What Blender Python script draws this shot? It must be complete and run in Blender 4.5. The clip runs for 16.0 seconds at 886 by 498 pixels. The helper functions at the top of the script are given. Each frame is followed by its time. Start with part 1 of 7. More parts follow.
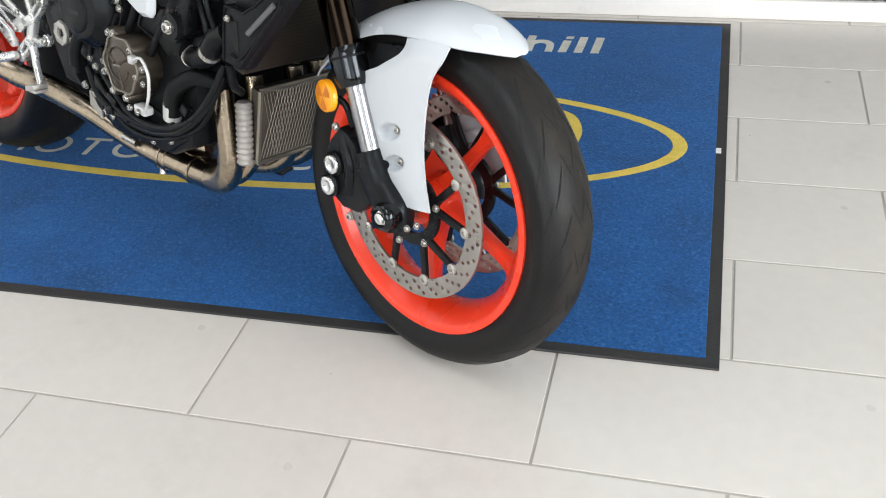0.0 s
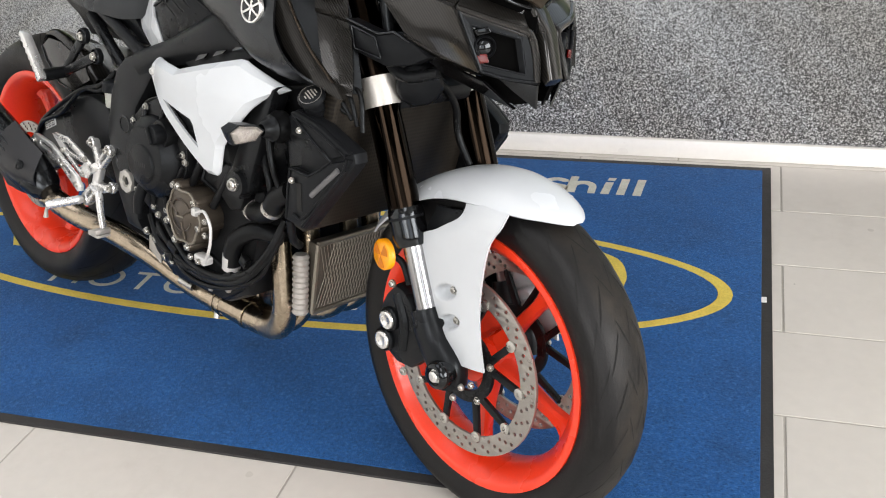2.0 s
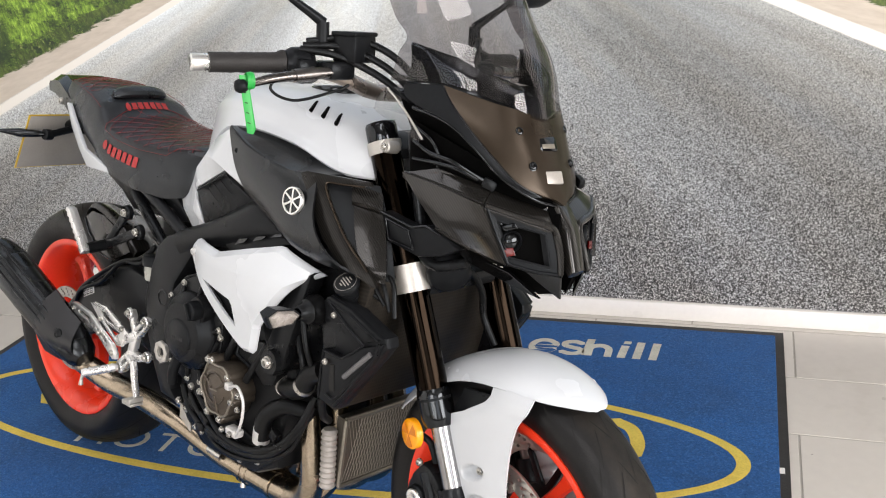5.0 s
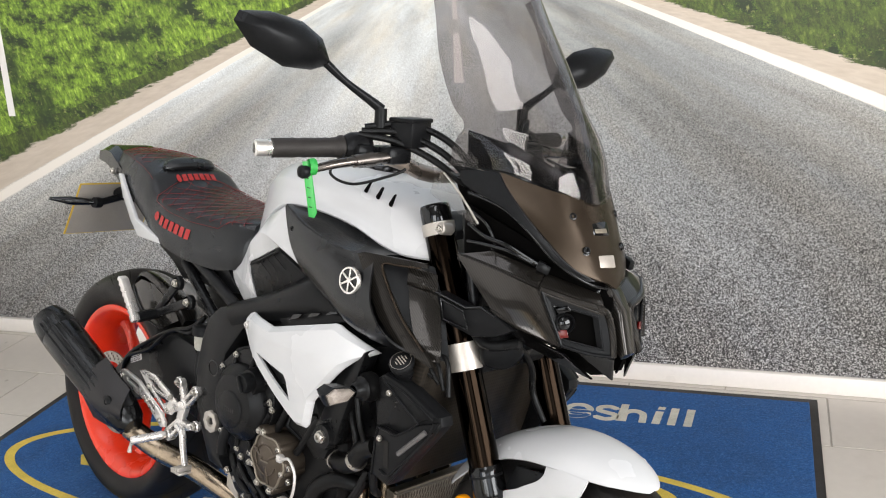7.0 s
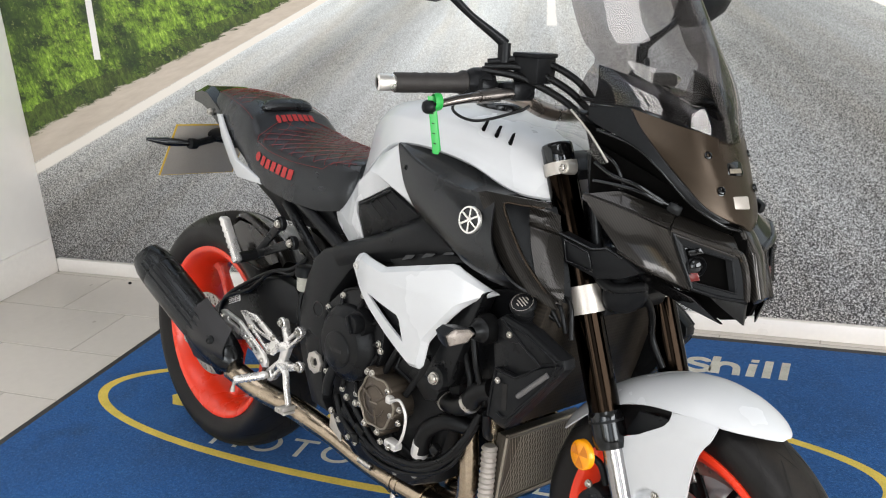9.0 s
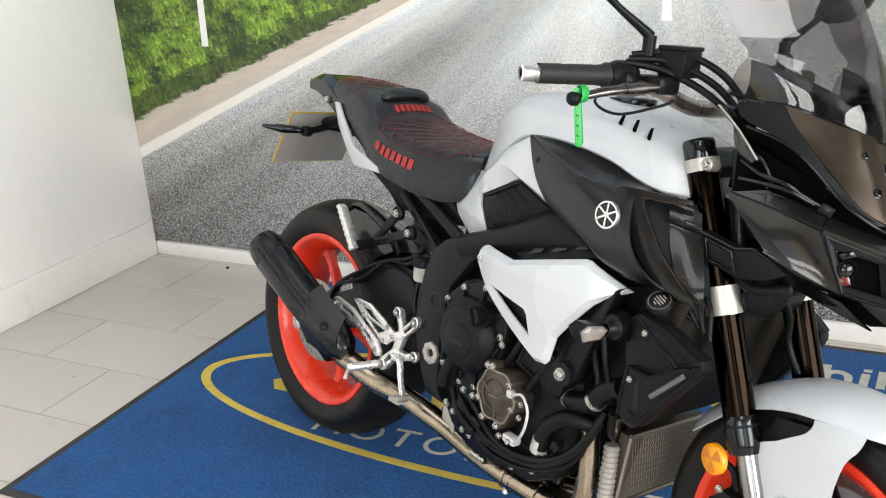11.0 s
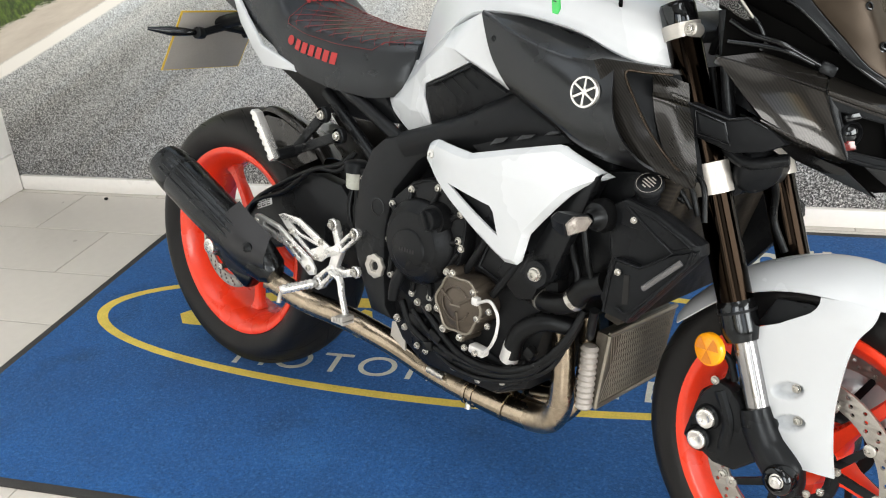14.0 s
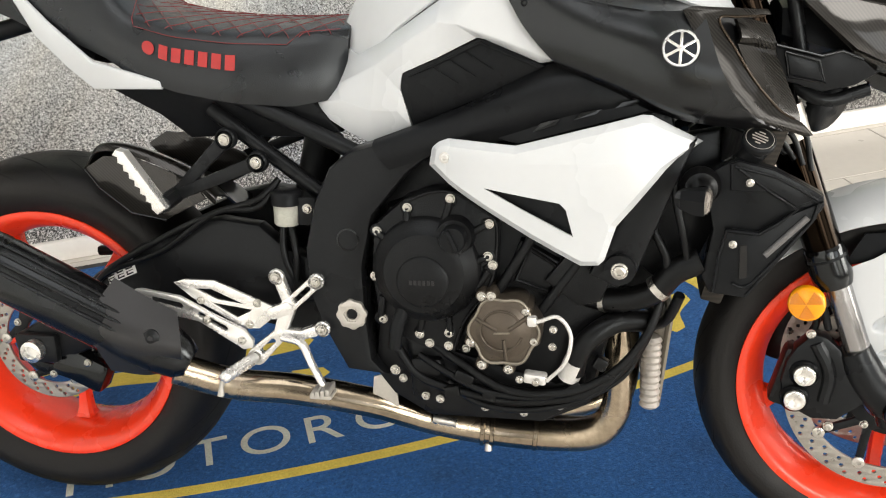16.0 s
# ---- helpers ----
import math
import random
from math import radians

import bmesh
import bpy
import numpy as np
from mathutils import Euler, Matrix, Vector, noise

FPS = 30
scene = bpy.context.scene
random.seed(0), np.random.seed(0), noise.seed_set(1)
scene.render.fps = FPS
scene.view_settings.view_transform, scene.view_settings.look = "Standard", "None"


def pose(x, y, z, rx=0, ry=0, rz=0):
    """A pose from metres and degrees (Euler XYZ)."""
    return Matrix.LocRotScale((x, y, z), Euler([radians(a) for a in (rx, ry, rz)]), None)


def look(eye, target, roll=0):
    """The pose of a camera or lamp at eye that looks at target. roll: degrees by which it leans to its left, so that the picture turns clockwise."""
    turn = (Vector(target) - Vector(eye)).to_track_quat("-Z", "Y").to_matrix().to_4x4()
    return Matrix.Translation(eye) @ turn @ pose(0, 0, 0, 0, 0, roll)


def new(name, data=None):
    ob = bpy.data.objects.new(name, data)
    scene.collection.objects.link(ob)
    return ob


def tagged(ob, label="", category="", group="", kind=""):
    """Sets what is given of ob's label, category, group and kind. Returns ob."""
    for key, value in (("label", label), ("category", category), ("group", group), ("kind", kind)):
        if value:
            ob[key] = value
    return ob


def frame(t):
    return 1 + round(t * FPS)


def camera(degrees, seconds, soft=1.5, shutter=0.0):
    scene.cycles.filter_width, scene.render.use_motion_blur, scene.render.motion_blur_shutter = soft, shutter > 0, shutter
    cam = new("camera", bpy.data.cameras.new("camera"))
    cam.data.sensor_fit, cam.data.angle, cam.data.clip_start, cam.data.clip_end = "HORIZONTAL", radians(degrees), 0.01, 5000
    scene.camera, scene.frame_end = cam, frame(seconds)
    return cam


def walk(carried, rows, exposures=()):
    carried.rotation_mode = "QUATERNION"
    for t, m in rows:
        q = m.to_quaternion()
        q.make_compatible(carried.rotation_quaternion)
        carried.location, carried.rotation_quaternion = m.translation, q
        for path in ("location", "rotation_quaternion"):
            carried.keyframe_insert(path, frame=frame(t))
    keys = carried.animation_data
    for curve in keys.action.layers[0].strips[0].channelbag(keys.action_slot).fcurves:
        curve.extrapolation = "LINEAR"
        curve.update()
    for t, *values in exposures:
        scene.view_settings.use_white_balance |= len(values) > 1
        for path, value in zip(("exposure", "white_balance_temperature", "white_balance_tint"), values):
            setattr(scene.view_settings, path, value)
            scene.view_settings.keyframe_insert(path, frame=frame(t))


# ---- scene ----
cam = camera(49.0, 16.0, soft=1.1)
PATH = [
    (0, (0.812, -1.05, 1.17), (0.323, 0.509, 0.015), -5.0),
    (0.5, (0.799, -1.039, 1.188), (0.288, 0.543, 0.075), -5.1),
    (1, (0.783, -1.035, 1.212), (0.25, 0.577, 0.154), -5.0),
    (1.5, (0.773, -1.031, 1.229), (0.225, 0.599, 0.209), -4.9),
    (2, (0.768, -1.037, 1.253), (0.207, 0.625, 0.291), -4.6),
    (2.5, (0.765, -1.046, 1.278), (0.198, 0.649, 0.38), -4.5),
    (3, (0.763, -1.053, 1.301), (0.191, 0.663, 0.447), -4.7),
    (3.5, (0.763, -1.055, 1.314), (0.188, 0.672, 0.484), -4.8),
    (4, (0.766, -1.06, 1.319), (0.188, 0.676, 0.512), -4.7),
    (4.5, (0.761, -1.061, 1.33), (0.179, 0.689, 0.556), -4.5),
    (5, (0.756, -1.076, 1.356), (0.159, 0.697, 0.649), -4.1),
    (5.2, (0.755, -1.084, 1.363), (0.15, 0.698, 0.687), -4.1),
    (7.3, (0.685, -1.115, 1.432), (0.053, 0.679, 0.816), -3.9),
    (7.5, (0.672, -1.115, 1.423), (0.035, 0.675, 0.797), -3.9),
    (8, (0.642, -1.123, 1.418), (-0.023, 0.647, 0.765), -3.9),
    (8.5, (0.611, -1.129, 1.406), (-0.076, 0.62, 0.72), -3.8),
    (9, (0.578, -1.131, 1.401), (-0.142, 0.6, 0.705), -4.3),
    (9.5, (0.553, -1.125, 1.406), (-0.219, 0.586, 0.715), -4.9),
    (10, (0.527, -1.132, 1.409), (-0.276, 0.565, 0.721), -5.0),
    (10.2, (0.511, -1.151, 1.406), (-0.301, 0.546, 0.727), -4.6),
    (12.3, (0.43, -1.175, 1.373), (-0.439, 0.464, 0.624), -3.8),
    (12.5, (0.423, -1.185, 1.362), (-0.428, 0.457, 0.6), -3.5),
    (13, (0.413, -1.18, 1.343), (-0.381, 0.474, 0.545), -3.3),
    (13.5, (0.354, -1.157, 1.318), (-0.327, 0.524, 0.475), -3.7),
    (14, (0.249, -1.074, 1.304), (-0.32, 0.637, 0.439), -4.8),
    (14.5, (0.064, -0.981, 1.269), (-0.266, 0.74, 0.304), -4.4),
    (15, (-0.176, -0.976, 1.276), (-0.203, 0.804, 0.364), -3.0),
    (15.5, (-0.383, -0.916, 1.261), (-0.21, 0.829, 0.3), -2.1),
    (16, (-0.561, -0.777, 1.255), (-0.159, 0.936, 0.305), -3.8),
]
walk(cam, [(t, look(eye, target, roll)) for t, eye, target, roll in PATH], exposures=((0, 0.02, 6320, 9), (1.5, 0.03, 6520, 11), (3, 0.05, 6810, 13), (5, -0.01, 6760, 14), (7.5, -0.07, 6870, 13), (8.5, -0.08, 6770, 12), (9.5, -0.02, 6640, 11), (12.5, 0.02, 6650, 10), (14.5, 0.24, 6850, 9), (16, 0.24, 7120, 10)))

# ---- light ----
world = bpy.data.worlds.new("daylight")
scene.world = world
world.use_nodes = True
wn = world.node_tree.nodes
sky = wn.new("ShaderNodeTexSky")
sky.sky_type = "NISHITA"
sky.sun_disc = False
sky.sun_elevation, sky.sun_rotation = radians(40), radians(200)
wn["Background"].inputs[1].default_value = 0.12
world.node_tree.links.new(sky.outputs[0], wn["Background"].inputs[0])


def area(name, at, to, w, h, watts, colour):
    """An area lamp: the light of the sky at an opening of the room, or an overhead lamp."""
    d = bpy.data.lights.new(name, "AREA")
    d.shape, d.size, d.size_y, d.energy, d.color = "RECTANGLE", w, h, watts, colour
    ob = new(name, d)
    ob.matrix_world = look(at, to)
    return ob


area("shopfront_daylight", (0.3, -4.05, 1.62), (-1.9, 0, 1.20), 1.7, 2.1, 114, (1.0, 0.99, 0.975))
area("shopfront_daylight", (2.6, -4.05, 1.62), (1.6, 0, 1.10), 1.7, 2.1, 22, (1.0, 0.99, 0.975))
area("side_daylight", (4.42, -1.60, 1.62), (-0.9, -0.3, 1.15), 3.2, 2.1, 278, (1.0, 0.985, 0.965))
area("ceiling_light_panel", (0.80, -1.40, 2.98), (0.80, -1.399, 0), 0.6, 1.8, 26, (1.0, 1.0, 1.0))
# added fill lamp overhead, brightens the left wall and upper faces; no known source
area("overhead_fill", (-0.9, 0.0, 2.97), (-0.9, 0.0, 0), 1.6, 2.0, 20, (1.0, 0.985, 0.96))


# ---- materials ----
def material(name, colour, rough=0.5, metal=0.0, vary=0.12, scale=8.0, bump=0.0, bump_scale=200.0, coat=0.0, rough_vary=0.1, per_object=0.0, spec=0.5):
    """A surface with broad tone changes, fine grain and a fine relief."""
    m = bpy.data.materials.new(name)
    m.use_nodes = True
    nt = m.node_tree
    n, l = nt.nodes, nt.links
    b = n["Principled BSDF"]
    b.inputs["Roughness"].default_value, b.inputs["Metallic"].default_value = rough, metal
    b.inputs["Coat Weight"].default_value = coat
    b.inputs["Coat Roughness"].default_value = 0.08
    b.inputs["Specular IOR Level"].default_value = spec
    co = n.new("ShaderNodeTexCoord")
    big, fine = n.new("ShaderNodeTexNoise"), n.new("ShaderNodeTexNoise")
    big.inputs["Scale"].default_value, fine.inputs["Scale"].default_value = scale, scale * 14
    big.inputs["Detail"].default_value, fine.inputs["Detail"].default_value = 4, 3
    l.new(co.outputs["Object"], big.inputs["Vector"]), l.new(co.outputs["Object"], fine.inputs["Vector"])
    mix = n.new("ShaderNodeMath")
    mix.operation = "ADD"
    l.new(big.outputs[0], mix.inputs[0]), l.new(fine.outputs[0], mix.inputs[1])
    tone = n.new("ShaderNodeMapRange")
    tone.inputs[1].default_value, tone.inputs[2].default_value = 0.6, 1.4
    tone.inputs[3].default_value, tone.inputs[4].default_value = 1 - vary, 1 + vary
    l.new(mix.outputs[0], tone.inputs[0])
    last = tone.outputs[0]
    if per_object:
        info = n.new("ShaderNodeObjectInfo")
        r = n.new("ShaderNodeMapRange")
        r.inputs[3].default_value, r.inputs[4].default_value = 1 - per_object, 1 + per_object
        l.new(info.outputs["Random"], r.inputs[0])
        k = n.new("ShaderNodeMath")
        k.operation = "MULTIPLY"
        l.new(last, k.inputs[0]), l.new(r.outputs[0], k.inputs[1])
        last = k.outputs[0]
    c = n.new("ShaderNodeVectorMath")
    c.operation = "SCALE"
    c.inputs[0].default_value = colour
    l.new(last, c.inputs["Scale"])
    l.new(c.outputs[0], b.inputs["Base Color"])
    rr = n.new("ShaderNodeMapRange")
    rr.inputs[1].default_value, rr.inputs[2].default_value = 0.3, 0.7
    rr.inputs[3].default_value, rr.inputs[4].default_value = max(0.02, rough - rough_vary), min(1, rough + rough_vary)
    l.new(big.outputs[0], rr.inputs[0]), l.new(rr.outputs[0], b.inputs["Roughness"])
    if bump:
        g, bp = n.new("ShaderNodeTexNoise"), n.new("ShaderNodeBump")
        g.inputs["Scale"].default_value, g.inputs["Detail"].default_value = bump_scale, 3
        bp.inputs["Strength"].default_value, bp.inputs["Distance"].default_value = bump, 0.002
        l.new(co.outputs["Object"], g.inputs["Vector"])
        l.new(g.outputs[0], bp.inputs["Height"]), l.new(bp.outputs[0], b.inputs["Normal"])
    return m


def maths(nt, op, a, b=None, clamp=False):
    """One node of arithmetic on sockets or numbers."""
    k = nt.nodes.new("ShaderNodeMath")
    k.operation, k.use_clamp = op, clamp
    for i, v in enumerate((a, b)):
        if v is None:
            continue
        if isinstance(v, (int, float)):
            k.inputs[i].default_value = v
        else:
            nt.links.new(v, k.inputs[i])
    return k.outputs[0]


def blend(nt, fac, a, b):
    """Mixes two colours, sockets or triples, by a factor."""
    k = nt.nodes.new("ShaderNodeMix")
    k.data_type = "RGBA"
    nt.links.new(fac, k.inputs[0])
    for i, v in ((6, a), (7, b)):
        if isinstance(v, tuple):
            k.inputs[i].default_value = (*v, 1)
        else:
            nt.links.new(v, k.inputs[i])
    return k.outputs[2]


PAINT = material("satin_pale_grey_paint", (0.520, 0.549, 0.577), 0.27, 0.0, 0.012, 5, coat=0.15, rough_vary=0.012)
BLACK = material("matt_black_plastic", (0.0072, 0.0077, 0.0086), 0.33, 0, 0.25, 9, 0.10, 900, spec=0.13)
DARKPOD = material("satin_black_bodywork", (0.0036, 0.0036, 0.0042), 0.25, 0, 0.2, 7, 0.04, 1200, spec=0.5)
# near black, with the shade of recesses put into the colour
VOID = material("recess_shade_black", (0.0015, 0.0015, 0.0015), 0.9, 0, 0.2, 9, spec=0.05)
GLOSS = material("gloss_black", (0.003, 0.003, 0.0033), 0.12, 0, 0.2, 9, spec=0.45)
FRAMEBLACK = material("black_painted_metal", (0.0072, 0.0076, 0.0084), 0.31, 0.0, 0.25, 10, 0.08, 700, spec=0.19)
ENGINE = material("dark_engine_casting", (0.0062, 0.0064, 0.0070), 0.34, 0.05, 0.3, 12, 0.2, 500, spec=0.18)
MAGNESIUM = material("bronze_grey_magnesium", (0.080, 0.066, 0.052), 0.36, 0.6, 0.18, 20, 0.15, 600)
GROOVE = material("groove_rubber", (0.003, 0.003, 0.003), 0.9, 0, 0.2, 14)
HOSE = material("hose_rubber", (0.0040, 0.0040, 0.0042), 0.36, 0, 0.25, 20, 0.1, 500, spec=0.20)
RED = material("fluorescent_red_wheel_paint", (0.82, 0.042, 0.011), 0.30, 0, 0.05, 12, coat=0.2)
ALU = material("machined_aluminium", (0.78, 0.78, 0.76), 0.28, 0.9, 0.08, 25, 0.06, 400)
SILVER = material("silver_painted_metal", (0.62, 0.62, 0.61), 0.38, 0.4, 0.1, 20)
STEEL = material("zinc_steel_bolt", (0.50, 0.49, 0.46), 0.3, 0.95, 0.15, 60)
SATIN = material("satin_aluminium", (0.48, 0.465, 0.435), 0.42, 0.70, 0.08, 25, 0.05, 400)
BRIGHT = material("polished_cast_aluminium", (0.74, 0.74, 0.73), 0.27, 0.75, 0.10, 25, 0.08, 300)
SLIDER = material("hard_chrome_slider", (0.33, 0.33, 0.335), 0.26, 0.9, 0.06, 10)
LEVER = material("polished_bronze_grey_lever", (0.155, 0.145, 0.138), 0.24, 1.0, 0.08, 20)
TITAN = material("bronze_grey_anodised_bar", (0.34, 0.295, 0.26), 0.30, 0.9, 0.08, 20)
CHROME = material("chrome", (0.86, 0.85, 0.83), 0.09, 1.0, 0.05, 10)
DISC = material("brake_disc_steel", (0.36, 0.345, 0.32), 0.36, 0.85, 0.12, 40, 0.1, 300)
EXHAUST = material("heat_tinted_stainless", (0.37, 0.31, 0.235), 0.24, 1.0, 0.28, 9, rough_vary=0.1)
CANBLACK = material("black_silencer_coating", (0.004, 0.004, 0.0045), 0.26, 0.1, 0.2, 12, spec=0.45)
SHIELD = material("dark_grey_heat_shield", (0.0100, 0.0106, 0.0125), 0.42, 0.1, 0.15, 12, spec=0.50)
BRONZETUBE = material("dark_bronze_fork_tube", (0.0078, 0.0054, 0.0038), 0.12, 1.0, 0.15, 6)
MASK = material("matt_bronze_black_mask", (0.030, 0.0215, 0.0140), 0.30, 0.65, 0.12, 6, 0.03, 1500, spec=0.45)
LEATHER = material("black_seat_vinyl", (0.0060, 0.0062, 0.0074), 0.33, 0, 0.2, 15, 0.18, 700, spec=0.50)
STITCH = material("red_stitching", (0.17, 0.018, 0.020), 0.6, 0, 0.2, 80)
REDPRINT = material("red_embroidery", (0.34, 0.022, 0.022), 0.6, 0, 0.2, 120, 0.3, 900)
GRIPRUBBER = material("grey_black_grip_rubber", (0.016, 0.015, 0.0148), 0.55, 0, 0.2, 40, 0.3, 500, spec=0.35)
GREEN = material("green_rubber_strap", (0.008, 0.30, 0.048), 0.45, 0, 0.1, 30)
AMBER = material("amber_reflector", (0.90, 0.34, 0.006), 0.18, 0, 0.1, 30, 0.3, 260, coat=0.2)
AMBERDARK = material("amber_reflector_facet", (0.62, 0.19, 0.004), 0.2, 0, 0.1, 30, 0.3, 260, coat=0.2)
PALEGREY = material("pale_grey_plastic", (0.36, 0.34, 0.315), 0.42, 0.3, 0.08, 20)
STRIP = material("grey_rubber_strip", (0.085, 0.085, 0.088), 0.5, 0, 0.1, 20)
CREAM = material("cream_fluid_reservoir", (0.40, 0.41, 0.37), 0.3, 0, 0.1, 20)
WHITE = material("white_print", (0.78, 0.78, 0.77), 0.5, 0, 0.05, 20)
CORE = material("radiator_core", (0.115, 0.102, 0.084), 0.5, 0.5, 0.2, 30, 0.4, 300)
COREBAR = material("radiator_fins", (0.22, 0.20, 0.165), 0.42, 0.6, 0.15, 30)
PLATEGREY = material("plate_back_grey", (0.33, 0.315, 0.29), 0.5, 0, 0.08, 20)
PLATEYELLOW = material("plate_yellow", (0.62, 0.42, 0.05), 0.4, 0, 0.08, 20)
LENS = material("clear_indicator_lens", (0.22, 0.20, 0.18), 0.15, 0.2, 0.45, 60, 0.8, 240, coat=0.8)
REDGLOSS = material("red_lens_and_reflection", (0.09, 0.004, 0.004), 0.12, 0, 0.1, 20, coat=0.6)
WALLPAINT = material("white_wall_paint", (0.90, 0.89, 0.87), 0.6, 0, 0.02, 1.5, 0.05, 60)
SKIRT = material("white_gloss_skirting", (0.85, 0.83, 0.80), 0.35, 0, 0.04, 4, 0.04, 60)
# unseen walls and ceiling: tones kept low to hold back bounce and reflections
DIM = material("dark_wall_against_bounce", (0.075, 0.073, 0.07), 0.7, 0, 0.05, 2)
CEIL = material("grey_ceiling_against_bounce", (0.26, 0.26, 0.255), 0.8, 0, 0.02, 2)
GROUT = material("grey_grout", (0.38, 0.36, 0.325), 0.85, 0, 0.15, 20, 0.2, 300)
EDGE = material("black_rubber_edging", (0.020, 0.019, 0.019), 0.6, 0, 0.25, 10, 0.3, 250)
YELLOW = material("yellow_carpet_print", (0.62, 0.475, 0.10), 0.95, 0, 0.22, 16, 1.0, 420, spec=0.1)
WHITEPILE = material("white_carpet_print", (0.52, 0.52, 0.46), 0.95, 0, 0.25, 16, 1.0, 420, spec=0.1)
YELLOWTAG = material("white_maker_tag", (0.72, 0.72, 0.70), 0.5, 0, 0.1, 20)

# cooler sheen on the blacks: the reflected light's tint is set in the material
for m in (BLACK, DARKPOD, FRAMEBLACK, ENGINE, LEATHER, HOSE, GLOSS, CANBLACK):
    m.node_tree.nodes["Principled BSDF"].inputs["Specular Tint"].default_value = (0.86, 0.94, 1.0, 1)


def dusty(m, colour, low, scale):
    """Lays a thin dry dust over a dark surface in soft patches."""
    nt = m.node_tree
    b = nt.nodes["Principled BSDF"]
    src = b.inputs["Base Color"].links[0].from_socket
    co = nt.nodes.new("ShaderNodeTexCoord")
    n = nt.nodes.new("ShaderNodeTexNoise")
    n.inputs["Scale"].default_value, n.inputs["Detail"].default_value, n.inputs["Roughness"].default_value = scale, 6, 0.7
    nt.links.new(co.outputs["Object"], n.inputs["Vector"])
    nt.links.new(blend(nt, maths(nt, "MULTIPLY", maths(nt, "SUBTRACT", n.outputs[0], low, True), 2.4, True), src, colour), b.inputs["Base Color"])


dusty(ENGINE, (0.014, 0.013, 0.0120), 0.58, 16.0)


def tile_material():
    """Porcelain: warm pale grey with faint clouds, smudges and pin marks."""
    m = material("pale_porcelain_tile", (0.548, 0.519, 0.480), 0.33, 0, 0.045, 2.2, 0.03, 90, per_object=0.025, rough_vary=0.08)
    nt = m.node_tree
    b = nt.nodes["Principled BSDF"]
    src = b.inputs["Base Color"].links[0].from_socket
    geo = nt.nodes.new("ShaderNodeNewGeometry")
    sm = nt.nodes.new("ShaderNodeTexNoise")
    sm.inputs["Scale"].default_value, sm.inputs["Detail"].default_value, sm.inputs["Roughness"].default_value = 3.1, 7, 0.72
    nt.links.new(geo.outputs["Position"], sm.inputs["Vector"])
    f = maths(nt, "MULTIPLY", maths(nt, "SUBTRACT", sm.outputs[0], 0.56, True), 2.0, True)
    sp = nt.nodes.new("ShaderNodeTexVoronoi")
    sp.inputs["Scale"].default_value = 9
    nt.links.new(geo.outputs["Position"], sp.inputs["Vector"])
    d = maths(nt, "LESS_THAN", sp.outputs["Distance"], 0.022)
    c = blend(nt, f, src, (0.40, 0.37, 0.33))
    nt.links.new(blend(nt, maths(nt, "MULTIPLY", d, 0.6), c, (0.12, 0.1, 0.085)), b.inputs["Base Color"])
    return m


def carpet_material():
    """Blue tufted pile, with brushed patches and darker dirty marks."""
    m = material("blue_carpet_pile", (0.011, 0.073, 0.230), 0.95, 0, 0.25, 9, 1.0, 380, spec=0.12)
    nt = m.node_tree
    b = nt.nodes["Principled BSDF"]
    src = b.inputs["Base Color"].links[0].from_socket
    geo = nt.nodes.new("ShaderNodeNewGeometry")
    out = src
    for scale, low, gain, colour in ((2.3, 0.50, 3.2, (0.010, 0.046, 0.138)), (6.0, 0.57, 3.8, (0.010, 0.034, 0.092)), (3.7, 0.60, 3.0, (0.030, 0.125, 0.32)), (120.0, 0.50, 3.0, (0.038, 0.140, 0.34)), (190.0, 0.50, 3.4, (0.004, 0.028, 0.095)), (75.0, 0.56, 2.6, (0.006, 0.040, 0.13))):
        n = nt.nodes.new("ShaderNodeTexNoise")
        n.inputs["Scale"].default_value, n.inputs["Detail"].default_value = scale, 5
        nt.links.new(geo.outputs["Position"], n.inputs["Vector"])
        out = blend(nt, maths(nt, "MULTIPLY", maths(nt, "SUBTRACT", n.outputs[0], low, True), gain, True), out, colour)
    nt.links.new(out, b.inputs["Base Color"])
    b.inputs["Sheen Weight"].default_value = 0.25
    b.inputs["Sheen Tint"].default_value = (0.3, 0.5, 0.9, 1)
    return m


def carbon_material(name, coat):
    """Twill carbon weave under clear lacquer."""
    m = material(name, (0.020, 0.0195, 0.018), 0.3, 0.0, 0.2, 9, coat=coat, spec=0.15)
    nt = m.node_tree
    b = nt.nodes["Principled BSDF"]
    co = nt.nodes.new("ShaderNodeTexCoord")
    w = nt.nodes.new("ShaderNodeTexWave")
    w.wave_type, w.bands_direction = "BANDS", "DIAGONAL"
    w.inputs["Scale"].default_value, w.inputs["Distortion"].default_value = 104, 0.3
    nt.links.new(co.outputs["Object"], w.inputs["Vector"])
    nt.links.new(blend(nt, w.outputs[0], (0.0010, 0.0009, 0.0008), (0.0150, 0.0140, 0.0125)), b.inputs["Base Color"])
    return m


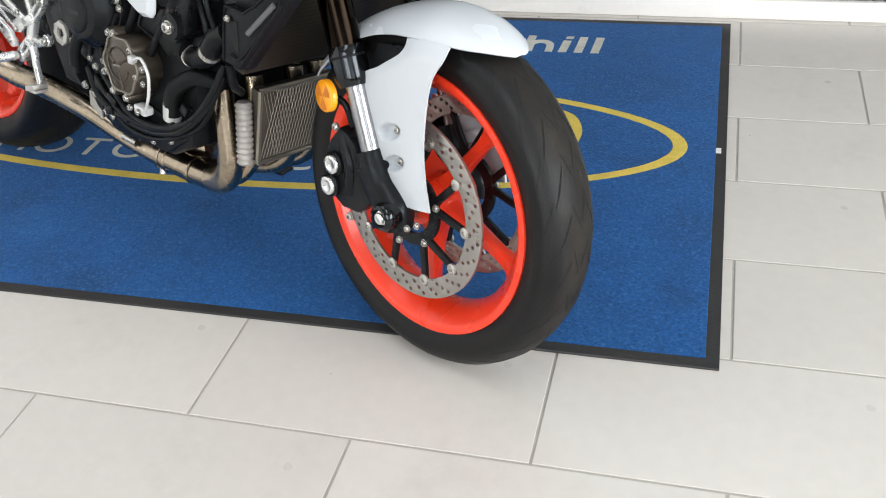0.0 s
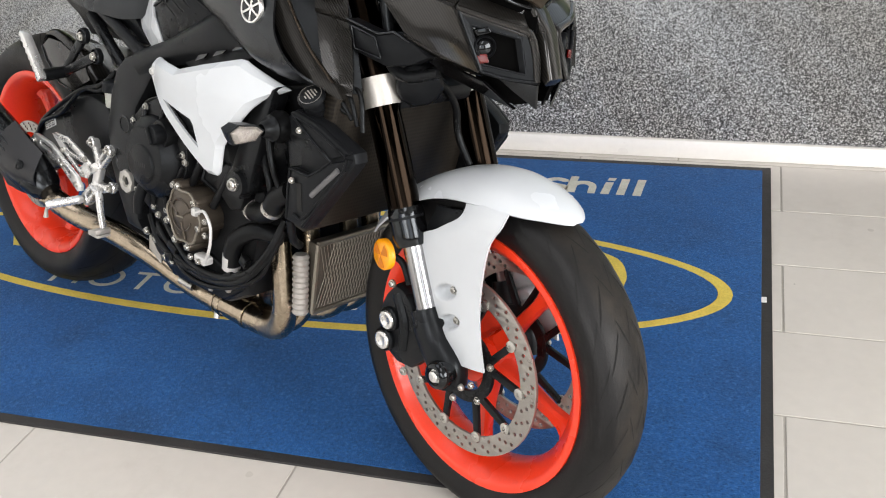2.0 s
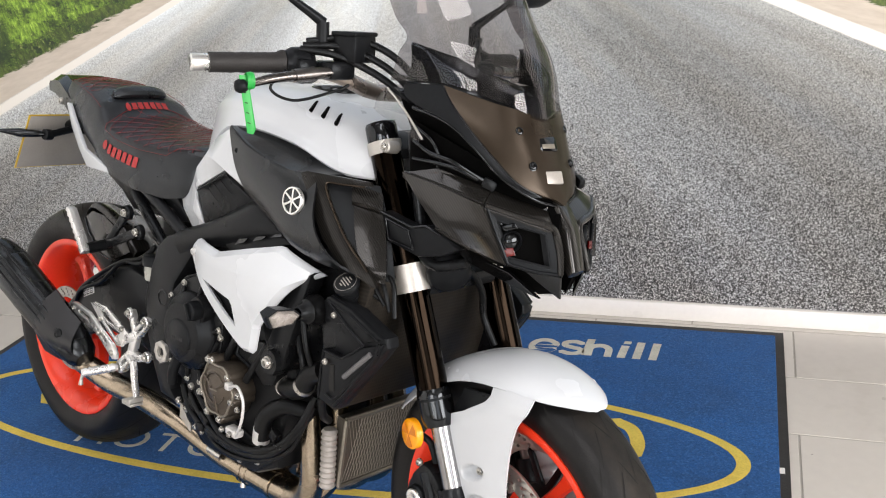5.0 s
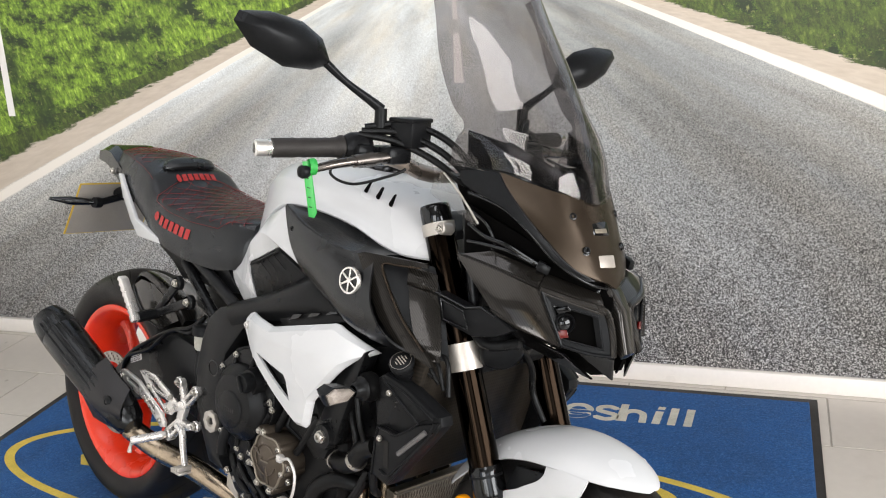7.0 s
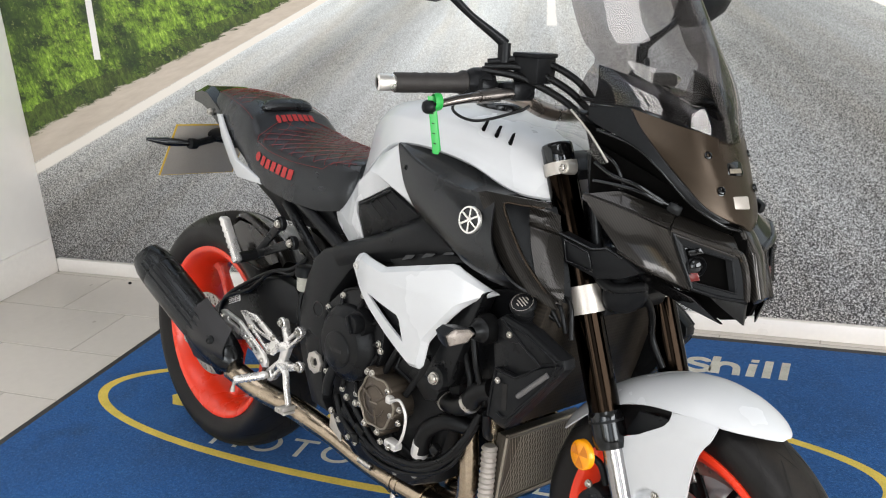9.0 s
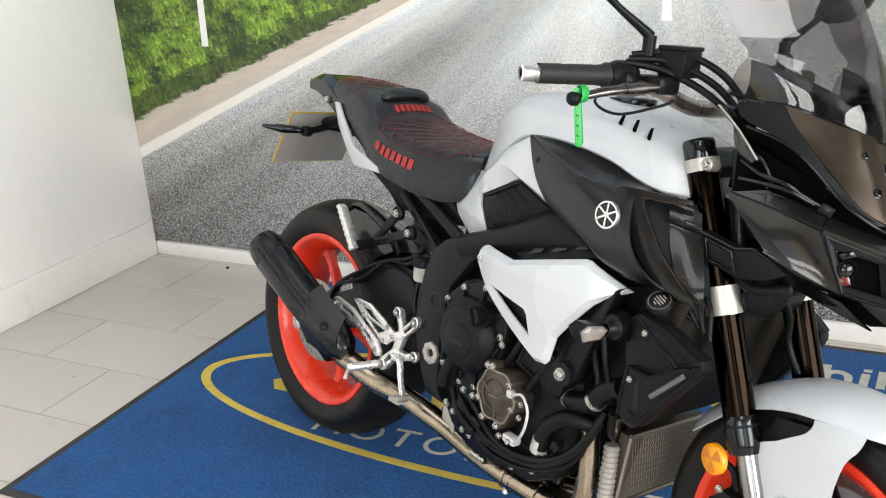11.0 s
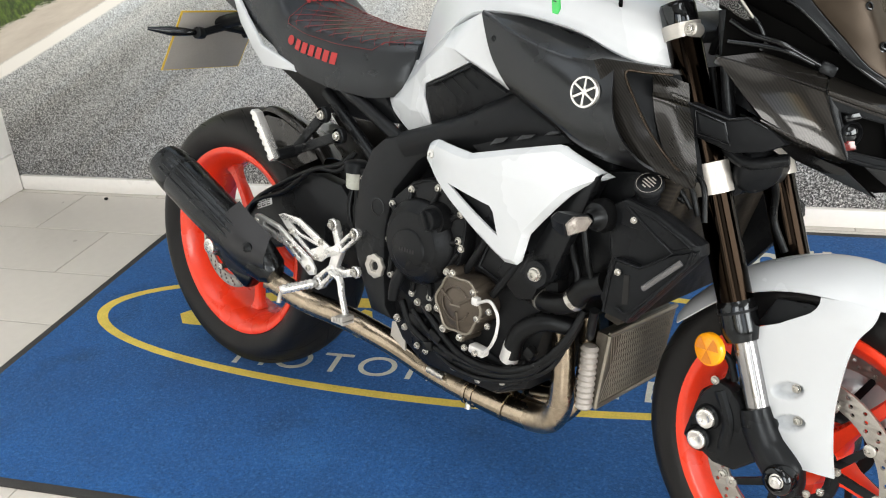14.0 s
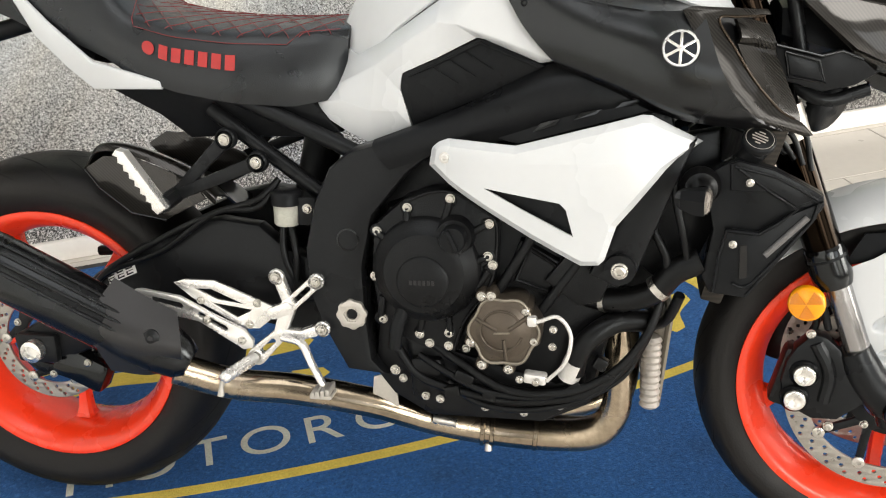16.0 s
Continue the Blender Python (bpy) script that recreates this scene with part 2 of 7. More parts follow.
def mesh_material():
    """Fine fins and tubes of a cooler, too small to tell apart."""
    m = material("cooler_fins", (0.026, 0.022, 0.017), 0.5, 0.2, 0.15, 30, spec=0.25)
    nt = m.node_tree
    b = nt.nodes["Principled BSDF"]
    co = nt.nodes.new("ShaderNodeTexCoord")
    f = None
    for way, scale in (("Y", 52), ("Z", 44)):
        w = nt.nodes.new("ShaderNodeTexWave")
        w.wave_type, w.bands_direction = "BANDS", way
        w.inputs["Scale"].default_value, w.inputs["Distortion"].default_value = scale, 0.6
        nt.links.new(co.outputs["Object"], w.inputs["Vector"])
        f = w.outputs[0] if f is None else maths(nt, "MULTIPLY", f, w.outputs[0])
    nt.links.new(blend(nt, maths(nt, "MULTIPLY", f, 1.4, True), b.inputs["Base Color"].links[0].from_socket, (0.009, 0.0075, 0.006)), b.inputs["Base Color"])
    return m


def mural_material():
    """A printed photograph of a country road, running to a vanishing point above the view."""
    m = bpy.data.materials.new("printed_road_photograph")
    m.use_nodes = True
    nt = m.node_tree
    n, l = nt.nodes, nt.links
    b = n["Principled BSDF"]
    b.inputs["Roughness"].default_value, b.inputs["Specular IOR Level"].default_value = 0.42, 0.5
    geo, sep = n.new("ShaderNodeNewGeometry"), n.new("ShaderNodeSeparateXYZ")
    l.new(geo.outputs["Position"], sep.inputs[0])
    x, z = sep.outputs[0], sep.outputs[2]
    drop = maths(nt, "MAXIMUM", maths(nt, "SUBTRACT", 1.43, z), 0.02)
    u = maths(nt, "DIVIDE", maths(nt, "ADD", x, 0.232), drop)
    v = maths(nt, "DIVIDE", 1.0, drop)

    def noise_at(su, sv, detail=4, rough=0.6):
        c = n.new("ShaderNodeCombineXYZ")
        l.new(maths(nt, "MULTIPLY", u, su), c.inputs[0]), l.new(maths(nt, "MULTIPLY", v, sv), c.inputs[1])
        k = n.new("ShaderNodeTexNoise")
        k.inputs["Scale"].default_value, k.inputs["Detail"].default_value, k.inputs["Roughness"].default_value = 1, detail, rough
        l.new(c.outputs[0], k.inputs["Vector"])
        return k.outputs[0]

    def flat_noise(scale, detail=5, rough=0.65):
        k = n.new("ShaderNodeTexNoise")
        k.inputs["Scale"].default_value, k.inputs["Detail"].default_value, k.inputs["Roughness"].default_value = scale, detail, rough
        l.new(geo.outputs["Position"], k.inputs["Vector"])
        return k.outputs[0]

    # asphalt: speckled stone that gets finer up the picture, broad worn wheel tracks
    near = maths(nt, "MULTIPLY", maths(nt, "SUBTRACT", z, 0.10), 0.9, True)
    coarse = maths(nt, "SUBTRACT", flat_noise(170, 2, 0.9), 0.5)
    fine = maths(nt, "SUBTRACT", flat_noise(360, 2, 0.9), 0.5)
    grain = maths(nt, "ADD", maths(nt, "MULTIPLY", coarse, maths(nt, "SUBTRACT", 1.0, maths(nt, "MULTIPLY", near, 0.55))), maths(nt, "MULTIPLY", fine, 0.75))
    tracks = maths(nt, "SUBTRACT", noise_at(1.9, 0.35, 3), 0.42)
    base = maths(nt, "ADD", maths(nt, "MULTIPLY", near, 0.29), maths(nt, "MULTIPLY", tracks, maths(nt, "ADD", maths(nt, "MULTIPLY", near, 0.40), 0.30)))
    fade = maths(nt, "SUBTRACT", 1.0, maths(nt, "MULTIPLY", near, 0.83))
    value = maths(nt, "ADD", maths(nt, "ADD", base, 0.092), maths(nt, "MULTIPLY", maths(nt, "MULTIPLY", grain, fade), maths(nt, "ADD", 1.75, maths(nt, "MULTIPLY", maths(nt, "ADD", u, 0.6), 1.2, True))))
    # worn wheel tracks and darker lanes across the road
    lanes = n.new("ShaderNodeValToRGB")
    lanes.color_ramp.interpolation = "B_SPLINE"
    stops = ((0.0, 0.92), (0.05, 0.86), (0.12, 0.58), (0.22, 0.48), (0.33, 0.84), (0.46, 0.76), (0.62, 0.60), (0.70, 0.46), (0.80, 0.30), (0.88, 0.34), (1.0, 0.46))
    while len(lanes.color_ramp.elements) < len(stops):
        lanes.color_ramp.elements.new(0.5)
    for e, (at, v_) in zip(lanes.color_ramp.elements, stops):
        e.position, e.color = at, (v_, v_, v_, 1)
    l.new(maths(nt, "DIVIDE", maths(nt, "ADD", u, 2.3), 4.6, True), lanes.inputs[0])
    value = maths(nt, "MULTIPLY", value, maths(nt, "MULTIPLY", lanes.outputs[0], 1.75))
    value = maths(nt, "MAXIMUM", maths(nt, "MULTIPLY", value, 1.2), 0.02)
    cc = n.new("ShaderNodeCombineXYZ")
    hue = maths(nt, "MULTIPLY", maths(nt, "SUBTRACT", noise_at(2.6, 0.5, 4), 0.44), 3.2, True)
    l.new(maths(nt, "MULTIPLY", value, maths(nt, "SUBTRACT", maths(nt, "ADD", 0.960, maths(nt, "MULTIPLY", hue, 0.09)), maths(nt, "MULTIPLY", near, 0.055))), cc.inputs[0]), l.new(maths(nt, "MULTIPLY", value, 0.985), cc.inputs[1]), l.new(maths(nt, "MULTIPLY", value, maths(nt, "SUBTRACT", 1.005, maths(nt, "MULTIPLY", hue, 0.13))), cc.inputs[2])
    out = cc.outputs[0]
    wob = maths(nt, "MULTIPLY", maths(nt, "SUBTRACT", noise_at(9, 14, 5), 0.5), 0.10)
    uw = maths(nt, "ADD", u, maths(nt, "MULTIPLY", wob, 0.25))

    def band(lo, hi, soft=0.02, src=uw):
        a = maths(nt, "DIVIDE", maths(nt, "SUBTRACT", src, lo), soft, True)
        c = maths(nt, "DIVIDE", maths(nt, "SUBTRACT", hi, src), soft, True)
        return maths(nt, "MULTIPLY", a, c)

    paintline = (0.80, 0.775, 0.72)
    soil = blend(nt, noise_at(10, 10, 5), (0.40, 0.345, 0.28), (0.66, 0.60, 0.52))
    rough_edge = maths(nt, "ADD", u, maths(nt, "MULTIPLY", maths(nt, "SUBTRACT", noise_at(6, 9, 6, 0.75), 0.5), 0.45))
    out = blend(nt, band(-2.72, -2.26), out, soil)
    out = blend(nt, band(2.42, 2.9), out, soil)
    out = blend(nt, band(-2.275, -2.15), out, paintline)
    out = blend(nt, band(2.24, 2.44), out, paintline)
    dash = maths(nt, "MULTIPLY", band(-0.038, 0.038, 0.008), band(2.2, 3.38, 0.03, v))
    dash = maths(nt, "MAXIMUM", dash, maths(nt, "MULTIPLY", band(-0.038, 0.038, 0.008), band(3.9, 5.6, 0.03, v)))
    out = blend(nt, dash, out, (0.88, 0.87, 0.84))
    # grass banks: dark gaps, blades, lit tops
    def upright_noise(sx, sz, detail, rough):
        c = n.new("ShaderNodeCombineXYZ")
        l.new(maths(nt, "MULTIPLY", maths(nt, "ADD", x, maths(nt, "MULTIPLY", z, 0.25)), sx), c.inputs[0]), l.new(maths(nt, "MULTIPLY", z, sz), c.inputs[1])
        k = n.new("ShaderNodeTexNoise")
        k.inputs["Scale"].default_value, k.inputs["Detail"].default_value, k.inputs["Roughness"].default_value = 1, detail, rough
        l.new(c.outputs[0], k.inputs["Vector"])
        return k.outputs[0]

    blades = upright_noise(62, 26, 5, 0.8)
    clumps = upright_noise(9.0, 14.0, 6, 0.72)
    bushes = flat_noise(3.2, 5, 0.65)
    g0 = blend(nt, maths(nt, "MULTIPLY", maths(nt, "SUBTRACT", blades, 0.34), 3.6, True), (0.014, 0.036, 0.008), (0.27, 0.47, 0.045))
    g1 = blend(nt, maths(nt, "MULTIPLY", maths(nt, "SUBTRACT", blades, 0.56), 5.0, True), g0, (0.66, 0.80, 0.17))
    g2 = blend(nt, maths(nt, "MULTIPLY", maths(nt, "SUBTRACT", clumps, 0.40), 7.0, True), (0.011, 0.028, 0.008), g1)
    shade = maths(nt, "MULTIPLY", maths(nt, "SUBTRACT", bushes, 0.51, True), 10.0, True)
    g2 = blend(nt, maths(nt, "MULTIPLY", shade, 0.82), g2, (0.014, 0.034, 0.010))
    straw = maths(nt, "MULTIPLY", maths(nt, "SUBTRACT", flat_noise(60, 3), 0.60, True), 3.0, True)
    g3 = blend(nt, straw, g2, (0.56, 0.62, 0.20))
    # the ragged dark foot of the verge
    foot = maths(nt, "MULTIPLY", maths(nt, "GREATER_THAN", rough_edge, -2.92), maths(nt, "GREATER_THAN", clumps, 0.46))
    g3 = blend(nt, maths(nt, "MULTIPLY", foot, 0.7), g3, (0.020, 0.026, 0.012))
    left = maths(nt, "DIVIDE", maths(nt, "SUBTRACT", -2.56, rough_edge), 0.04, True)
    right = maths(nt, "DIVIDE", maths(nt, "SUBTRACT", rough_edge, 2.78), 0.04, True)
    out = blend(nt, maths(nt, "MAXIMUM", left, right), out, g3)
    # far sky above the horizon
    skyf = maths(nt, "DIVIDE", maths(nt, "SUBTRACT", z, 1.42), 0.03, True)
    out = blend(nt, skyf, out, (0.45, 0.55, 0.66))
    l.new(out, b.inputs["Base Color"])
    return m


def glass_material(name, colour, ior=1.45):
    """Tinted clear plastic: part of the light goes straight through, part is mirrored."""
    m = bpy.data.materials.new(name)
    m.use_nodes = True
    nt = m.node_tree
    n, l = nt.nodes, nt.links
    n.remove(n["Principled BSDF"])
    t, g, mx, lw = n.new("ShaderNodeBsdfTransparent"), n.new("ShaderNodeBsdfGlossy"), n.new("ShaderNodeMixShader"), n.new("ShaderNodeLayerWeight")
    t.inputs[0].default_value = (*colour, 1)
    g.inputs["Roughness"].default_value = 0.02
    lw.inputs[0].default_value = 0.5
    normal = ((ior - 1) / (ior + 1)) ** 2
    share = maths(nt, "ADD", maths(nt, "MULTIPLY", maths(nt, "POWER", lw.outputs["Facing"], 5.0), 0.9), normal)
    l.new(share, mx.inputs[0]), l.new(t.outputs[0], mx.inputs[1]), l.new(g.outputs[0], mx.inputs[2])
    l.new(mx.outputs[0], n["Material Output"].inputs[0])
    return m


TILE = tile_material()
CARPET = carpet_material()
CARBON = carbon_material("carbon_fibre", 0.75)
# same carbon with less lacquer, to keep bright reflections off the intake
LOWCOATCARBON = carbon_material("low_coat_carbon_fibre", 0.22)
RADMESH = mesh_material()
MURAL = mural_material()
SMOKE = glass_material("smoked_screen", (0.70, 0.685, 0.69), 1.48)
CLEAR = glass_material("clear_plastic", (0.90, 0.90, 0.90), 1.45)


# ---- mesh tools ----
def finish(bm, m=None, angle=38):
    bmesh.ops.recalc_face_normals(bm, faces=bm.faces)
    if m is not None:
        bm.transform(m)
    return bm


ROUND = set()


def part(name, bm, mat, parent=None, label="", m=None, angle=None, flat=False):
    """Links a bmesh as one mesh object under a thing or a part."""
    me = bpy.data.meshes.new(name)
    if angle is None:
        angle = 62 if id(bm) in ROUND else 27
    ROUND.discard(id(bm))
    bmesh.ops.recalc_face_normals(bm, faces=bm.faces)
    bm.to_mesh(me)
    bm.free()
    me.materials.append(mat)
    if not flat:
        me.shade_smooth()
        me.set_sharp_from_angle(angle=radians(angle))
    ob = new(name, me)
    ob.parent = parent
    if m is not None:
        ob.matrix_basis = m
    if label:
        tagged(ob, label)
    return ob


def soften(bm, width, angle=30, seg=2):
    """Rounds the edges that are sharper than the angle."""
    if width <= 0:
        return bm
    bm.normal_update()
    edges = [e for e in bm.edges if len(e.link_faces) == 2 and e.calc_face_angle(0) > radians(angle)]
    bmesh.ops.bevel(bm, geom=edges, offset=width, segments=seg, affect="EDGES", profile=0.5, clamp_overlap=True)
    return bm


def slab(pts, thick, bevel=0.003, towards=(0, 1, 0)):
    """A plate with the outline pts (x, y, z), thickened towards a direction."""
    bm = bmesh.new()
    d = Vector(towards) * thick
    a = [bm.verts.new(p) for p in pts]
    b = [bm.verts.new(Vector(p) + d) for p in pts]
    n = len(pts)
    fa, fb = bm.faces.new(a), bm.faces.new(b[::-1])
    for i in range(n):
        bm.faces.new((a[i], b[i], b[(i + 1) % n], a[(i + 1) % n]))
    bmesh.ops.recalc_face_normals(bm, faces=bm.faces)
    if bevel:
        rim = [e for e in bm.edges if (e.link_faces[0] in (fa, fb)) != (e.link_faces[1] in (fa, fb))]
        bmesh.ops.bevel(bm, geom=rim, offset=bevel, segments=2, affect="EDGES", profile=0.5, clamp_overlap=True)
    big = [f for f in bm.faces if len(f.verts) > 4]
    bmesh.ops.triangulate(bm, faces=big, ngon_method="BEAUTY")
    return bm


def prism(pts, y0, y1, bevel=0.003):
    """An outline in x and z, from one lateral plane to the other."""
    return slab([(x, y0, z) for x, z in pts], y1 - y0, bevel)


def cut(outline, holes, y0, y1, bevel=0.0012):
    """A plate in x and z with openings through it."""
    cu = bpy.data.curves.new("outline", "CURVE")
    cu.dimensions, cu.fill_mode = "2D", "BOTH"
    cu.extrude, cu.bevel_depth, cu.bevel_resolution = max(abs(y1 - y0) / 2 - bevel, 0.0002), bevel, 1
    cu.offset = -bevel
    for loop in (outline, *holes):
        s = cu.splines.new("POLY")
        s.points.add(len(loop) - 1)
        for p, (x, z) in zip(s.points, loop):
            p.co = (x, z, 0, 1)
        s.use_cyclic_u = True
    ob = bpy.data.objects.new("outline", cu)
    me = ob.to_mesh()
    bm = bmesh.new()
    bm.from_mesh(me)
    ob.to_mesh_clear()
    bpy.data.objects.remove(ob)
    bpy.data.curves.remove(cu)
    bmesh.ops.remove_doubles(bm, verts=bm.verts, dist=0.00005)
    bm.transform(Matrix(((1, 0, 0, 0), (0, 0, -1, (y0 + y1) / 2), (0, 1, 0, 0), (0, 0, 0, 1))))
    return bm


def inset(pts, d):
    """The same outline (clockwise), drawn in by d."""
    out = []
    for i, p in enumerate(pts):
        a, b, c = Vector(pts[i - 1]), Vector(p), Vector(pts[(i + 1) % len(pts)])
        n1, n2 = (b - a).normalized(), (c - b).normalized()
        n1, n2 = Vector((n1.y, -n1.x)), Vector((n2.y, -n2.x))
        m = (n1 + n2).normalized()
        out.append(tuple(b + m * d / max(0.55, m.dot(n1))))
    return out


def ring_pts(cx, cz, r, n=16, a0=0.0, a1=360.0):
    full = abs(a1 - a0) >= 359.9
    return [(cx + r * math.cos(radians(a0 + (a1 - a0) * i / (n if full else n - 1))), cz + r * math.sin(radians(a0 + (a1 - a0) * i / (n if full else n - 1)))) for i in range(n)]


def slot(ax, az, bx, bz, r0, r1=None, n=7):
    """A rounded bar outline from a to b."""
    r1 = r0 if r1 is None else r1
    a = math.degrees(math.atan2(bz - az, bx - ax))
    return ring_pts(bx, bz, r1, n, a - 90, a + 90) + ring_pts(ax, az, r0, n, a + 90, a + 270)


def lathe(profile, at=(0, 0, 0), axis=(0, -1, 0), seg=32, closed=False):
    """Turns a profile of (radius, height along the axis) round the axis."""
    bm = bmesh.new()
    q = Vector((0, 0, 1)).rotation_difference(Vector(axis).normalized()).to_matrix().to_4x4()
    rings = []
    for r, h in profile:
        if r < 1e-6:
            rings.append([bm.verts.new((0, 0, h))])
        else:
            rings.append([bm.verts.new((r * math.cos(2 * math.pi * i / seg), r * math.sin(2 * math.pi * i / seg), h)) for i in range(seg)])
    pairs = list(zip(rings, rings[1:]))
    if closed:
        pairs.append((rings[-1], rings[0]))
    for a, b in pairs:
        for i in range(seg):
            j = (i + 1) % seg
            f = [a[i % len(a)], a[j % len(a)], b[j % len(b)], b[i % len(b)]]
            f = list(dict.fromkeys(f))
            if len(f) > 2:
                bm.faces.new(f)
    bm.transform(Matrix.Translation(at) @ q)
    ROUND.add(id(bm))
    return bm


def curve_through(pts, steps=8):
    """Points along a smooth line through pts."""
    p = [Vector(q) for q in pts]
    if len(p) < 3 or steps < 2:
        return p
    out = []
    ext = [2 * p[0] - p[1], *p, 2 * p[-1] - p[-2]]
    for i in range(1, len(ext) - 2):
        a, b, c, d = ext[i - 1:i + 3]
        for k in range(steps):
            t = k / steps
            out.append(0.5 * (2 * b + (c - a) * t + (2 * a - 5 * b + 4 * c - d) * t * t + (3 * b - a - 3 * c + d) * t ** 3))
    return out + [p[-1]]


def tube(pts, r, seg=10, steps=8, flat=1.0, caps=True):
    """A round bar or pipe along a smooth line; r may be one radius or one per point."""
    line = curve_through(pts, steps)
    n = len(line)
    rs = [r] * n if isinstance(r, (int, float)) else list(np.interp(np.linspace(0, len(r) - 1, n), range(len(r)), r))
    bm = bmesh.new()
    rings, up = [], None
    for i, c in enumerate(line):
        d = (line[min(i + 1, n - 1)] - line[max(i - 1, 0)]).normalized()
        if up is None:
            up = Vector((0, 0, 1)) if abs(d.z) < 0.9 else Vector((1, 0, 0))
        s = d.cross(up).normalized()
        up = s.cross(d).normalized()
        rings.append([bm.verts.new(c + s * (rs[i] * math.cos(2 * math.pi * k / seg)) + up * (rs[i] * flat * math.sin(2 * math.pi * k / seg))) for k in range(seg)])
    for a, b in zip(rings, rings[1:]):
        for k in range(seg):
            bm.faces.new((a[k], a[(k + 1) % seg], b[(k + 1) % seg], b[k]))
    if caps:
        bm.faces.new(rings[0][::-1]), bm.faces.new(rings[-1])
    ROUND.add(id(bm))
    return bm


def loft(rings, caps=True, cyclic=True):
    """A skin over rings that have the same count of points."""
    bm = bmesh.new()
    vs = [[bm.verts.new(p) for p in r] for r in rings]
    n = len(vs[0])
    for a, b in zip(vs, vs[1:]):
        for k in range(n if cyclic else n - 1):
            bm.faces.new((a[k], a[(k + 1) % n], b[(k + 1) % n], b[k]))
    if caps and cyclic:
        bm.faces.new(vs[0][::-1]), bm.faces.new(vs[-1])
    return bm


def grid_surface(rows, nu=8, nv=8):
    """Smooth points over rows of control points."""
    dense = [curve_through(r, nu) for r in rows]
    cols = [curve_through([r[i] for r in dense], nv) for i in range(len(dense[0]))]
    return [[c[j] for c in cols] for j in range(len(cols[0]))]


def sheet(rows, thick, nu=6, nv=6, bevel=0.0):
    """A curved shell over rows of control points, thickened away from its face."""
    g = grid_surface(rows, nu, nv)
    h, w = len(g), len(g[0])
    bm = bmesh.new()
    nrm = [[None] * w for _ in range(h)]
    for j in range(h):
        for i in range(w):
            a = g[j][min(i + 1, w - 1)] - g[j][max(i - 1, 0)]
            b = g[min(j + 1, h - 1)][i] - g[max(j - 1, 0)][i]
            nrm[j][i] = a.cross(b).normalized()
    f = [[bm.verts.new(g[j][i]) for i in range(w)] for j in range(h)]
    k = [[bm.verts.new(g[j][i] - nrm[j][i] * thick) for i in range(w)] for j in range(h)]
    for j in range(h - 1):
        for i in range(w - 1):
            bm.faces.new((f[j][i], f[j][i + 1], f[j + 1][i + 1], f[j + 1][i]))
            bm.faces.new((k[j][i], k[j + 1][i], k[j + 1][i + 1], k[j][i + 1]))
    for i in range(w - 1):
        bm.faces.new((f[0][i], k[0][i], k[0][i + 1], f[0][i + 1]))
        bm.faces.new((f[-1][i], f[-1][i + 1], k[-1][i + 1], k[-1][i]))
    for j in range(h - 1):
        bm.faces.new((f[j][0], f[j + 1][0], k[j + 1][0], k[j][0]))
        bm.faces.new((f[j][-1], k[j][-1], k[j + 1][-1], f[j + 1][-1]))
    return bm


def block(at, size, bevel=0.004, turn=(0, 0, 0)):
    """A box with rounded edges."""
    bm = bmesh.new()
    bmesh.ops.create_cube(bm, size=1, matrix=Matrix.Diagonal((*size, 1)))
    soften(bm, bevel)
    bm.transform(pose(*at, *turn))
    return bm


def join(*meshes):
    """Several bmeshes that make up one piece."""
    out = bmesh.new()
    for b in meshes:
        me = bpy.data.meshes.new("tmp")
        b.to_mesh(me)
        out.from_mesh(me)
        b.free()
        bpy.data.meshes.remove(me)
    return out


def mirrored(bm):
    """The same piece for the other flank."""
    bm.transform(Matrix.Diagonal((1, -1, 1, 1)))
    bmesh.ops.reverse_faces(bm, faces=bm.faces)
    return bm


def bolt(at, r, parent, mat=STEEL, axis=(0, -1, 0), h=None, m=None):
    """A socket-head bolt with a washer."""
    r *= 0.88
    h = r * 0.9 if h is None else h
    bm = lathe([(0, -0.002), (r * 1.25, -0.002), (r * 1.25, h * 0.25), (r, h * 0.3), (r, h * 0.85), (r * 0.85, h), (r * 0.5, h), (r * 0.45, h * 0.45), (0, h * 0.4)], at, axis, 12)
    return part("bolt", bm, mat, parent, m=m)


# ---- room ----
wall_back = part("wall_north", block((1.0, 1.905, 1.5), (7.0, 0.16, 3.0), 0.0), WALLPAINT)
tagged(wall_back, "white plastered back wall of the showroom", "wall", kind="structure")
wall_left = part("wall_west", block((-2.50, -1.14, 1.5), (0.16, 5.93, 3.0), 0.002), WALLPAINT)
tagged(wall_left, "plain white painted side wall", "wall", kind="structure")
# east and south walls are out of view, dark to shape the light
wall_right = part("wall_east", join(block((4.58, -1.14, 0.24), (0.16, 5.93, 0.48), 0), block((4.58, -1.14, 2.86), (0.16, 5.93, 0.28), 0), block((4.58, 0.97, 1.60), (0.16, 1.70, 2.24), 0), block((4.58, -3.71, 1.60), (0.16, 0.79, 2.24), 0)), DIM)
tagged(wall_right, "unseen wall, darkened against bounce, with a wide window opening", "wall", kind="structure")
wall_front = part("wall_south", join(block((1.0, -4.18, 0.24), (7.0, 0.16, 0.48), 0), block((1.0, -4.18, 2.86), (7.0, 0.16, 0.28), 0), block((-2.13, -4.18, 1.60), (0.74, 0.16, 2.24), 0), block((0.85, -4.18, 1.60), (1.8, 0.16, 2.24), 0), block((3.98, -4.18, 1.60), (1.04, 0.16, 2.24), 0)), DIM)
tagged(wall_front, "unseen shopfront wall with posts, darkened against bounce", "wall", kind="structure")
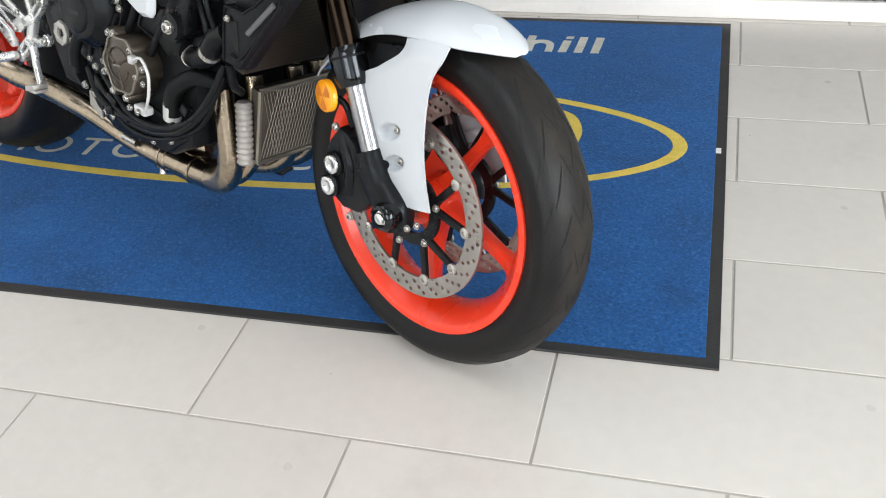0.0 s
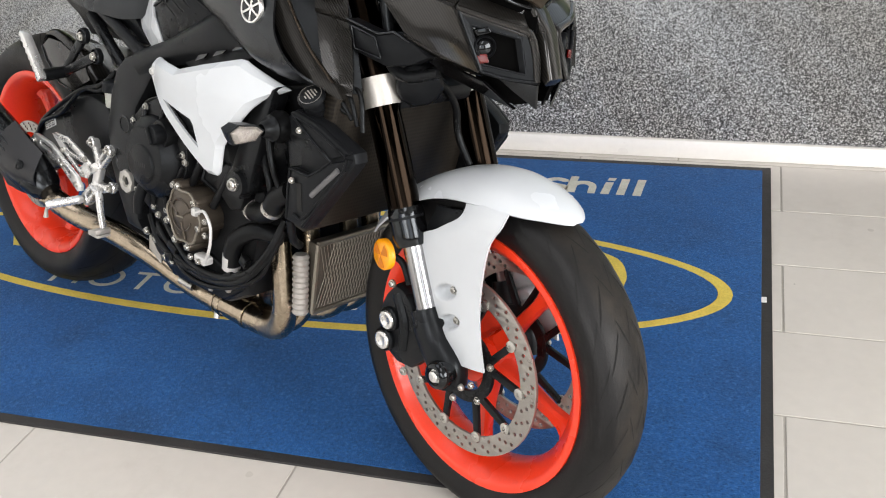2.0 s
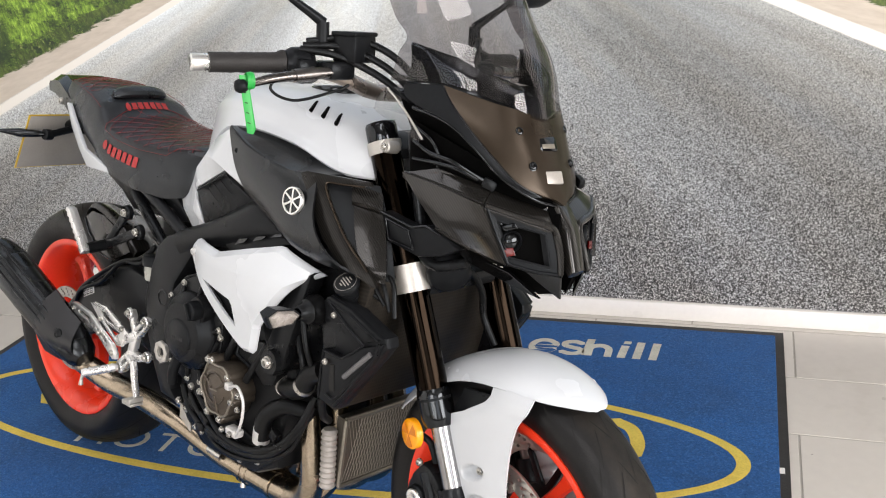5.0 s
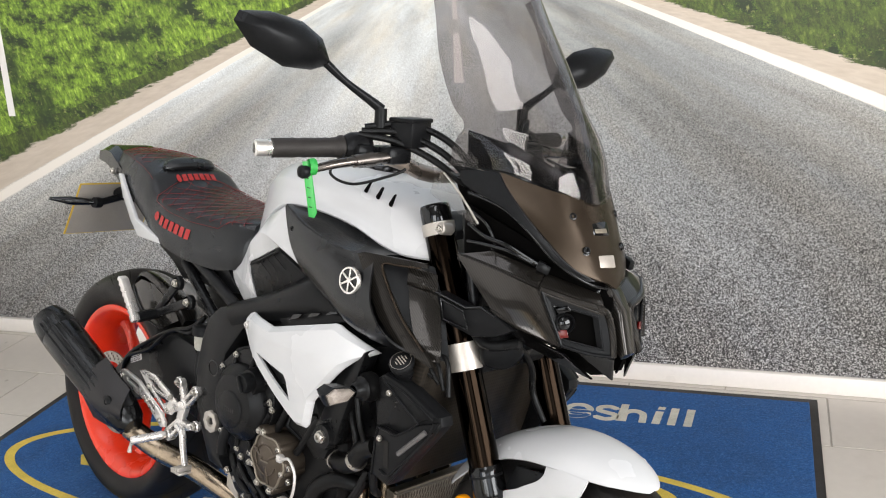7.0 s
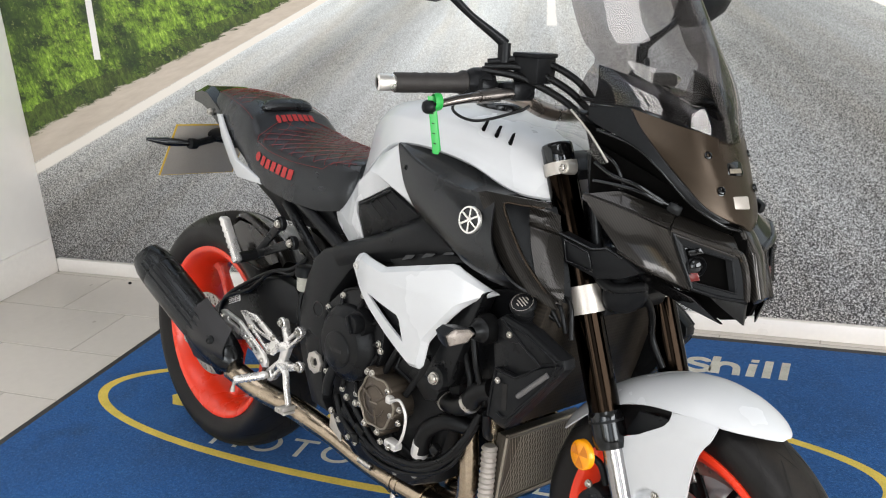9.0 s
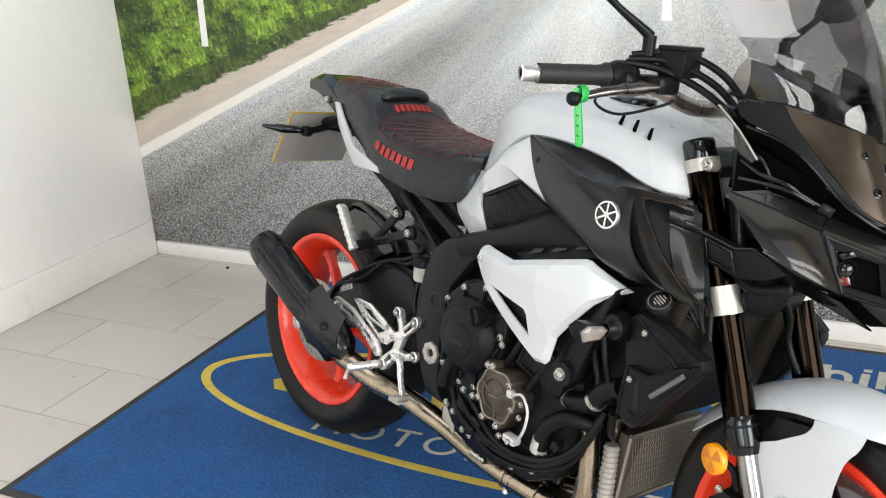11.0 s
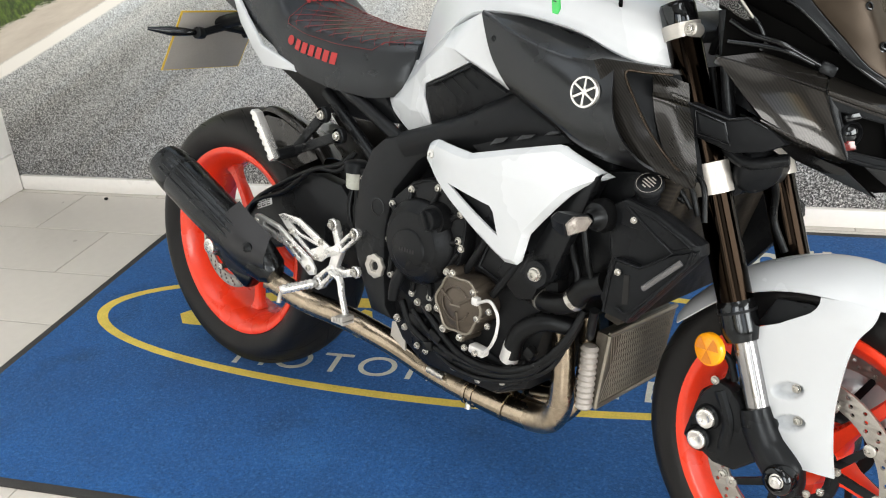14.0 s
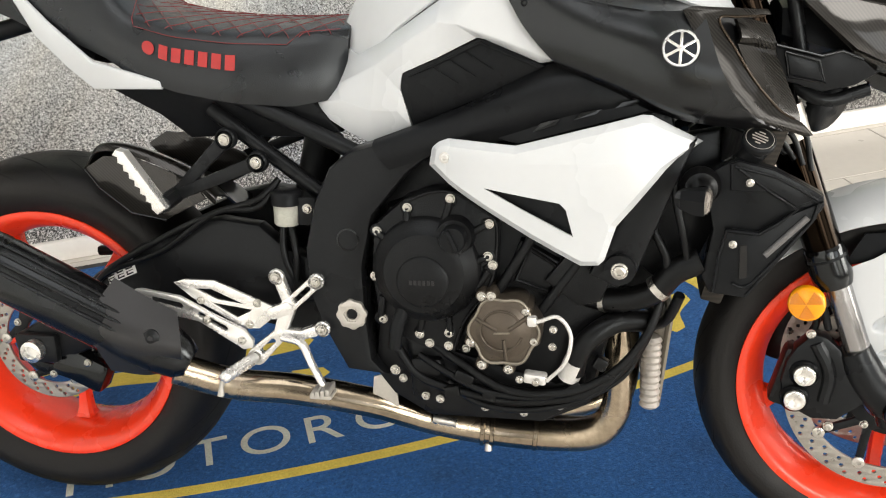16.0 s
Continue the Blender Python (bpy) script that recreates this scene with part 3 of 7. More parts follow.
# unseen ceiling, toned down to limit bounce; its opening serves the added fill lamp
ceiling = part("ceiling", join(block((1.0, -2.63, 3.05), (7.0, 3.26, 0.1), 0), block((1.0, 1.41, 3.05), (7.0, 0.82, 0.1), 0), block((-2.10, 0.0, 3.05), (0.8, 2.0, 0.1), 0), block((2.20, 0.0, 3.05), (4.6, 2.0, 0.1), 0)), CEIL)
tagged(ceiling, "unseen ceiling, grey to limit bounce, open at the fill lamp", "ceiling", kind="structure")

mural = part("road_mural", slab([(-2.418, 1.822, 0.05), (2.6, 1.822, 0.05), (2.6, 1.822, 2.6), (-2.418, 1.822, 2.6)], 0.0025, 0), MURAL, flat=True)
tagged(mural, "wall-size photo print of an empty country road with grass verges", "mural")
post = part("marker_post", slab([(-2.012, 1.8205, 0.885), (-1.982, 1.8205, 0.885), (-1.966, 1.8205, 1.36), (-1.992, 1.8205, 1.36)], 0.0012, 0), WHITE, mural, "white roadside marker post in the print", flat=True)

skirt_back = part("baseboard_north", block((1.05, 1.8145, 0.029), (6.9, 0.021, 0.058), 0.004), SKIRT)
tagged(skirt_back, "low white painted skirting under the mural", "skirting", kind="structure")
skirt_left = part("baseboard_west", block((-2.411, -1.15, 0.074), (0.022, 5.91, 0.148), 0.005), SKIRT)
tagged(skirt_left, "tall white painted skirting board", "skirting", kind="structure")


# ---- floor mat ----
MAT = pose(-0.352, 0.995, 0, 0, 0, 0.35)


def on_mat(name, bm, mat, label=""):
    return part(name, bm, mat, floor_mat, label, flat=True)


floor_mat = new("floor_mat")
floor_mat.matrix_basis = MAT
tagged(floor_mat, "blue dealer floor mat with black rubber edge and worn pile", "mat")
HX, HY = 1.228, 0.752
on_mat("carpet", slab([(-HX + 0.024, -HY + 0.024, 0.0068), (HX - 0.024, -HY + 0.024, 0.0068), (HX - 0.024, HY - 0.024, 0.0068), (-HX + 0.024, HY - 0.024, 0.0068)], 0.0058, 0.0015, (0, 0, -1)), CARPET, "blue tufted carpet with dirt marks")


def flat_plate(outline, holes, z0, z1):
    """A plate lying level."""
    bm = cut(outline, holes, z0, z1, 0.0004)
    bm.transform(Matrix(((1, 0, 0, 0), (0, 0, 1, 0), (0, 1, 0, 0), (0, 0, 0, 1))))
    return bm


def rect(hx, hy, cx=0.0, cy=0.0):
    return [(cx - hx, cy - hy), (cx + hx, cy - hy), (cx + hx, cy + hy), (cx - hx, cy + hy)]


on_mat("edging", flat_plate(rect(HX, HY), [rect(HX - 0.027, HY - 0.027)], 0.0002, 0.0052), EDGE, "black rubber edging")
oval = [(1.140 * math.cos(2 * math.pi * i / 96), 0.308 * math.sin(2 * math.pi * i / 96) + 0.004) for i in range(96)]
inner = [(1.106 * math.cos(2 * math.pi * i / 96), 0.282 * math.sin(2 * math.pi * i / 96) + 0.004) for i in range(96)]
on_mat("oval_line", flat_plate(oval, [inner], 0.0060, 0.0076), YELLOW, "yellow oval line dyed into the pile")
 

def stroke_outline(pts, width):
    """The outline of a brush stroke of even width with round ends, along a smooth line."""
    line = curve_through([(x, y, 0) for x, y in pts], 6)
    up, down = [], []
    for i, c in enumerate(line):
        d = (line[min(i + 1, len(line) - 1)] - line[max(i - 1, 0)]).normalized()
        nrm = Vector((-d.y, d.x, 0)) * width / 2
        up.append((c.x + nrm.x, c.y + nrm.y)), down.append((c.x - nrm.x, c.y - nrm.y))
    d0, d1 = (line[0] - line[1]).normalized(), (line[-1] - line[-2]).normalized()
    tip0, tip1 = line[0] + d0 * width * 0.4, line[-1] + d1 * width * 0.4
    return up + [(tip1.x, tip1.y)] + down[::-1] + [(tip0.x, tip0.y)]


for pts, w in (([(-0.845, -0.002), (-0.79, -0.004), (-0.70, 0.0)], 0.092), ([(-0.68, 0.125), (-0.55, 0.155), (-0.40, 0.135), (-0.25, 0.148), (-0.10, 0.158)], 0.052), ([(-0.355, 0.085), (-0.335, 0.03), (-0.330, -0.03)], 0.040), ([(-0.145, 0.030), (-0.110, 0.026), (-0.080, 0.020)], 0.040), ([(0.580, 0.240), (0.545, 0.147), (0.525, 0.05), (0.512, -0.06)], 0.034), ([(0.570, -0.040), (0.625, 0.020), (0.665, 0.080)], 0.046), ([(0.720, -0.085), (0.740, -0.020), (0.795, 0.030)], 0.048), ([(0.800, 0.152), (0.846, 0.118), (0.868, 0.055), (0.866, 0.0)], 0.036)):
    on_mat("script_stroke", flat_plate(stroke_outline(pts, w), [], 0.0060, 0.0075), YELLOW, "part of a yellow script mark")


def letter(ch, x, y, h, wide, mat):
    """One dyed letter, lying on the pile."""
    cu = bpy.data.curves.new("letter", "FONT")
    cu.body, cu.size, cu.align_x, cu.extrude = ch, h * 1.38, "CENTER", 0.0007
    ob = bpy.data.objects.new("letter", cu)
    me = ob.to_mesh()
    bm = bmesh.new()
    bm.from_mesh(me)
    ob.to_mesh_clear()
    bpy.data.objects.remove(ob)
    bm.transform(Matrix.Translation((x, y, 0.0069)) @ Matrix.Diagonal((wide, 1, 1, 1)))
    return on_mat("letter", bm, mat)


for k, ch in enumerate("MOTORCYCLES"):
    letter(ch, -0.568 + 0.1135 * k, -0.212, 0.088, 1.12, WHITEPILE)
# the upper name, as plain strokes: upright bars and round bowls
for k, (x, h_) in enumerate(((0.664, 0.108), (0.770, 0.080), (0.815, 0.108), (0.862, 0.108))):
    on_mat("stroke", flat_plate([(x - 0.014, 0.508), (x + 0.010, 0.508), (x + 0.016, 0.508 + h_), (x - 0.008, 0.508 + h_)], [], 0.0060, 0.0075), WHITEPILE)
on_mat("stroke", flat_plate([(0.758 + 0.008, 0.600), (0.758 + 0.030, 0.600), (0.758 + 0.032, 0.618), (0.758 + 0.010, 0.618)], [], 0.0060, 0.0075), WHITEPILE)
on_mat("stroke", flat_plate(ring_pts(0.700, 0.548, 0.040, 14, 0, 180) + [(0.660, 0.508), (0.682, 0.508)] + ring_pts(0.700, 0.548, 0.018, 12, 180, 0) + [(0.718, 0.508), (0.740, 0.508)], [], 0.0060, 0.0080), WHITEPILE)
for pts in ([(0.566, 0.535), (0.548, 0.518), (0.520, 0.514), (0.498, 0.530), (0.496, 0.562), (0.514, 0.586), (0.544, 0.588), (0.566, 0.568), (0.560, 0.552), (0.530, 0.549), (0.506, 0.549)], [(0.646, 0.582), (0.622, 0.592), (0.596, 0.584), (0.594, 0.564), (0.618, 0.553), (0.644, 0.543), (0.644, 0.522), (0.618, 0.512), (0.588, 0.522)]):
    on_mat("stroke", flat_plate(stroke_outline(pts, 0.021), [], 0.0060, 0.0075), WHITEPILE)
on_mat("maker_tag", slab([(1.204, -0.012, 0.0056), (1.216, -0.012, 0.0056), (1.216, 0.012, 0.0056), (1.204, 0.012, 0.0056)], 0.0006, 0, (0, 0, 1)), YELLOWTAG, "small white woven maker tag")


# ---- motorcycle: x ahead, y to its left, z up, origin under the rear wheel ----
bike = new("motorcycle")
bike.matrix_basis = pose(-0.9022, 0.8303, 0.0045, -11.5, 0, -25.2)
tagged(bike, "pale grey and black naked motorcycle with red wheels, on the mat", "motorcycle")
HEAD = Vector((1.085, 0, 0.964))
STEER = Matrix.Translation(HEAD) @ Matrix.Rotation(radians(-5.5), 4, Vector((-0.352, 0, 0.936))) @ Matrix.Translation(-HEAD)


def tread_dust(at, r):
    """Tyre rubber whose running band is scuffed and dusty, with clean black side walls."""
    m = material("tyre_rubber", (0.0060, 0.0060, 0.0063), 0.44, 0, 0.3, 14, 0.15, 350, spec=0.25)
    nt = m.node_tree
    b = nt.nodes["Principled BSDF"]
    src, rough = b.inputs["Base Color"].links[0].from_socket, b.inputs["Roughness"].links[0].from_socket
    co, sep = nt.nodes.new("ShaderNodeTexCoord"), nt.nodes.new("ShaderNodeSeparateXYZ")
    nt.links.new(co.outputs["Object"], sep.inputs[0])
    dx, dz = maths(nt, "SUBTRACT", sep.outputs[0], at[0]), maths(nt, "SUBTRACT", sep.outputs[2], at[2])
    rad = maths(nt, "SQRT", maths(nt, "ADD", maths(nt, "MULTIPLY", dx, dx), maths(nt, "MULTIPLY", dz, dz)))
    n = nt.nodes.new("ShaderNodeTexNoise")
    n.inputs["Scale"].default_value, n.inputs["Detail"].default_value, n.inputs["Roughness"].default_value = 16, 6, 0.7
    nt.links.new(co.outputs["Object"], n.inputs["Vector"])
    wear = maths(nt, "DIVIDE", maths(nt, "SUBTRACT", rad, r - 0.011), 0.009, True)
    f = maths(nt, "MULTIPLY", wear, maths(nt, "MULTIPLY", maths(nt, "SUBTRACT", n.outputs[0], 0.36, True), 2.4, True))
    nt.links.new(blend(nt, f, src, (0.024, 0.0195, 0.0145)), b.inputs["Base Color"])
    nt.links.new(maths(nt, "ADD", rough, maths(nt, "MULTIPLY", wear, 0.14)), b.inputs["Roughness"])
    return m


def tyre(r, half, bead, name_parent, at, groove_count, groove_spread):
    prof = [(bead - 0.004, half * 0.72), (bead + 0.006, half * 0.86), (bead + (r - bead) * 0.36, half * 0.985), (bead + (r - bead) * 0.52, half), (bead + (r - bead) * 0.66, half * 0.94),
            (bead + (r - bead) * 0.80, half * 0.78), (bead + (r - bead) * 0.91, half * 0.55), (r - 0.0022, half * 0.28), (r, 0)]
    full = prof + [(a, -b) for a, b in prof[-2::-1]]
    t = part("tyre", lathe(full, at, (0, -1, 0), 96), tread_dust(at, r), name_parent, "black sport tyre with dusty tread", angle=60)
    # tread cuts, slanted from shoulder to crown: raised strips, groove shade in their colour
    bm = bmesh.new()

    def surface(s):
        k = abs(s) * 8
        i = min(int(k), 7)
        f = k - i
        p = prof[::-1]
        a, b = p[i], p[i + 1]
        return a[0] + (b[0] - a[0]) * f + 0.0006, math.copysign(a[1] + (b[1] - a[1]) * f, s)

    for g in range(groove_count):
        for side in (-1, 1):
            base = 2 * math.pi * (g + (0.5 if side > 0 else 0)) / groove_count
            s0, s1, lean = ((0.14, 0.33, -1.5), (0.35, 0.53, -1.2), (0.01, 0.12, 1.1))[g % 3]
            steps = 7
            vs = []
            for k in range(steps + 1):
                f = k / steps
                r_, y_ = surface(side * (s0 + (s1 - s0) * f))
                th = base + groove_spread * lean * f
                w = 0.0056 / r * (0.20 + math.sin(math.pi * min(f * 0.8 + 0.1, 1)))
                vs.append([bm.verts.new((at[0] + r_ * math.cos(th + d), at[1] + y_, at[2] + r_ * math.sin(th + d))) for d in (-w / 2, w / 2)])
            for a, b in zip(vs, vs[1:]):
                bm.faces.new((a[0], a[1], b[1], b[0]))
    tagged(part("tread_cut", bm, GROOVE, t, flat=True), kind="stuff")
    return t


def rim(at, half, lip, parent, hub_half):
    prof = [(lip - 0.010, half - 0.001), (lip, half - 0.002), (lip + 0.001, half - 0.007), (lip - 0.008, half - 0.012), (lip - 0.020, half - 0.022), (lip - 0.032, half * 0.3), (lip - 0.034, 0)]
    inn = [(lip - 0.043, 0), (lip - 0.040, half * 0.35), (lip - 0.028, half - 0.020), (lip - 0.016, half - 0.006)]
    loop = prof + [(a, -b) for a, b in prof[-2::-1]] + [(a, -b) for a, b in inn[::-1]] + inn[1:]
    r = part("rim", lathe(loop, at, (0, -1, 0), 96, True), RED, parent, "bright red cast wheel rim", angle=50)
    for k in range(5):
        rings = []
        for rr, w, t in ((0.034, 0.024, 0.028), (0.064, 0.015, 0.018), (0.100, 0.0115, 0.0135), (0.150, 0.0105, 0.0115), (lip - 0.056, 0.0140, 0.0125), (lip - 0.044, 0.019, 0.016), (lip - 0.034, 0.032, 0.022)):
            rings.append([(rr, w * 0.7, t), (rr, w, t * 0.5), (rr, w, -t * 0.5), (rr, w * 0.7, -t), (rr, -w * 0.7, -t), (rr, -w, -t * 0.5), (rr, -w, t * 0.5), (rr, -w * 0.7, t)])
        bm = loft(rings)
        bm.transform(Matrix.Translation(at) @ Matrix.Rotation(radians(20 + 72 * k), 4, "Y") @ Matrix(((1, 0, 0, 0), (0, 0, 1, 0), (0, 1, 0, 0), (0, 0, 0, 1))))
        part("spoke", bm, RED, r)
    part("hub", lathe([(0.014, -hub_half), (0.034, -hub_half), (0.040, -hub_half * 0.6), (0.046, 0), (0.040, hub_half * 0.6), (0.034, hub_half), (0.014, hub_half)], at, (0, -1, 0), 32, True), RED, r)
    return r


def brake_disc(at, r1, r0, y, parent, rows, bobbins):
    cx, cz = at[0], at[2]
    holes = [ring_pts(cx, cz, r0, 48)]
    for k in range(bobbins * rows):
        a = 2 * math.pi * k / (bobbins * rows)
        for j, f in enumerate((0.2, 0.5, 0.8)):
            aa = a + j * 0.07
            rr = r0 + (r1 - r0) * (f * 0.84 + 0.10)
            holes.append(ring_pts(cx + rr * math.cos(aa), cz + rr * math.sin(aa), 0.0034, 8))
    d = part("brake_disc", cut(ring_pts(cx, cz, r1, 72), holes, y - 0.0025, y + 0.0025, 0.0003), DISC, parent, "drilled steel brake disc", angle=30)
    carrier = part("disc_carrier", cut(ring_pts(cx, cz, min(0.066, r0 - 0.012), 40), [ring_pts(cx, cz, 0.046, 32)], y - 0.004, y + 0.0035, 0.0006), FRAMEBLACK, d, "black disc carrier")
    for k in range(bobbins):
        a, b = 2 * math.pi * k / bobbins, 2 * math.pi * (k // 2 * 2 + 0.5 + (0.16 if k % 2 else -0.16)) / bobbins
        ra = min(0.060, r0 - 0.016)
        part("carrier_arm", cut(slot(cx + ra * math.cos(b), cz + ra * math.sin(b), cx + (r0 - 0.002) * math.cos(a), cz + (r0 - 0.002) * math.sin(a), 0.0066, 0.0056), [], y - 0.0038, y + 0.0033, 0.0006), FRAMEBLACK, d)
        if k % 2 == 0:
            b = 2 * math.pi * (k + 0.5) / bobbins
            bolt((cx + 0.064 * math.cos(b), y + (-0.004 if y < 0 else 0.004), cz + 0.064 * math.sin(b)), 0.0062, d, axis=(0, -1 if y < 0 else 1, 0))
    for k in range(bobbins):
        a = 2 * math.pi * k / bobbins
        side = -1 if y < 0 else 1
        part("bobbin", lathe([(0, 0), (0.0095, 0), (0.0095, 0.004), (0.006, 0.0055), (0.0035, 0.0055), (0.003, 0.003), (0, 0.003)], (cx + r0 * math.cos(a), y + side * 0.002, cz + r0 * math.sin(a)), (0, side, 0), 14), STEEL, d)
    return d


# wheels
FW, RW = (1.413, 0.0, 0.299), (0.0, 0.0, 0.320)
front_wheel = new("front_wheel")
front_wheel.parent, front_wheel.matrix_basis = bike, STEER
tyre(0.300, 0.0580, 0.228, front_wheel, FW, 75, 0.13)
rim(FW, 0.053, 0.231, front_wheel, 0.055)
brake_disc(FW, 0.160, 0.126, -0.066, front_wheel, 3, 10)
brake_disc(FW, 0.160, 0.126, 0.066, front_wheel, 3, 10)
rear_wheel = new("rear_wheel")
rear_wheel.parent = bike
tyre(0.320, 0.095, 0.228, rear_wheel, RW, 66, 0.15)
rim(RW, 0.083, 0.231, rear_wheel, 0.085)
brake_disc(RW, 0.110, 0.082, -0.092, rear_wheel, 4, 6)

# fork: stanchions, seals, chrome sliders, feet
LX = 0.3765


def leg_x(z):
    return 1.220 - (z - 0.72) * LX


for s in (-1, 1):
    y = 0.096 * s
    leg = part("fork_leg", tube([(leg_x(0.955), y, 0.955), (leg_x(0.52), y, 0.52)], 0.0272, 28, 1), BRONZETUBE, bike, "dark bronze upside-down fork tube", STEER)
    part("fork_cap", lathe([(0.0262, -0.03), (0.0275, -0.028), (0.0275, 0.004), (0.0255, 0.010), (0.018, 0.012), (0.011, 0.012), (0.010, 0.006), (0, 0.006)], (leg_x(0.965), y, 0.965), (-LX, 0, 1), 24), GLOSS, leg)
    part("fork_seal", tube([(leg_x(0.545), y, 0.545), (leg_x(0.535), y, 0.535), (leg_x(0.50), y, 0.50), (leg_x(0.485), y, 0.485)], [0.0276, 0.0300, 0.0300, 0.0262], 24, 4), GLOSS, leg)
    part("seal_band", tube([(leg_x(0.531), y, 0.531), (leg_x(0.527), y, 0.527)], 0.0305, 24, 1), BLACK, leg)
    part("slider", tube([(leg_x(0.49) + 0.004, y, 0.49), (leg_x(0.37) + 0.004, y, 0.37)], 0.0188, 24, 1), SLIDER, leg, "bright chrome fork slider")
    part("fork_foot", tube([(leg_x(0.385) - 0.002, y, 0.385), (leg_x(0.36), y, 0.36), (leg_x(0.33) + 0.008, y, 0.33), (1.405, y, 0.30), (1.413, y, 0.27)], [0.025, 0.028, 0.029, 0.033, 0.027], 20, 5), FRAMEBLACK, leg, "black cast fork foot")
    part("lower_clamp", tube([(leg_x(0.745), y, 0.745), (leg_x(0.70), y, 0.70)], 0.0308, 28, 1), SATIN, leg, "bare aluminium lower clamp")
    part("clamp_lip", tube([(leg_x(0.727), y, 0.727), (leg_x(0.722), y, 0.722)], 0.0316, 28, 1), SATIN, leg)
    part("upper_clamp", tube([(leg_x(0.944), y, 0.944), (leg_x(0.924), y, 0.924)], 0.0295, 28, 1), SATIN, leg, "silver upper fork clamp")
    part("clamp_boss", join(lathe([(0.0, 0.012), (0.0085, 0.012), (0.0105, 0.010), (0.0110, -0.014)], (leg_x(0.934) + 0.027, y - 0.012 * (1 if s < 0 else -1), 0.940), (0.1, s, 0.15), 20), block((leg_x(0.934) + 0.018, y + 0.010 * s, 0.938), (0.022, 0.014, 0.019), 0.004, (0, -8, 0))), SATIN, leg)
    bolt((leg_x(0.934) + 0.0282, y + 0.0245 * s, 0.9415), 0.0068, leg, STEEL, (0.1, s, 0.15))
    # caliper, its piston caps, axle
    cal = part("brake_caliper", join(prism([(1.263, 0.386), (1.285, 0.410), (1.305, 0.405), (1.325, 0.388), (1.339, 0.360), (1.385, 0.318), (1.330, 0.270), (1.293, 0.268), (1.250, 0.290), (1.244, 0.330), (1.250, 0.362)], y - 0.016, y + 0.016, 0.006), block((1.262, y - 0.012 * s, 0.328), (0.050, 0.04, 0.10), 0.010, (0, 14, 0)), tube([(1.290, y + 0.012 * s, 0.395), (1.312, y + 0.014 * s, 0.350), (1.308, y + 0.012 * s, 0.300)], 0.011, 10), lathe([(0.0, 0.0), (0.0225, 0.0), (0.0215, 0.012), (0.0185, 0.016)], (1.277, y + 0.010 * s, 0.345), (0, s, 0), 20), lathe([(0.0, 0.0), (0.0225, 0.0), (0.0215, 0.012), (0.0185, 0.016)], (1.266, y + 0.010 * s, 0.303), (0, s, 0), 20)), FRAMEBLACK, leg, "black radial brake caliper")
    for (cx, cz) in ((1.277, 0.345), (1.266, 0.303)):
        bm = lathe([(0, -0.01), (0.0165, -0.01), (0.0165, 0.004), (0.0148, 0.006), (0.009, 0.006), (0.0075, 0.004), (0, 0.004)], (cx, y - 0.024 * (1 if s < 0 else -1), cz), (0, s, 0), 24)
        part("piston_cap", bm, ALU, cal, "silver piston cap")
    bolt((1.281, y + 0.018 * s, 0.411), 0.0065, cal, axis=(0, s, 0))
    bolt((1.318, y + 0.02 * s, 0.262), 0.007, cal, axis=(0, s, 0))
part("lower_yoke", block((leg_x(0.72), 0, 0.722), (0.075, 0.16, 0.034), 0.008, (0, 20, 0)), FRAMEBLACK, bike, "black lower fork yoke", STEER)
part("upper_yoke", block((leg_x(0.938), 0, 0.938), (0.07, 0.17, 0.022), 0.006, (0, 20, 0)), FRAMEBLACK, bike, "black upper fork yoke", STEER)
axle = part("front_axle", lathe([(0, -0.13), (0.012, -0.13), (0.012, 0.100), (0.021, 0.102), (0.024, 0.108), (0.024, 0.130), (0.021, 0.136), (0.015, 0.138), (0.013, 0.132), (0, 0.130)], FW, (0, -1, 0), 24), GLOSS, bike, "black axle crash bobbin", STEER)
bolt((1.413, -0.131, 0.299), 0.011, axle, ALU)
for p in ((1.452, -0.112, 0.288), (1.470, -0.108, 0.298), (1.435, -0.112, 0.262)):
    bolt(p, 0.0055, axle)

# mudguard: crown over the tyre, side legs down the fork
HOOD = [(61.1, 0.006, 0.3160, 0.3155), (61.6, 0.017, 0.3172, 0.3148), (63, 0.028, 0.3190, 0.3128), (66.5, 0.046, 0.3215, 0.3070), (71, 0.061, 0.3236, 0.2990), (78, 0.073, 0.3246, 0.2905), (88, 0.080, 0.3230, 0.2850), (100, 0.081, 0.3180, 0.2820), (112, 0.080, 0.3130, 0.2800), (125, 0.078, 0.3110, 0.2790), (140, 0.072, 0.3100, 0.2820), (147, 0.060, 0.3090, 0.2900)]
crown_rows = []
for u in (-1, -0.95, -0.85, -0.66, -0.36, 0, 0.36, 0.66, 0.85, 0.95, 1):
    row = []
    for a, w, crest, edge in HOOD:
        rad = edge + (crest - edge) * (1 - abs(u) ** 2.6)
        row.append((FW[0] + rad * math.cos(radians(a)), w * u, FW[2] + rad * math.sin(radians(a))))
    crown_rows.append(row)
fender = part("front_mudguard", sheet(crown_rows, 0.003, 5, 2), PAINT, bike, "pale grey satin front mudguard", STEER, angle=50)
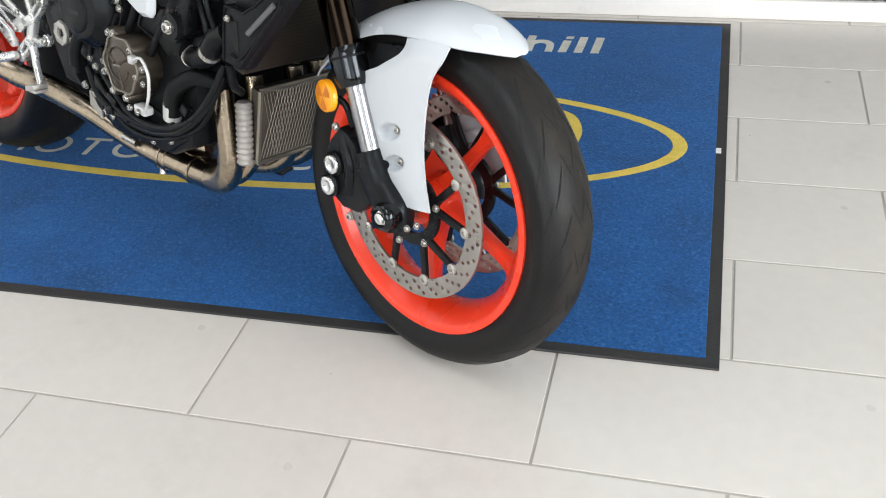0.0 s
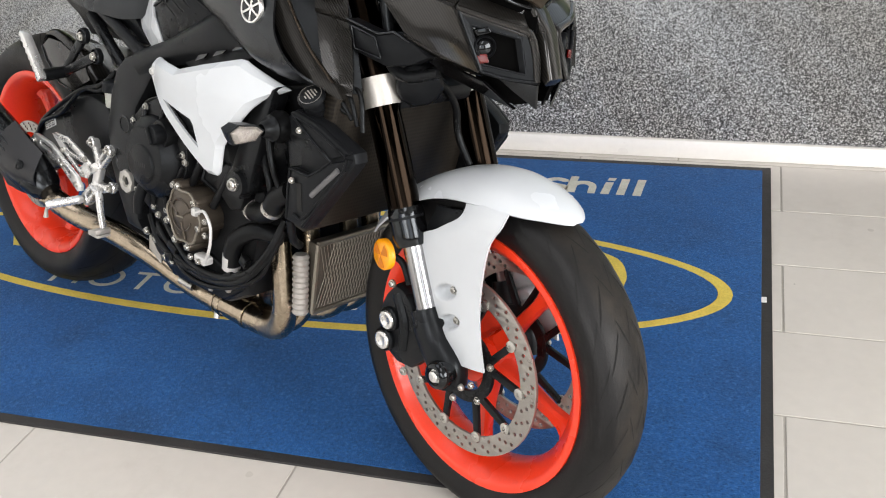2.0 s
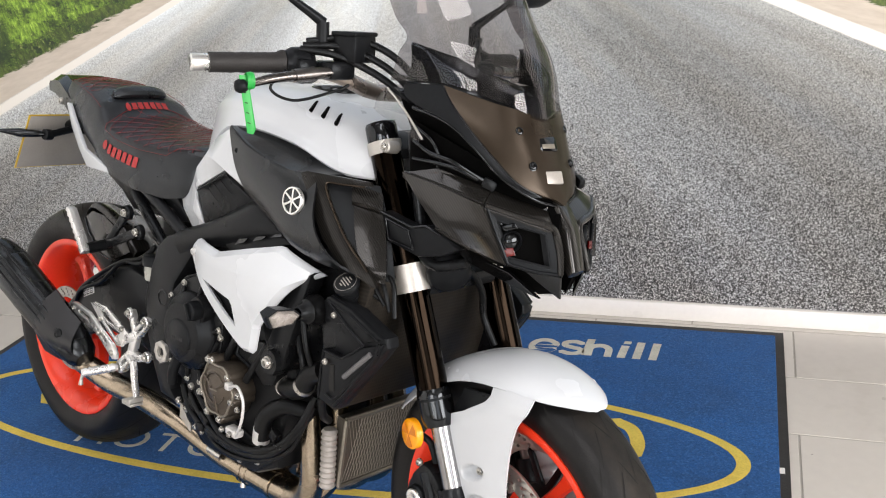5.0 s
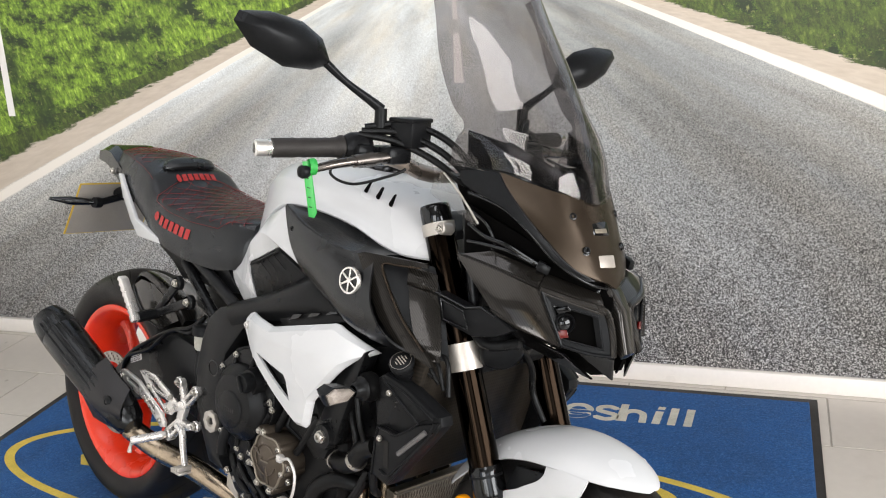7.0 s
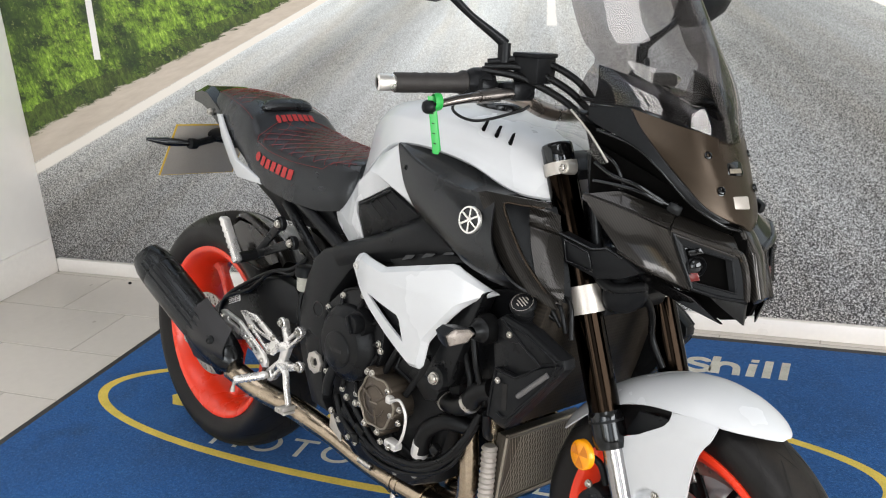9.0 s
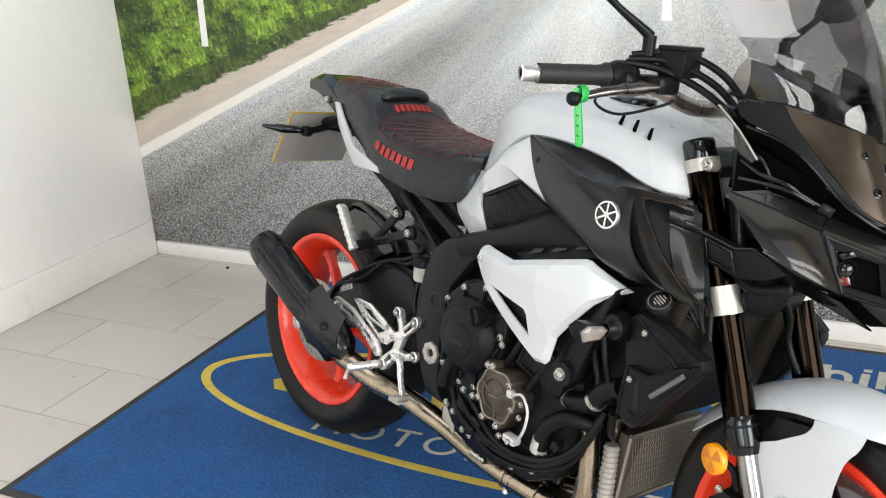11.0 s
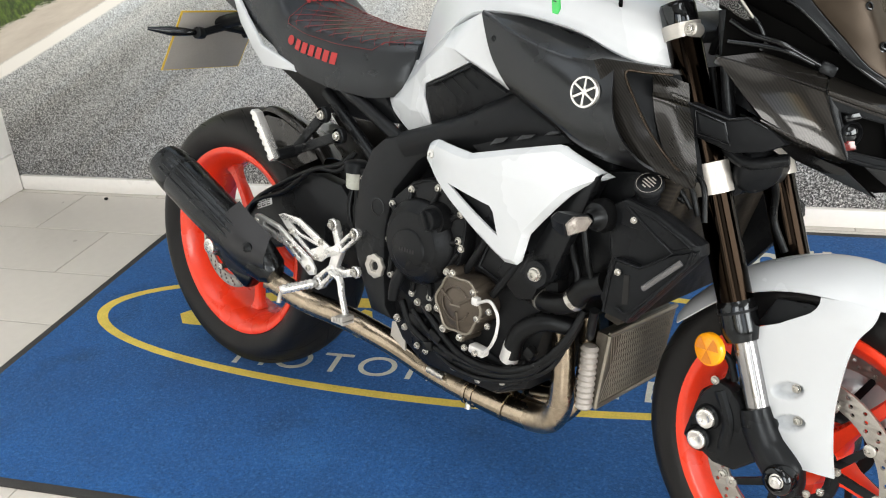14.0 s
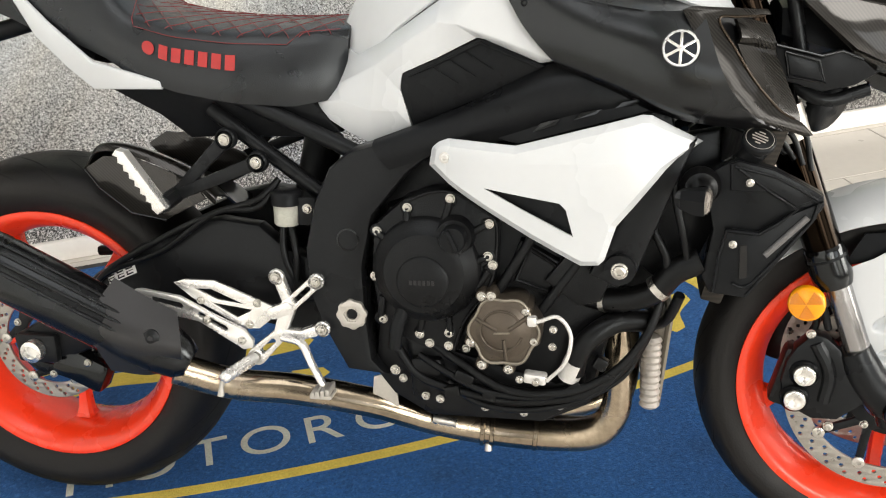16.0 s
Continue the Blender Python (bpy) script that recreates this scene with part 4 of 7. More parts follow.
for s in (-1, 1):
    y = -0.089 if s < 0 else 0.089
    rows = []
    for xr, xf, yy, zr, zf in ((1.408, 1.494, 0.80, 0.588, 0.584), (1.412, 1.494, 0.89, 0.572, 0.573), (1.406, 1.490, 0.935, 0.559, 0.561), (1.394, 1.482, 0.955, 0.549, 0.549), (1.362, 1.474, 0.985, 0.528, 0.530), (1.316, 1.467, 1.0, 0.493, 0.490), (1.352, 1.464, 1.01, 0.411, 0.425), (1.381, 1.470, 1.01, 0.352, 0.370), (1.404, 1.480, 0.99, 0.312, 0.319)):
        rows.append([(xr + (xf - xr) * f, y * (yy + 0.05 * math.sin(math.pi * f)), zr + (zf - zr) * f) for f in (0, 0.33, 0.67, 1)])
    side = part("mudguard_leg", sheet(rows if s < 0 else rows[::-1], 0.004, 18, 24), PAINT, fender, "pale grey fork cover with dished bolt holes", angle=60)
    for v in side.data.vertices:
        for bx, bz in ((1.391, 0.430), (1.401, 0.380)):
            du, dv = (v.co.x - bx) * 0.914 + (v.co.z - bz) * 0.406, (v.co.z - bz) * 0.914 - (v.co.x - bx) * 0.406
            k = 1 - math.hypot(du / 0.028, dv / 0.0125)
            if k > 0:
                v.co.y -= s * 0.017 * min(1, k * 3.6)
    side.data.update()
    for bx, bz in ((1.400, 0.4335), (1.410, 0.3835)):
        bolt((bx, y * 1.03 - 0.006 * s, bz), 0.0068, side, axis=(0, s, 0))
    # black sheet paints the shaded gap between crown and leg
    part("mudguard_gap", slab([(1.318, y * 0.90, 0.508), (1.345, y * 0.88, 0.560), (1.400, y * 0.86, 0.566), (1.440, y * 0.88, 0.556), (1.395, y * 0.92, 0.530)], 0.004 * -s, 0.001), BLACK, fender, "black sheet for the shaded gap under the crown")
refl = part("side_reflector", lathe([(0, -0.004), (0.0265, -0.004), (0.0265, 0.006), (0.0245, 0.008), (0, 0.0085)], (1.270, -0.122, 0.463), (-0.16, -1, 0.02), 28), AMBER, bike, "round amber side reflector", STEER)
for k in range(3):
    a = math.pi * 2 * k / 3 + 0.5
    bm = bmesh.new()
    vs = [bm.verts.new((0, 0, 0.0092))] + [bm.verts.new((0.023 * math.cos(a + d), 0.023 * math.sin(a + d), 0.0088)) for d in (-0.5, 0, 0.5)]
    bm.faces.new((vs[0], vs[1], vs[2])), bm.faces.new((vs[0], vs[2], vs[3]))
    bm.transform(Matrix.Translation((1.270, -0.122, 0.463)) @ Vector((0, 0, 1)).rotation_difference(Vector((-0.16, -1, 0.02)).normalized()).to_matrix().to_4x4())
    part("facet", bm, AMBERDARK, refl, flat=True)
part("reflector_bracket", tube([(1.270, -0.114, 0.463), (1.294, -0.104, 0.45), (1.306, -0.098, 0.415)], 0.006, 8), BLACK, bike, m=STEER)
for s in (-1, 1):
    part("brake_hose", tube([(1.17, 0.05 * s, 0.88), (1.23, 0.075 * s, 0.72), (1.245, 0.10 * s, 0.62), (1.285, 0.085 * s, 0.52), (1.290, 0.085 * s, 0.42), (1.275, 0.092 * s, 0.39)], 0.0055, 8), HOSE, bike, m=STEER)

# handlebar, grips, controls, mirrors
bar = part("handlebar", tube([(1.040, 0.22, 1.070), (1.080, 0.15, 1.050), (1.085, 0.10, 1.030), (1.085, 0.05, 1.021), (1.085, -0.05, 1.021), (1.085, -0.10, 1.030), (1.080, -0.15, 1.050), (1.040, -0.22, 1.070)], [0.0115, 0.013, 0.0145, 0.0145, 0.0145, 0.0145, 0.013, 0.0115], 14), TITAN, bike, "tapered bronze-grey handlebar with black controls", STEER)
for s in (-1, 1):
    d = Vector((0.047, -0.155 * s, 0.002)).normalized()
    e = Vector((0.991, 0.372 * s, 1.069))
    prof = [(0.012, 0.0), (0.0165, 0.0), (0.0165, 0.03), (0.0172, 0.034), (0.0160, 0.045)] + [(0.0165 + 0.0006 * (k % 2), 0.05 + 0.006 * k) for k in range(10)] + [(0.0175, 0.112), (0.021, 0.118), (0.021, 0.124), (0.012, 0.124)]
    grip = part("grip", lathe(prof, e + d * 0.022, d, 20), GRIPRUBBER, bar, "black rubber grip")
    part("bar_end", lathe([(0, 0), (0.009, 0), (0.009, -0.004), (0.0140, -0.002), (0.0143, 0.026), (0.012, 0.030)], e - d * 0.004, d, 20), ALU, bar, "polished bar-end weight")
    # a flat black disc paints the shade inside the bore
    part("bar_bore", lathe([(0, -0.0008), (0.0086, -0.0008), (0.0086, 0.002)], e - d * 0.004, d, 20), VOID, bar, "black disc for the shade in the bar-end bore")
    part("switch_housing", join(tube([tuple(e + d * 0.148), tuple(e + d * 0.160), tuple(e + d * 0.185), tuple(e + d * 0.196)], [0.020, 0.026, 0.027, 0.020], 16, 3), block(tuple(e + d * 0.172 + Vector((0.008, 0, -0.012))), (0.05, 0.04, 0.042), 0.010)), BLACK, bar, "black switchgear housing")
    lev = part("brake_lever" if s < 0 else "clutch_lever", tube([tuple(e + d * 0.20 + Vector((0.050, 0, -0.012))), tuple(e + d * 0.15 + Vector((0.060, 0, -0.015))), tuple(e + d * 0.09 + Vector((0.072, 0, -0.020))), tuple(e + d * 0.045 + Vector((0.072, 0, -0.030)))], [0.0135, 0.0125, 0.0105, 0.0075], 10, 6, 0.75), LEVER, bar, "short adjustable lever")
    part("lever_adjuster", tube([tuple(e + d * 0.165 + Vector((0.057, 0, -0.014))), tuple(e + d * 0.125 + Vector((0.066, 0, -0.017)))], [0.0155, 0.0135], 12, 1, 0.8), LEVER, lev, "knurled lever adjuster")
    part("lever_ball", lathe([(0, -0.011), (0.008, -0.009), (0.0115, -0.003), (0.0115, 0.004), (0.008, 0.010), (0, 0.011)], e + d * 0.036 + Vector((0.072, 0, -0.032)), d, 14), BLACK, lev)
    part("lever_perch", block(tuple(e + d * 0.215 + Vector((0.030, 0, -0.010))), (0.06, 0.05, 0.03), 0.008), BLACK, bar)
    mount = e + d * 0.205 + Vector((0.014, 0, 0.018))
    mir = part("mirror", tube([tuple(mount), tuple(mount + Vector((0.0, 0, 0.050)))], 0.011, 14, 1), BLACK, bar, "black rear-view mirror on a stalk")
    bend = [(0, 0, 0.048), (-0.004, -0.012, 0.058), (-0.020, -0.060, 0.092), (-0.030, -0.095, 0.122)] if s < 0 else [(0, 0, 0.048), (0.004, 0.012, 0.058), (0.006, 0.056, 0.082), (-0.012, 0.112, 0.102)]
    part("mirror_stalk", tube([tuple(mount + Vector(p)) for p in bend], [0.010, 0.0085, 0.006, 0.0075], 10, 5), BLACK, mir)
    top = mount + (Vector((-0.034, -0.090, 0.132)) if s < 0 else Vector((-0.016, 0.112, 0.110)))
    shape = [(-0.008, -0.012), (0.030, -0.022), (0.085, -0.018), (0.145, 0.012), (0.175, 0.050), (0.165, 0.066), (0.110, 0.068), (0.050, 0.056), (0.010, 0.030)]
    rings = []
    for dx, k in ((0.0, 0.93), (0.008, 1.0), (0.022, 0.9), (0.036, 0.62), (0.043, 0.25)):
        c = (0.083, 0.022)
        rings.append([(top.x + dx - 0.012, top.y + s * (c[0] + (a - c[0]) * k), top.z + c[1] + (b - c[1]) * k) for a, b in shape])
    part("mirror_shell", loft(rings), BLACK, mir, "black mirror housing")
    part("mirror_glass", slab([(top.x - 0.0145, top.y + s * (0.083 + (a - 0.083) * 0.88), top.z + 0.022 + (b - 0.022) * 0.88) for a, b in shape], 0.0015, 0, (1, 0, 0)), CHROME, mir)
e, d = Vector((0.991, -0.372, 1.069)), Vector((0.047, 0.155, 0.002)).normalized()
tie = part("lever_tie", join(slab([tuple(e + d * t + Vector((0.073, -0.010, z))) for t, z in ((0.041, -0.015), (0.053, -0.015), (0.066, -0.100), (0.062, -0.108), (0.054, -0.106))], 0.003, 0.001), lathe([(0.013, -0.006), (0.0145, 0), (0.013, 0.006)], e + d * 0.05 + Vector((0.072, 0, -0.024)), d, 14)), GREEN, bar, "bright green rubber strap tied to the brake lever")
for k in range(4):
    c = e + d * (0.052 + 0.0022 * k) + Vector((0.073, -0.0115, -0.042 - 0.016 * k))
    part("strap_slot", block(tuple(c), (0.0050, 0.0012, 0.0016), 0.0003, (0, 20, 70)), GROOVE, tie, flat=True)
part("reservoir", join(block((1.098, -0.135, 1.098), (0.050, 0.056, 0.046), 0.005, (0, 0, 12)), block((1.098, -0.135, 1.122), (0.053, 0.060, 0.008), 0.003, (0, 0, 12))), BLACK, bar, "black brake fluid reservoir")
part("lever_cable", tube([(1.060, -0.245, 1.062), (1.045, -0.265, 1.030), (1.070, -0.235, 1.012), (1.110, -0.18, 1.030), (1.118, -0.16, 1.040)], 0.0028, 6), HOSE, bar)
for k, off in enumerate((0.0, 0.016, -0.014)):
    part("control_cable", tube([(1.050, -0.205 + off * 0.4, 1.100 + off * 0.4), (1.100, -0.150 + off, 1.098 + off), (1.155, -0.090 + off, 1.058 + off), (1.185, -0.045 + off, 0.985), (1.160, -0.025 + off, 0.90)], 0.0062, 8), HOSE, bar)
    part("control_cable", tube([(1.050, 0.205, 1.098 + off), (1.100, 0.15, 1.09 + off), (1.16, 0.07, 1.03), (1.16, 0.03, 0.90)], 0.006, 8), HOSE, bar)
part("instrument_panel", join(block((1.225, 0, 1.045), (0.026, 0.13, 0.075), 0.01, (0, -35, 0)), block((1.24, 0, 1.02), (0.05, 0.10, 0.06), 0.01, (0, -35, 0))), BLACK, bike, "black instrument panel")

# tank: a lofted cover with a shoulder line, and faceted side covers below it
TANK = [(0.560, 0.868, 0.050, 0.856, 0.070, 0.816), (0.585, 0.918, 0.066, 0.890, 0.088, 0.812), (0.620, 0.962, 0.088, 0.924, 0.112, 0.824), (0.665, 0.992, 0.112, 0.948, 0.136, 0.858), (0.715, 1.008, 0.134, 0.960, 0.156, 0.892), (0.775, 1.014, 0.151, 0.963, 0.169, 0.926),
        (0.860, 1.013, 0.159, 0.957, 0.176, 0.934), (0.940, 1.004, 0.160, 0.946, 0.177, 0.927), (1.000, 0.990, 0.157, 0.932, 0.175, 0.915), (1.050, 0.975, 0.150, 0.915, 0.166, 0.894), (1.090, 0.961, 0.137, 0.902, 0.150, 0.880), (1.130, 0.946, 0.112, 0.892, 0.122, 0.876)]
rings = []
for x, zt, ys, zs, ye, ze in TANK:
    d2 = zt - zs
    half = [(0, zt), (0.40 * ys, zt - 0.001), (0.68 * ys, zt - 0.10 * d2), (0.86 * ys, zt - 0.34 * d2), (0.95 * ys, zt - 0.62 * d2), (0.985 * ys, zs + 0.014 * min(1, d2 / 0.04)), (ys + 0.001, zs), (ys + (ye - ys) * 0.45, zs - (zs - ze) * 0.40), (ye, ze + 0.004), (ye - 0.003, ze), (ye - 0.040, ze - 0.004)]
    rings.append([(x, -y, z) for y, z in half] + [(x, y, z) for y, z in half[:0:-1]])
smooth_rings = [curve_through([r[i] for r in rings], 4) for i in range(len(rings[0]))]
tank = part("fuel_tank", loft([[c[j] for c in smooth_rings] for j in range(len(smooth_rings[0]))]), PAINT, bike, "pale grey satin fuel tank cover", angle=50)
for k in range(3):
    x = 0.956 + 0.031 * k
    zt, ys, zs = (float(np.interp(x + 0.010, [r[0] for r in TANK], [r[i] for r in TANK])) for i in (1, 2, 3))
    a, b = (0.68 * ys, zt - 0.10 * (zt - zs)), (0.86 * ys, zt - 0.34 * (zt - zs))
    # near-black plates paint the shade in the slots
    part("tank_slot", slab([(x, -a[0], a[1] + 0.003), (x + 0.006, -a[0], a[1] + 0.003), (x + 0.023, -b[0] - 0.002, b[1] + 0.0025), (x + 0.017, -b[0] - 0.002, b[1] + 0.0025)], 0.006, 0, (0, 0.5, -0.8)), VOID, tank, flat=True)
part("filler_cap", lathe([(0.046, -0.010), (0.046, 0.003), (0.042, 0.006), (0.034, 0.006), (0.032, 0.003), (0, 0.003)], (0.885, 0, 1.011), (-0.05, 0, 1), 32), GLOSS, tank, "black tank filler cap")


def facet_shell(verts, faces, s, thick, bevel):
    """A faceted panel, folded from flat faces, with a rim that gives it thickness."""
    bm = bmesh.new()
    v = {k: bm.verts.new((x, y * -s, z)) for k, (x, y, z) in verts.items()}
    for f in faces:
        bm.faces.new([v[k] for k in f.split()])
    bmesh.ops.recalc_face_normals(bm, faces=bm.faces)
    soften(bm, bevel, 6, 2)
    bm.normal_update()
    edge = [e for e in bm.edges if e.is_boundary]
    rim = bmesh.ops.extrude_edge_only(bm, edges=edge)["geom"]
    for w in rim:
        if isinstance(w, bmesh.types.BMVert):
            w.co.y -= s * thick
    return bm


for s in (-1, 1):
    Y = 0.178 * s
    sv = {"a0": (0.566, -0.078, 0.826), "a1": (0.590, -0.100, 0.817), "a2": (0.634, -0.126, 0.838), "a3": (0.682, -0.148, 0.868), "a4": (0.732, -0.166, 0.900), "a5": (0.806, -0.182, 0.932),
          "b0": (0.830, -0.187, 0.898), "b1": (0.857, -0.190, 0.854), "b2": (0.892, -0.186, 0.8165),
          "c0": (0.628, -0.144, 0.806), "c1": (0.676, -0.170, 0.838), "c2": (0.728, -0.186, 0.870), "c3": (0.756, -0.191, 0.867), "c4": (0.815, -0.194, 0.847), "c5": (0.862, -0.192, 0.829),
          "d0": (0.672, -0.166, 0.797), "d1": (0.726, -0.176, 0.820), "d2": (0.784, -0.180, 0.848), "d3": (0.796, -0.180, 0.845), "d4": (0.872, -0.181, 0.813),
          "e0": (0.668, -0.162, 0.770), "e1": (0.682, -0.152, 0.717),
          "f1": (0.614, -0.126, 0.687), "f2": (0.570, -0.112, 0.704), "f3": (0.530, -0.104, 0.727), "f4": (0.524, -0.102, 0.746), "f5": (0.556, -0.100, 0.772),
          "g0": (0.566, -0.122, 0.752), "g1": (0.618, -0.144, 0.740), "g2": (0.662, -0.160, 0.742)}
    sf = ("a0 a1 c0 f5", "a1 a2 c0", "a2 c1 c0", "a2 a3 c1", "a3 c2 c1", "a3 a4 c2", "a4 a5 c3 c2", "a5 b0 b1 c4 c3", "b1 c5 c4", "b1 b2 c5", "b2 d4 c5", "c5 d4 d3 c4", "c4 d3 d2 c3", "c3 d2 d1 c2", "c2 d1 d0 c1", "c1 d0 e0 c0", "c0 e0 g2 g1", "c0 g1 g0 f5", "f5 g0 f4", "g0 f3 f4", "g0 g1 f2 f3", "g1 f1 f2", "g1 g2 e1 f1", "e0 e1 g2")
    panel = part("tank_side_panel", facet_shell(sv, sf, s, 0.012, 0.0030), PAINT, bike, "pale grey faceted side cover of the tank", angle=55)
    insert = part("knee_panel", slab([(0.671, Y * 0.925, 0.797), (0.726, Y * 0.975, 0.8195), (0.785, Y * 0.998, 0.847), (0.798, Y * 0.998, 0.844), (0.880, Y * 0.995, 0.808), (0.790, Y * 0.95, 0.764), (0.684, Y * 0.86, 0.717), (0.668, Y * 0.90, 0.770)], -0.02 * s, 0.004), BLACK, panel, "black textured knee panel")
    part("knee_lip", tube([(0.684, Y * 0.965, 0.794), (0.727, Y * 1.000, 0.812), (0.785, Y * 1.020, 0.839), (0.797, Y * 1.020, 0.837), (0.868, Y * 1.012, 0.808)], 0.0022, 6, 3), BLACK, insert)
    for k in range(3):
        x = 0.716 + 0.024 * k
        part("knee_rib", tube([(x, Y * (0.985 + 0.010 * k), 0.809 + 0.0105 * k), (x + 0.040, Y * (0.985 + 0.006 * k), 0.784 + 0.0105 * k)], 0.0010, 6, 1), BLACK, insert)


# seat: a surface along the bike and across it
SEAT = [(-0.075, 0.950, 0.045, 0.925), (-0.02, 0.963, 0.085, 0.905), (0.06, 0.962, 0.112, 0.872), (0.14, 0.950, 0.128, 0.838), (0.195, 0.932, 0.138, 0.815), (0.235, 0.892, 0.148, 0.792), (0.31, 0.876, 0.160, 0.767), (0.40, 0.868, 0.158, 0.750), (0.49, 0.866, 0.138, 0.742), (0.545, 0.868, 0.118, 0.750), (0.572, 0.866, 0.098, 0.775)]


def seat_at(x, s):
    """The seat's skin at x; s runs from -1 (right hem) over 0 (middle) to 1."""
    xs = [r[0] for r in SEAT]
    top, half, low = (float(np.interp(x, xs, [r[i] for r in SEAT])) for i in (1, 2, 3))
    a = abs(s)
    if a < 0.55:
        f = a / 0.55
        y, z = half * 0.80 * f, top - (top - low) * 0.16 * f ** 2.2
    else:
        f = (a - 0.55) / 0.45
        y = half * (0.80 + 0.20 * math.sin(f * math.pi * 0.62) - 0.06 * f)
        z = top - (top - low) * (0.16 + 0.84 * f)
    return Vector((x, math.copysign(y, s), z))


xs = np.linspace(-0.075, 0.572, 44)
seat = part("seat", loft([[seat_at(x, s) for s in np.linspace(-1, 1, 33)] for x in xs]), LEATHER, bike, "black quilted seat with red stitching and red lettering blocks", angle=60)


def stitch(pts, r=0.0006):
    part("stitching", tube([p + Vector((0, 0.0014 * (1 if p.y > 0 else -1) * min(1, abs(p.y) / 0.1), 0.0017)) for p in pts], r, 5, 1), STITCH, seat)


for s in (-0.61, 0.61):
    stitch([seat_at(x, s * (1 - 0.15 * (x > 0.5))) for x in np.linspace(0.245, 0.56, 18)], 0.0006)
    stitch([seat_at(x, s * 0.9) for x in np.linspace(-0.05, 0.20, 14)], 0.0006)
def quilt(x0, x1, wide, step, lean, rows):
    """Crossing seams between x0 and x1 that make diamonds."""
    for k in range(-rows, rows * 2):
        for sg in (-1, 1):
            p = []
            for y in np.linspace(-0.13, 0.13, 53):
                x = x0 + step * k + sg * y * lean
                half = float(np.interp(x, [r[0] for r in SEAT], [r[2] for r in SEAT]))
                t = y * 0.55 / (half * 0.80)
                if abs(t) < wide and x0 - 0.03 * math.cos(t * 2.6) < x < x1:
                    p.append(seat_at(x, t))
            if len(p) > 3:
                stitch(p, 0.00065)


quilt(0.247, 0.560, 0.585, 0.038, 0.78, 10)
quilt(-0.040, 0.130, 0.52, 0.038, 0.78, 7)
stitch([seat_at(0.245 - 0.03 * math.cos(t * 2.6), t) for t in np.linspace(-0.60, 0.60, 25)], 0.0008)


def print_on_seat(x0, x1, s0, s1, n):
    """A red embroidered name, as plain blocks, with a round mark before it."""
    def patch(fn, k=8):
        bm = bmesh.new()
        vs = [bm.verts.new(seat_at(x, s) + Vector((0, -0.0012, 0.0018))) for x, s in fn]
        bm.faces.new(vs)
        part("embroidery", bm, REDPRINT, seat, flat=True)
    dx = (x1 - x0) / (n + 1.3)
    c = x0 + dx * 0.45
    patch([(c + dx * 0.5 * math.cos(a), (s0 + s1) / 2 + (s1 - s0) * 0.5 * math.sin(a)) for a in np.linspace(0, 2 * math.pi, 15)[:-1]])
    for k in range(n):
        a = x0 + dx * (1.3 + k)
        patch([(a, s1), (a + dx * 0.70, s1), (a + dx * 0.70, s0), (a, s0)])


print_on_seat(0.264, 0.418, -0.685, -0.785, 6)
for k in range(7):
    a, w = -0.27 + 0.078 * k, 0.058
    bm = bmesh.new()
    loop = [(0.214 + 0.009 * math.cos(t), a + w * 0.5 + w * 0.5 * math.sin(t)) for t in np.linspace(0, 2 * math.pi, 13)[:-1]] if k == 0 else [(0.207, a), (0.207, a + w), (0.221, a + w), (0.221, a)]
    bm.faces.new([bm.verts.new(seat_at(x, t) + Vector((0.001, 0, 0.0016))) for x, t in loop])
    part("embroidery", bm, REDPRINT, seat, flat=True)
hump = []
for y in np.linspace(-0.070, 0.070, 15):
    k = math.sqrt(max(0.02, 1 - (y / 0.072) ** 4))
    z = seat_at(0.172, y * 4.4).z
    hump.append([(0.170 + 0.10 * y * y / 0.07 + 0.030 * k * math.cos(t), y, z - 0.004 + 0.023 * k * max(-0.3, math.sin(t)) + 0.004 * math.cos(t)) for t in np.linspace(0, 2 * math.pi, 17)[:-1]])
part("seat_pad", loft(hump), LEATHER, seat, "raised black bump stop")
for s in (-1, 1):
    part("tail_panel", slab([(0.036, 0.112 * s, 0.905), (0.060, 0.118 * s, 0.906), (0.098, 0.126 * s, 0.872), (0.177, 0.142 * s, 0.812), (0.290, 0.150 * s, 0.783), (0.291, 0.148 * s, 0.770), (0.171, 0.134 * s, 0.768), (0.127, 0.128 * s, 0.800), (0.070, 0.118 * s, 0.850)], -0.01 * s, 0.003), PAINT, bike, "pale grey tail side panel")
    part("under_tail", slab([(0.140, 0.10 * s, 0.785), (0.300, 0.120 * s, 0.772), (0.520, 0.112 * s, 0.748), (0.560, 0.108 * s, 0.700), (0.480, 0.10 * s, 0.690), (0.373, 0.095 * s, 0.690), (0.305, 0.09 * s, 0.685), (0.255, 0.09 * s, 0.722)], -0.05 * s, 0.004), BLACK, bike, "black under-seat cover")
    part("seat_rail", tube([(0.345, 0.118 * s, 0.772), (0.42, 0.122 * s, 0.748), (0.600, 0.128 * s, 0.668)], [0.010, 0.0125, 0.0135], 12, 4), FRAMEBLACK, bike, "black tubular seat rail")
    part("lower_rail", tube([(0.352, 0.112 * s, 0.736), (0.540, 0.124 * s, 0.600)], 0.0125, 12, 1), FRAMEBLACK, bike)
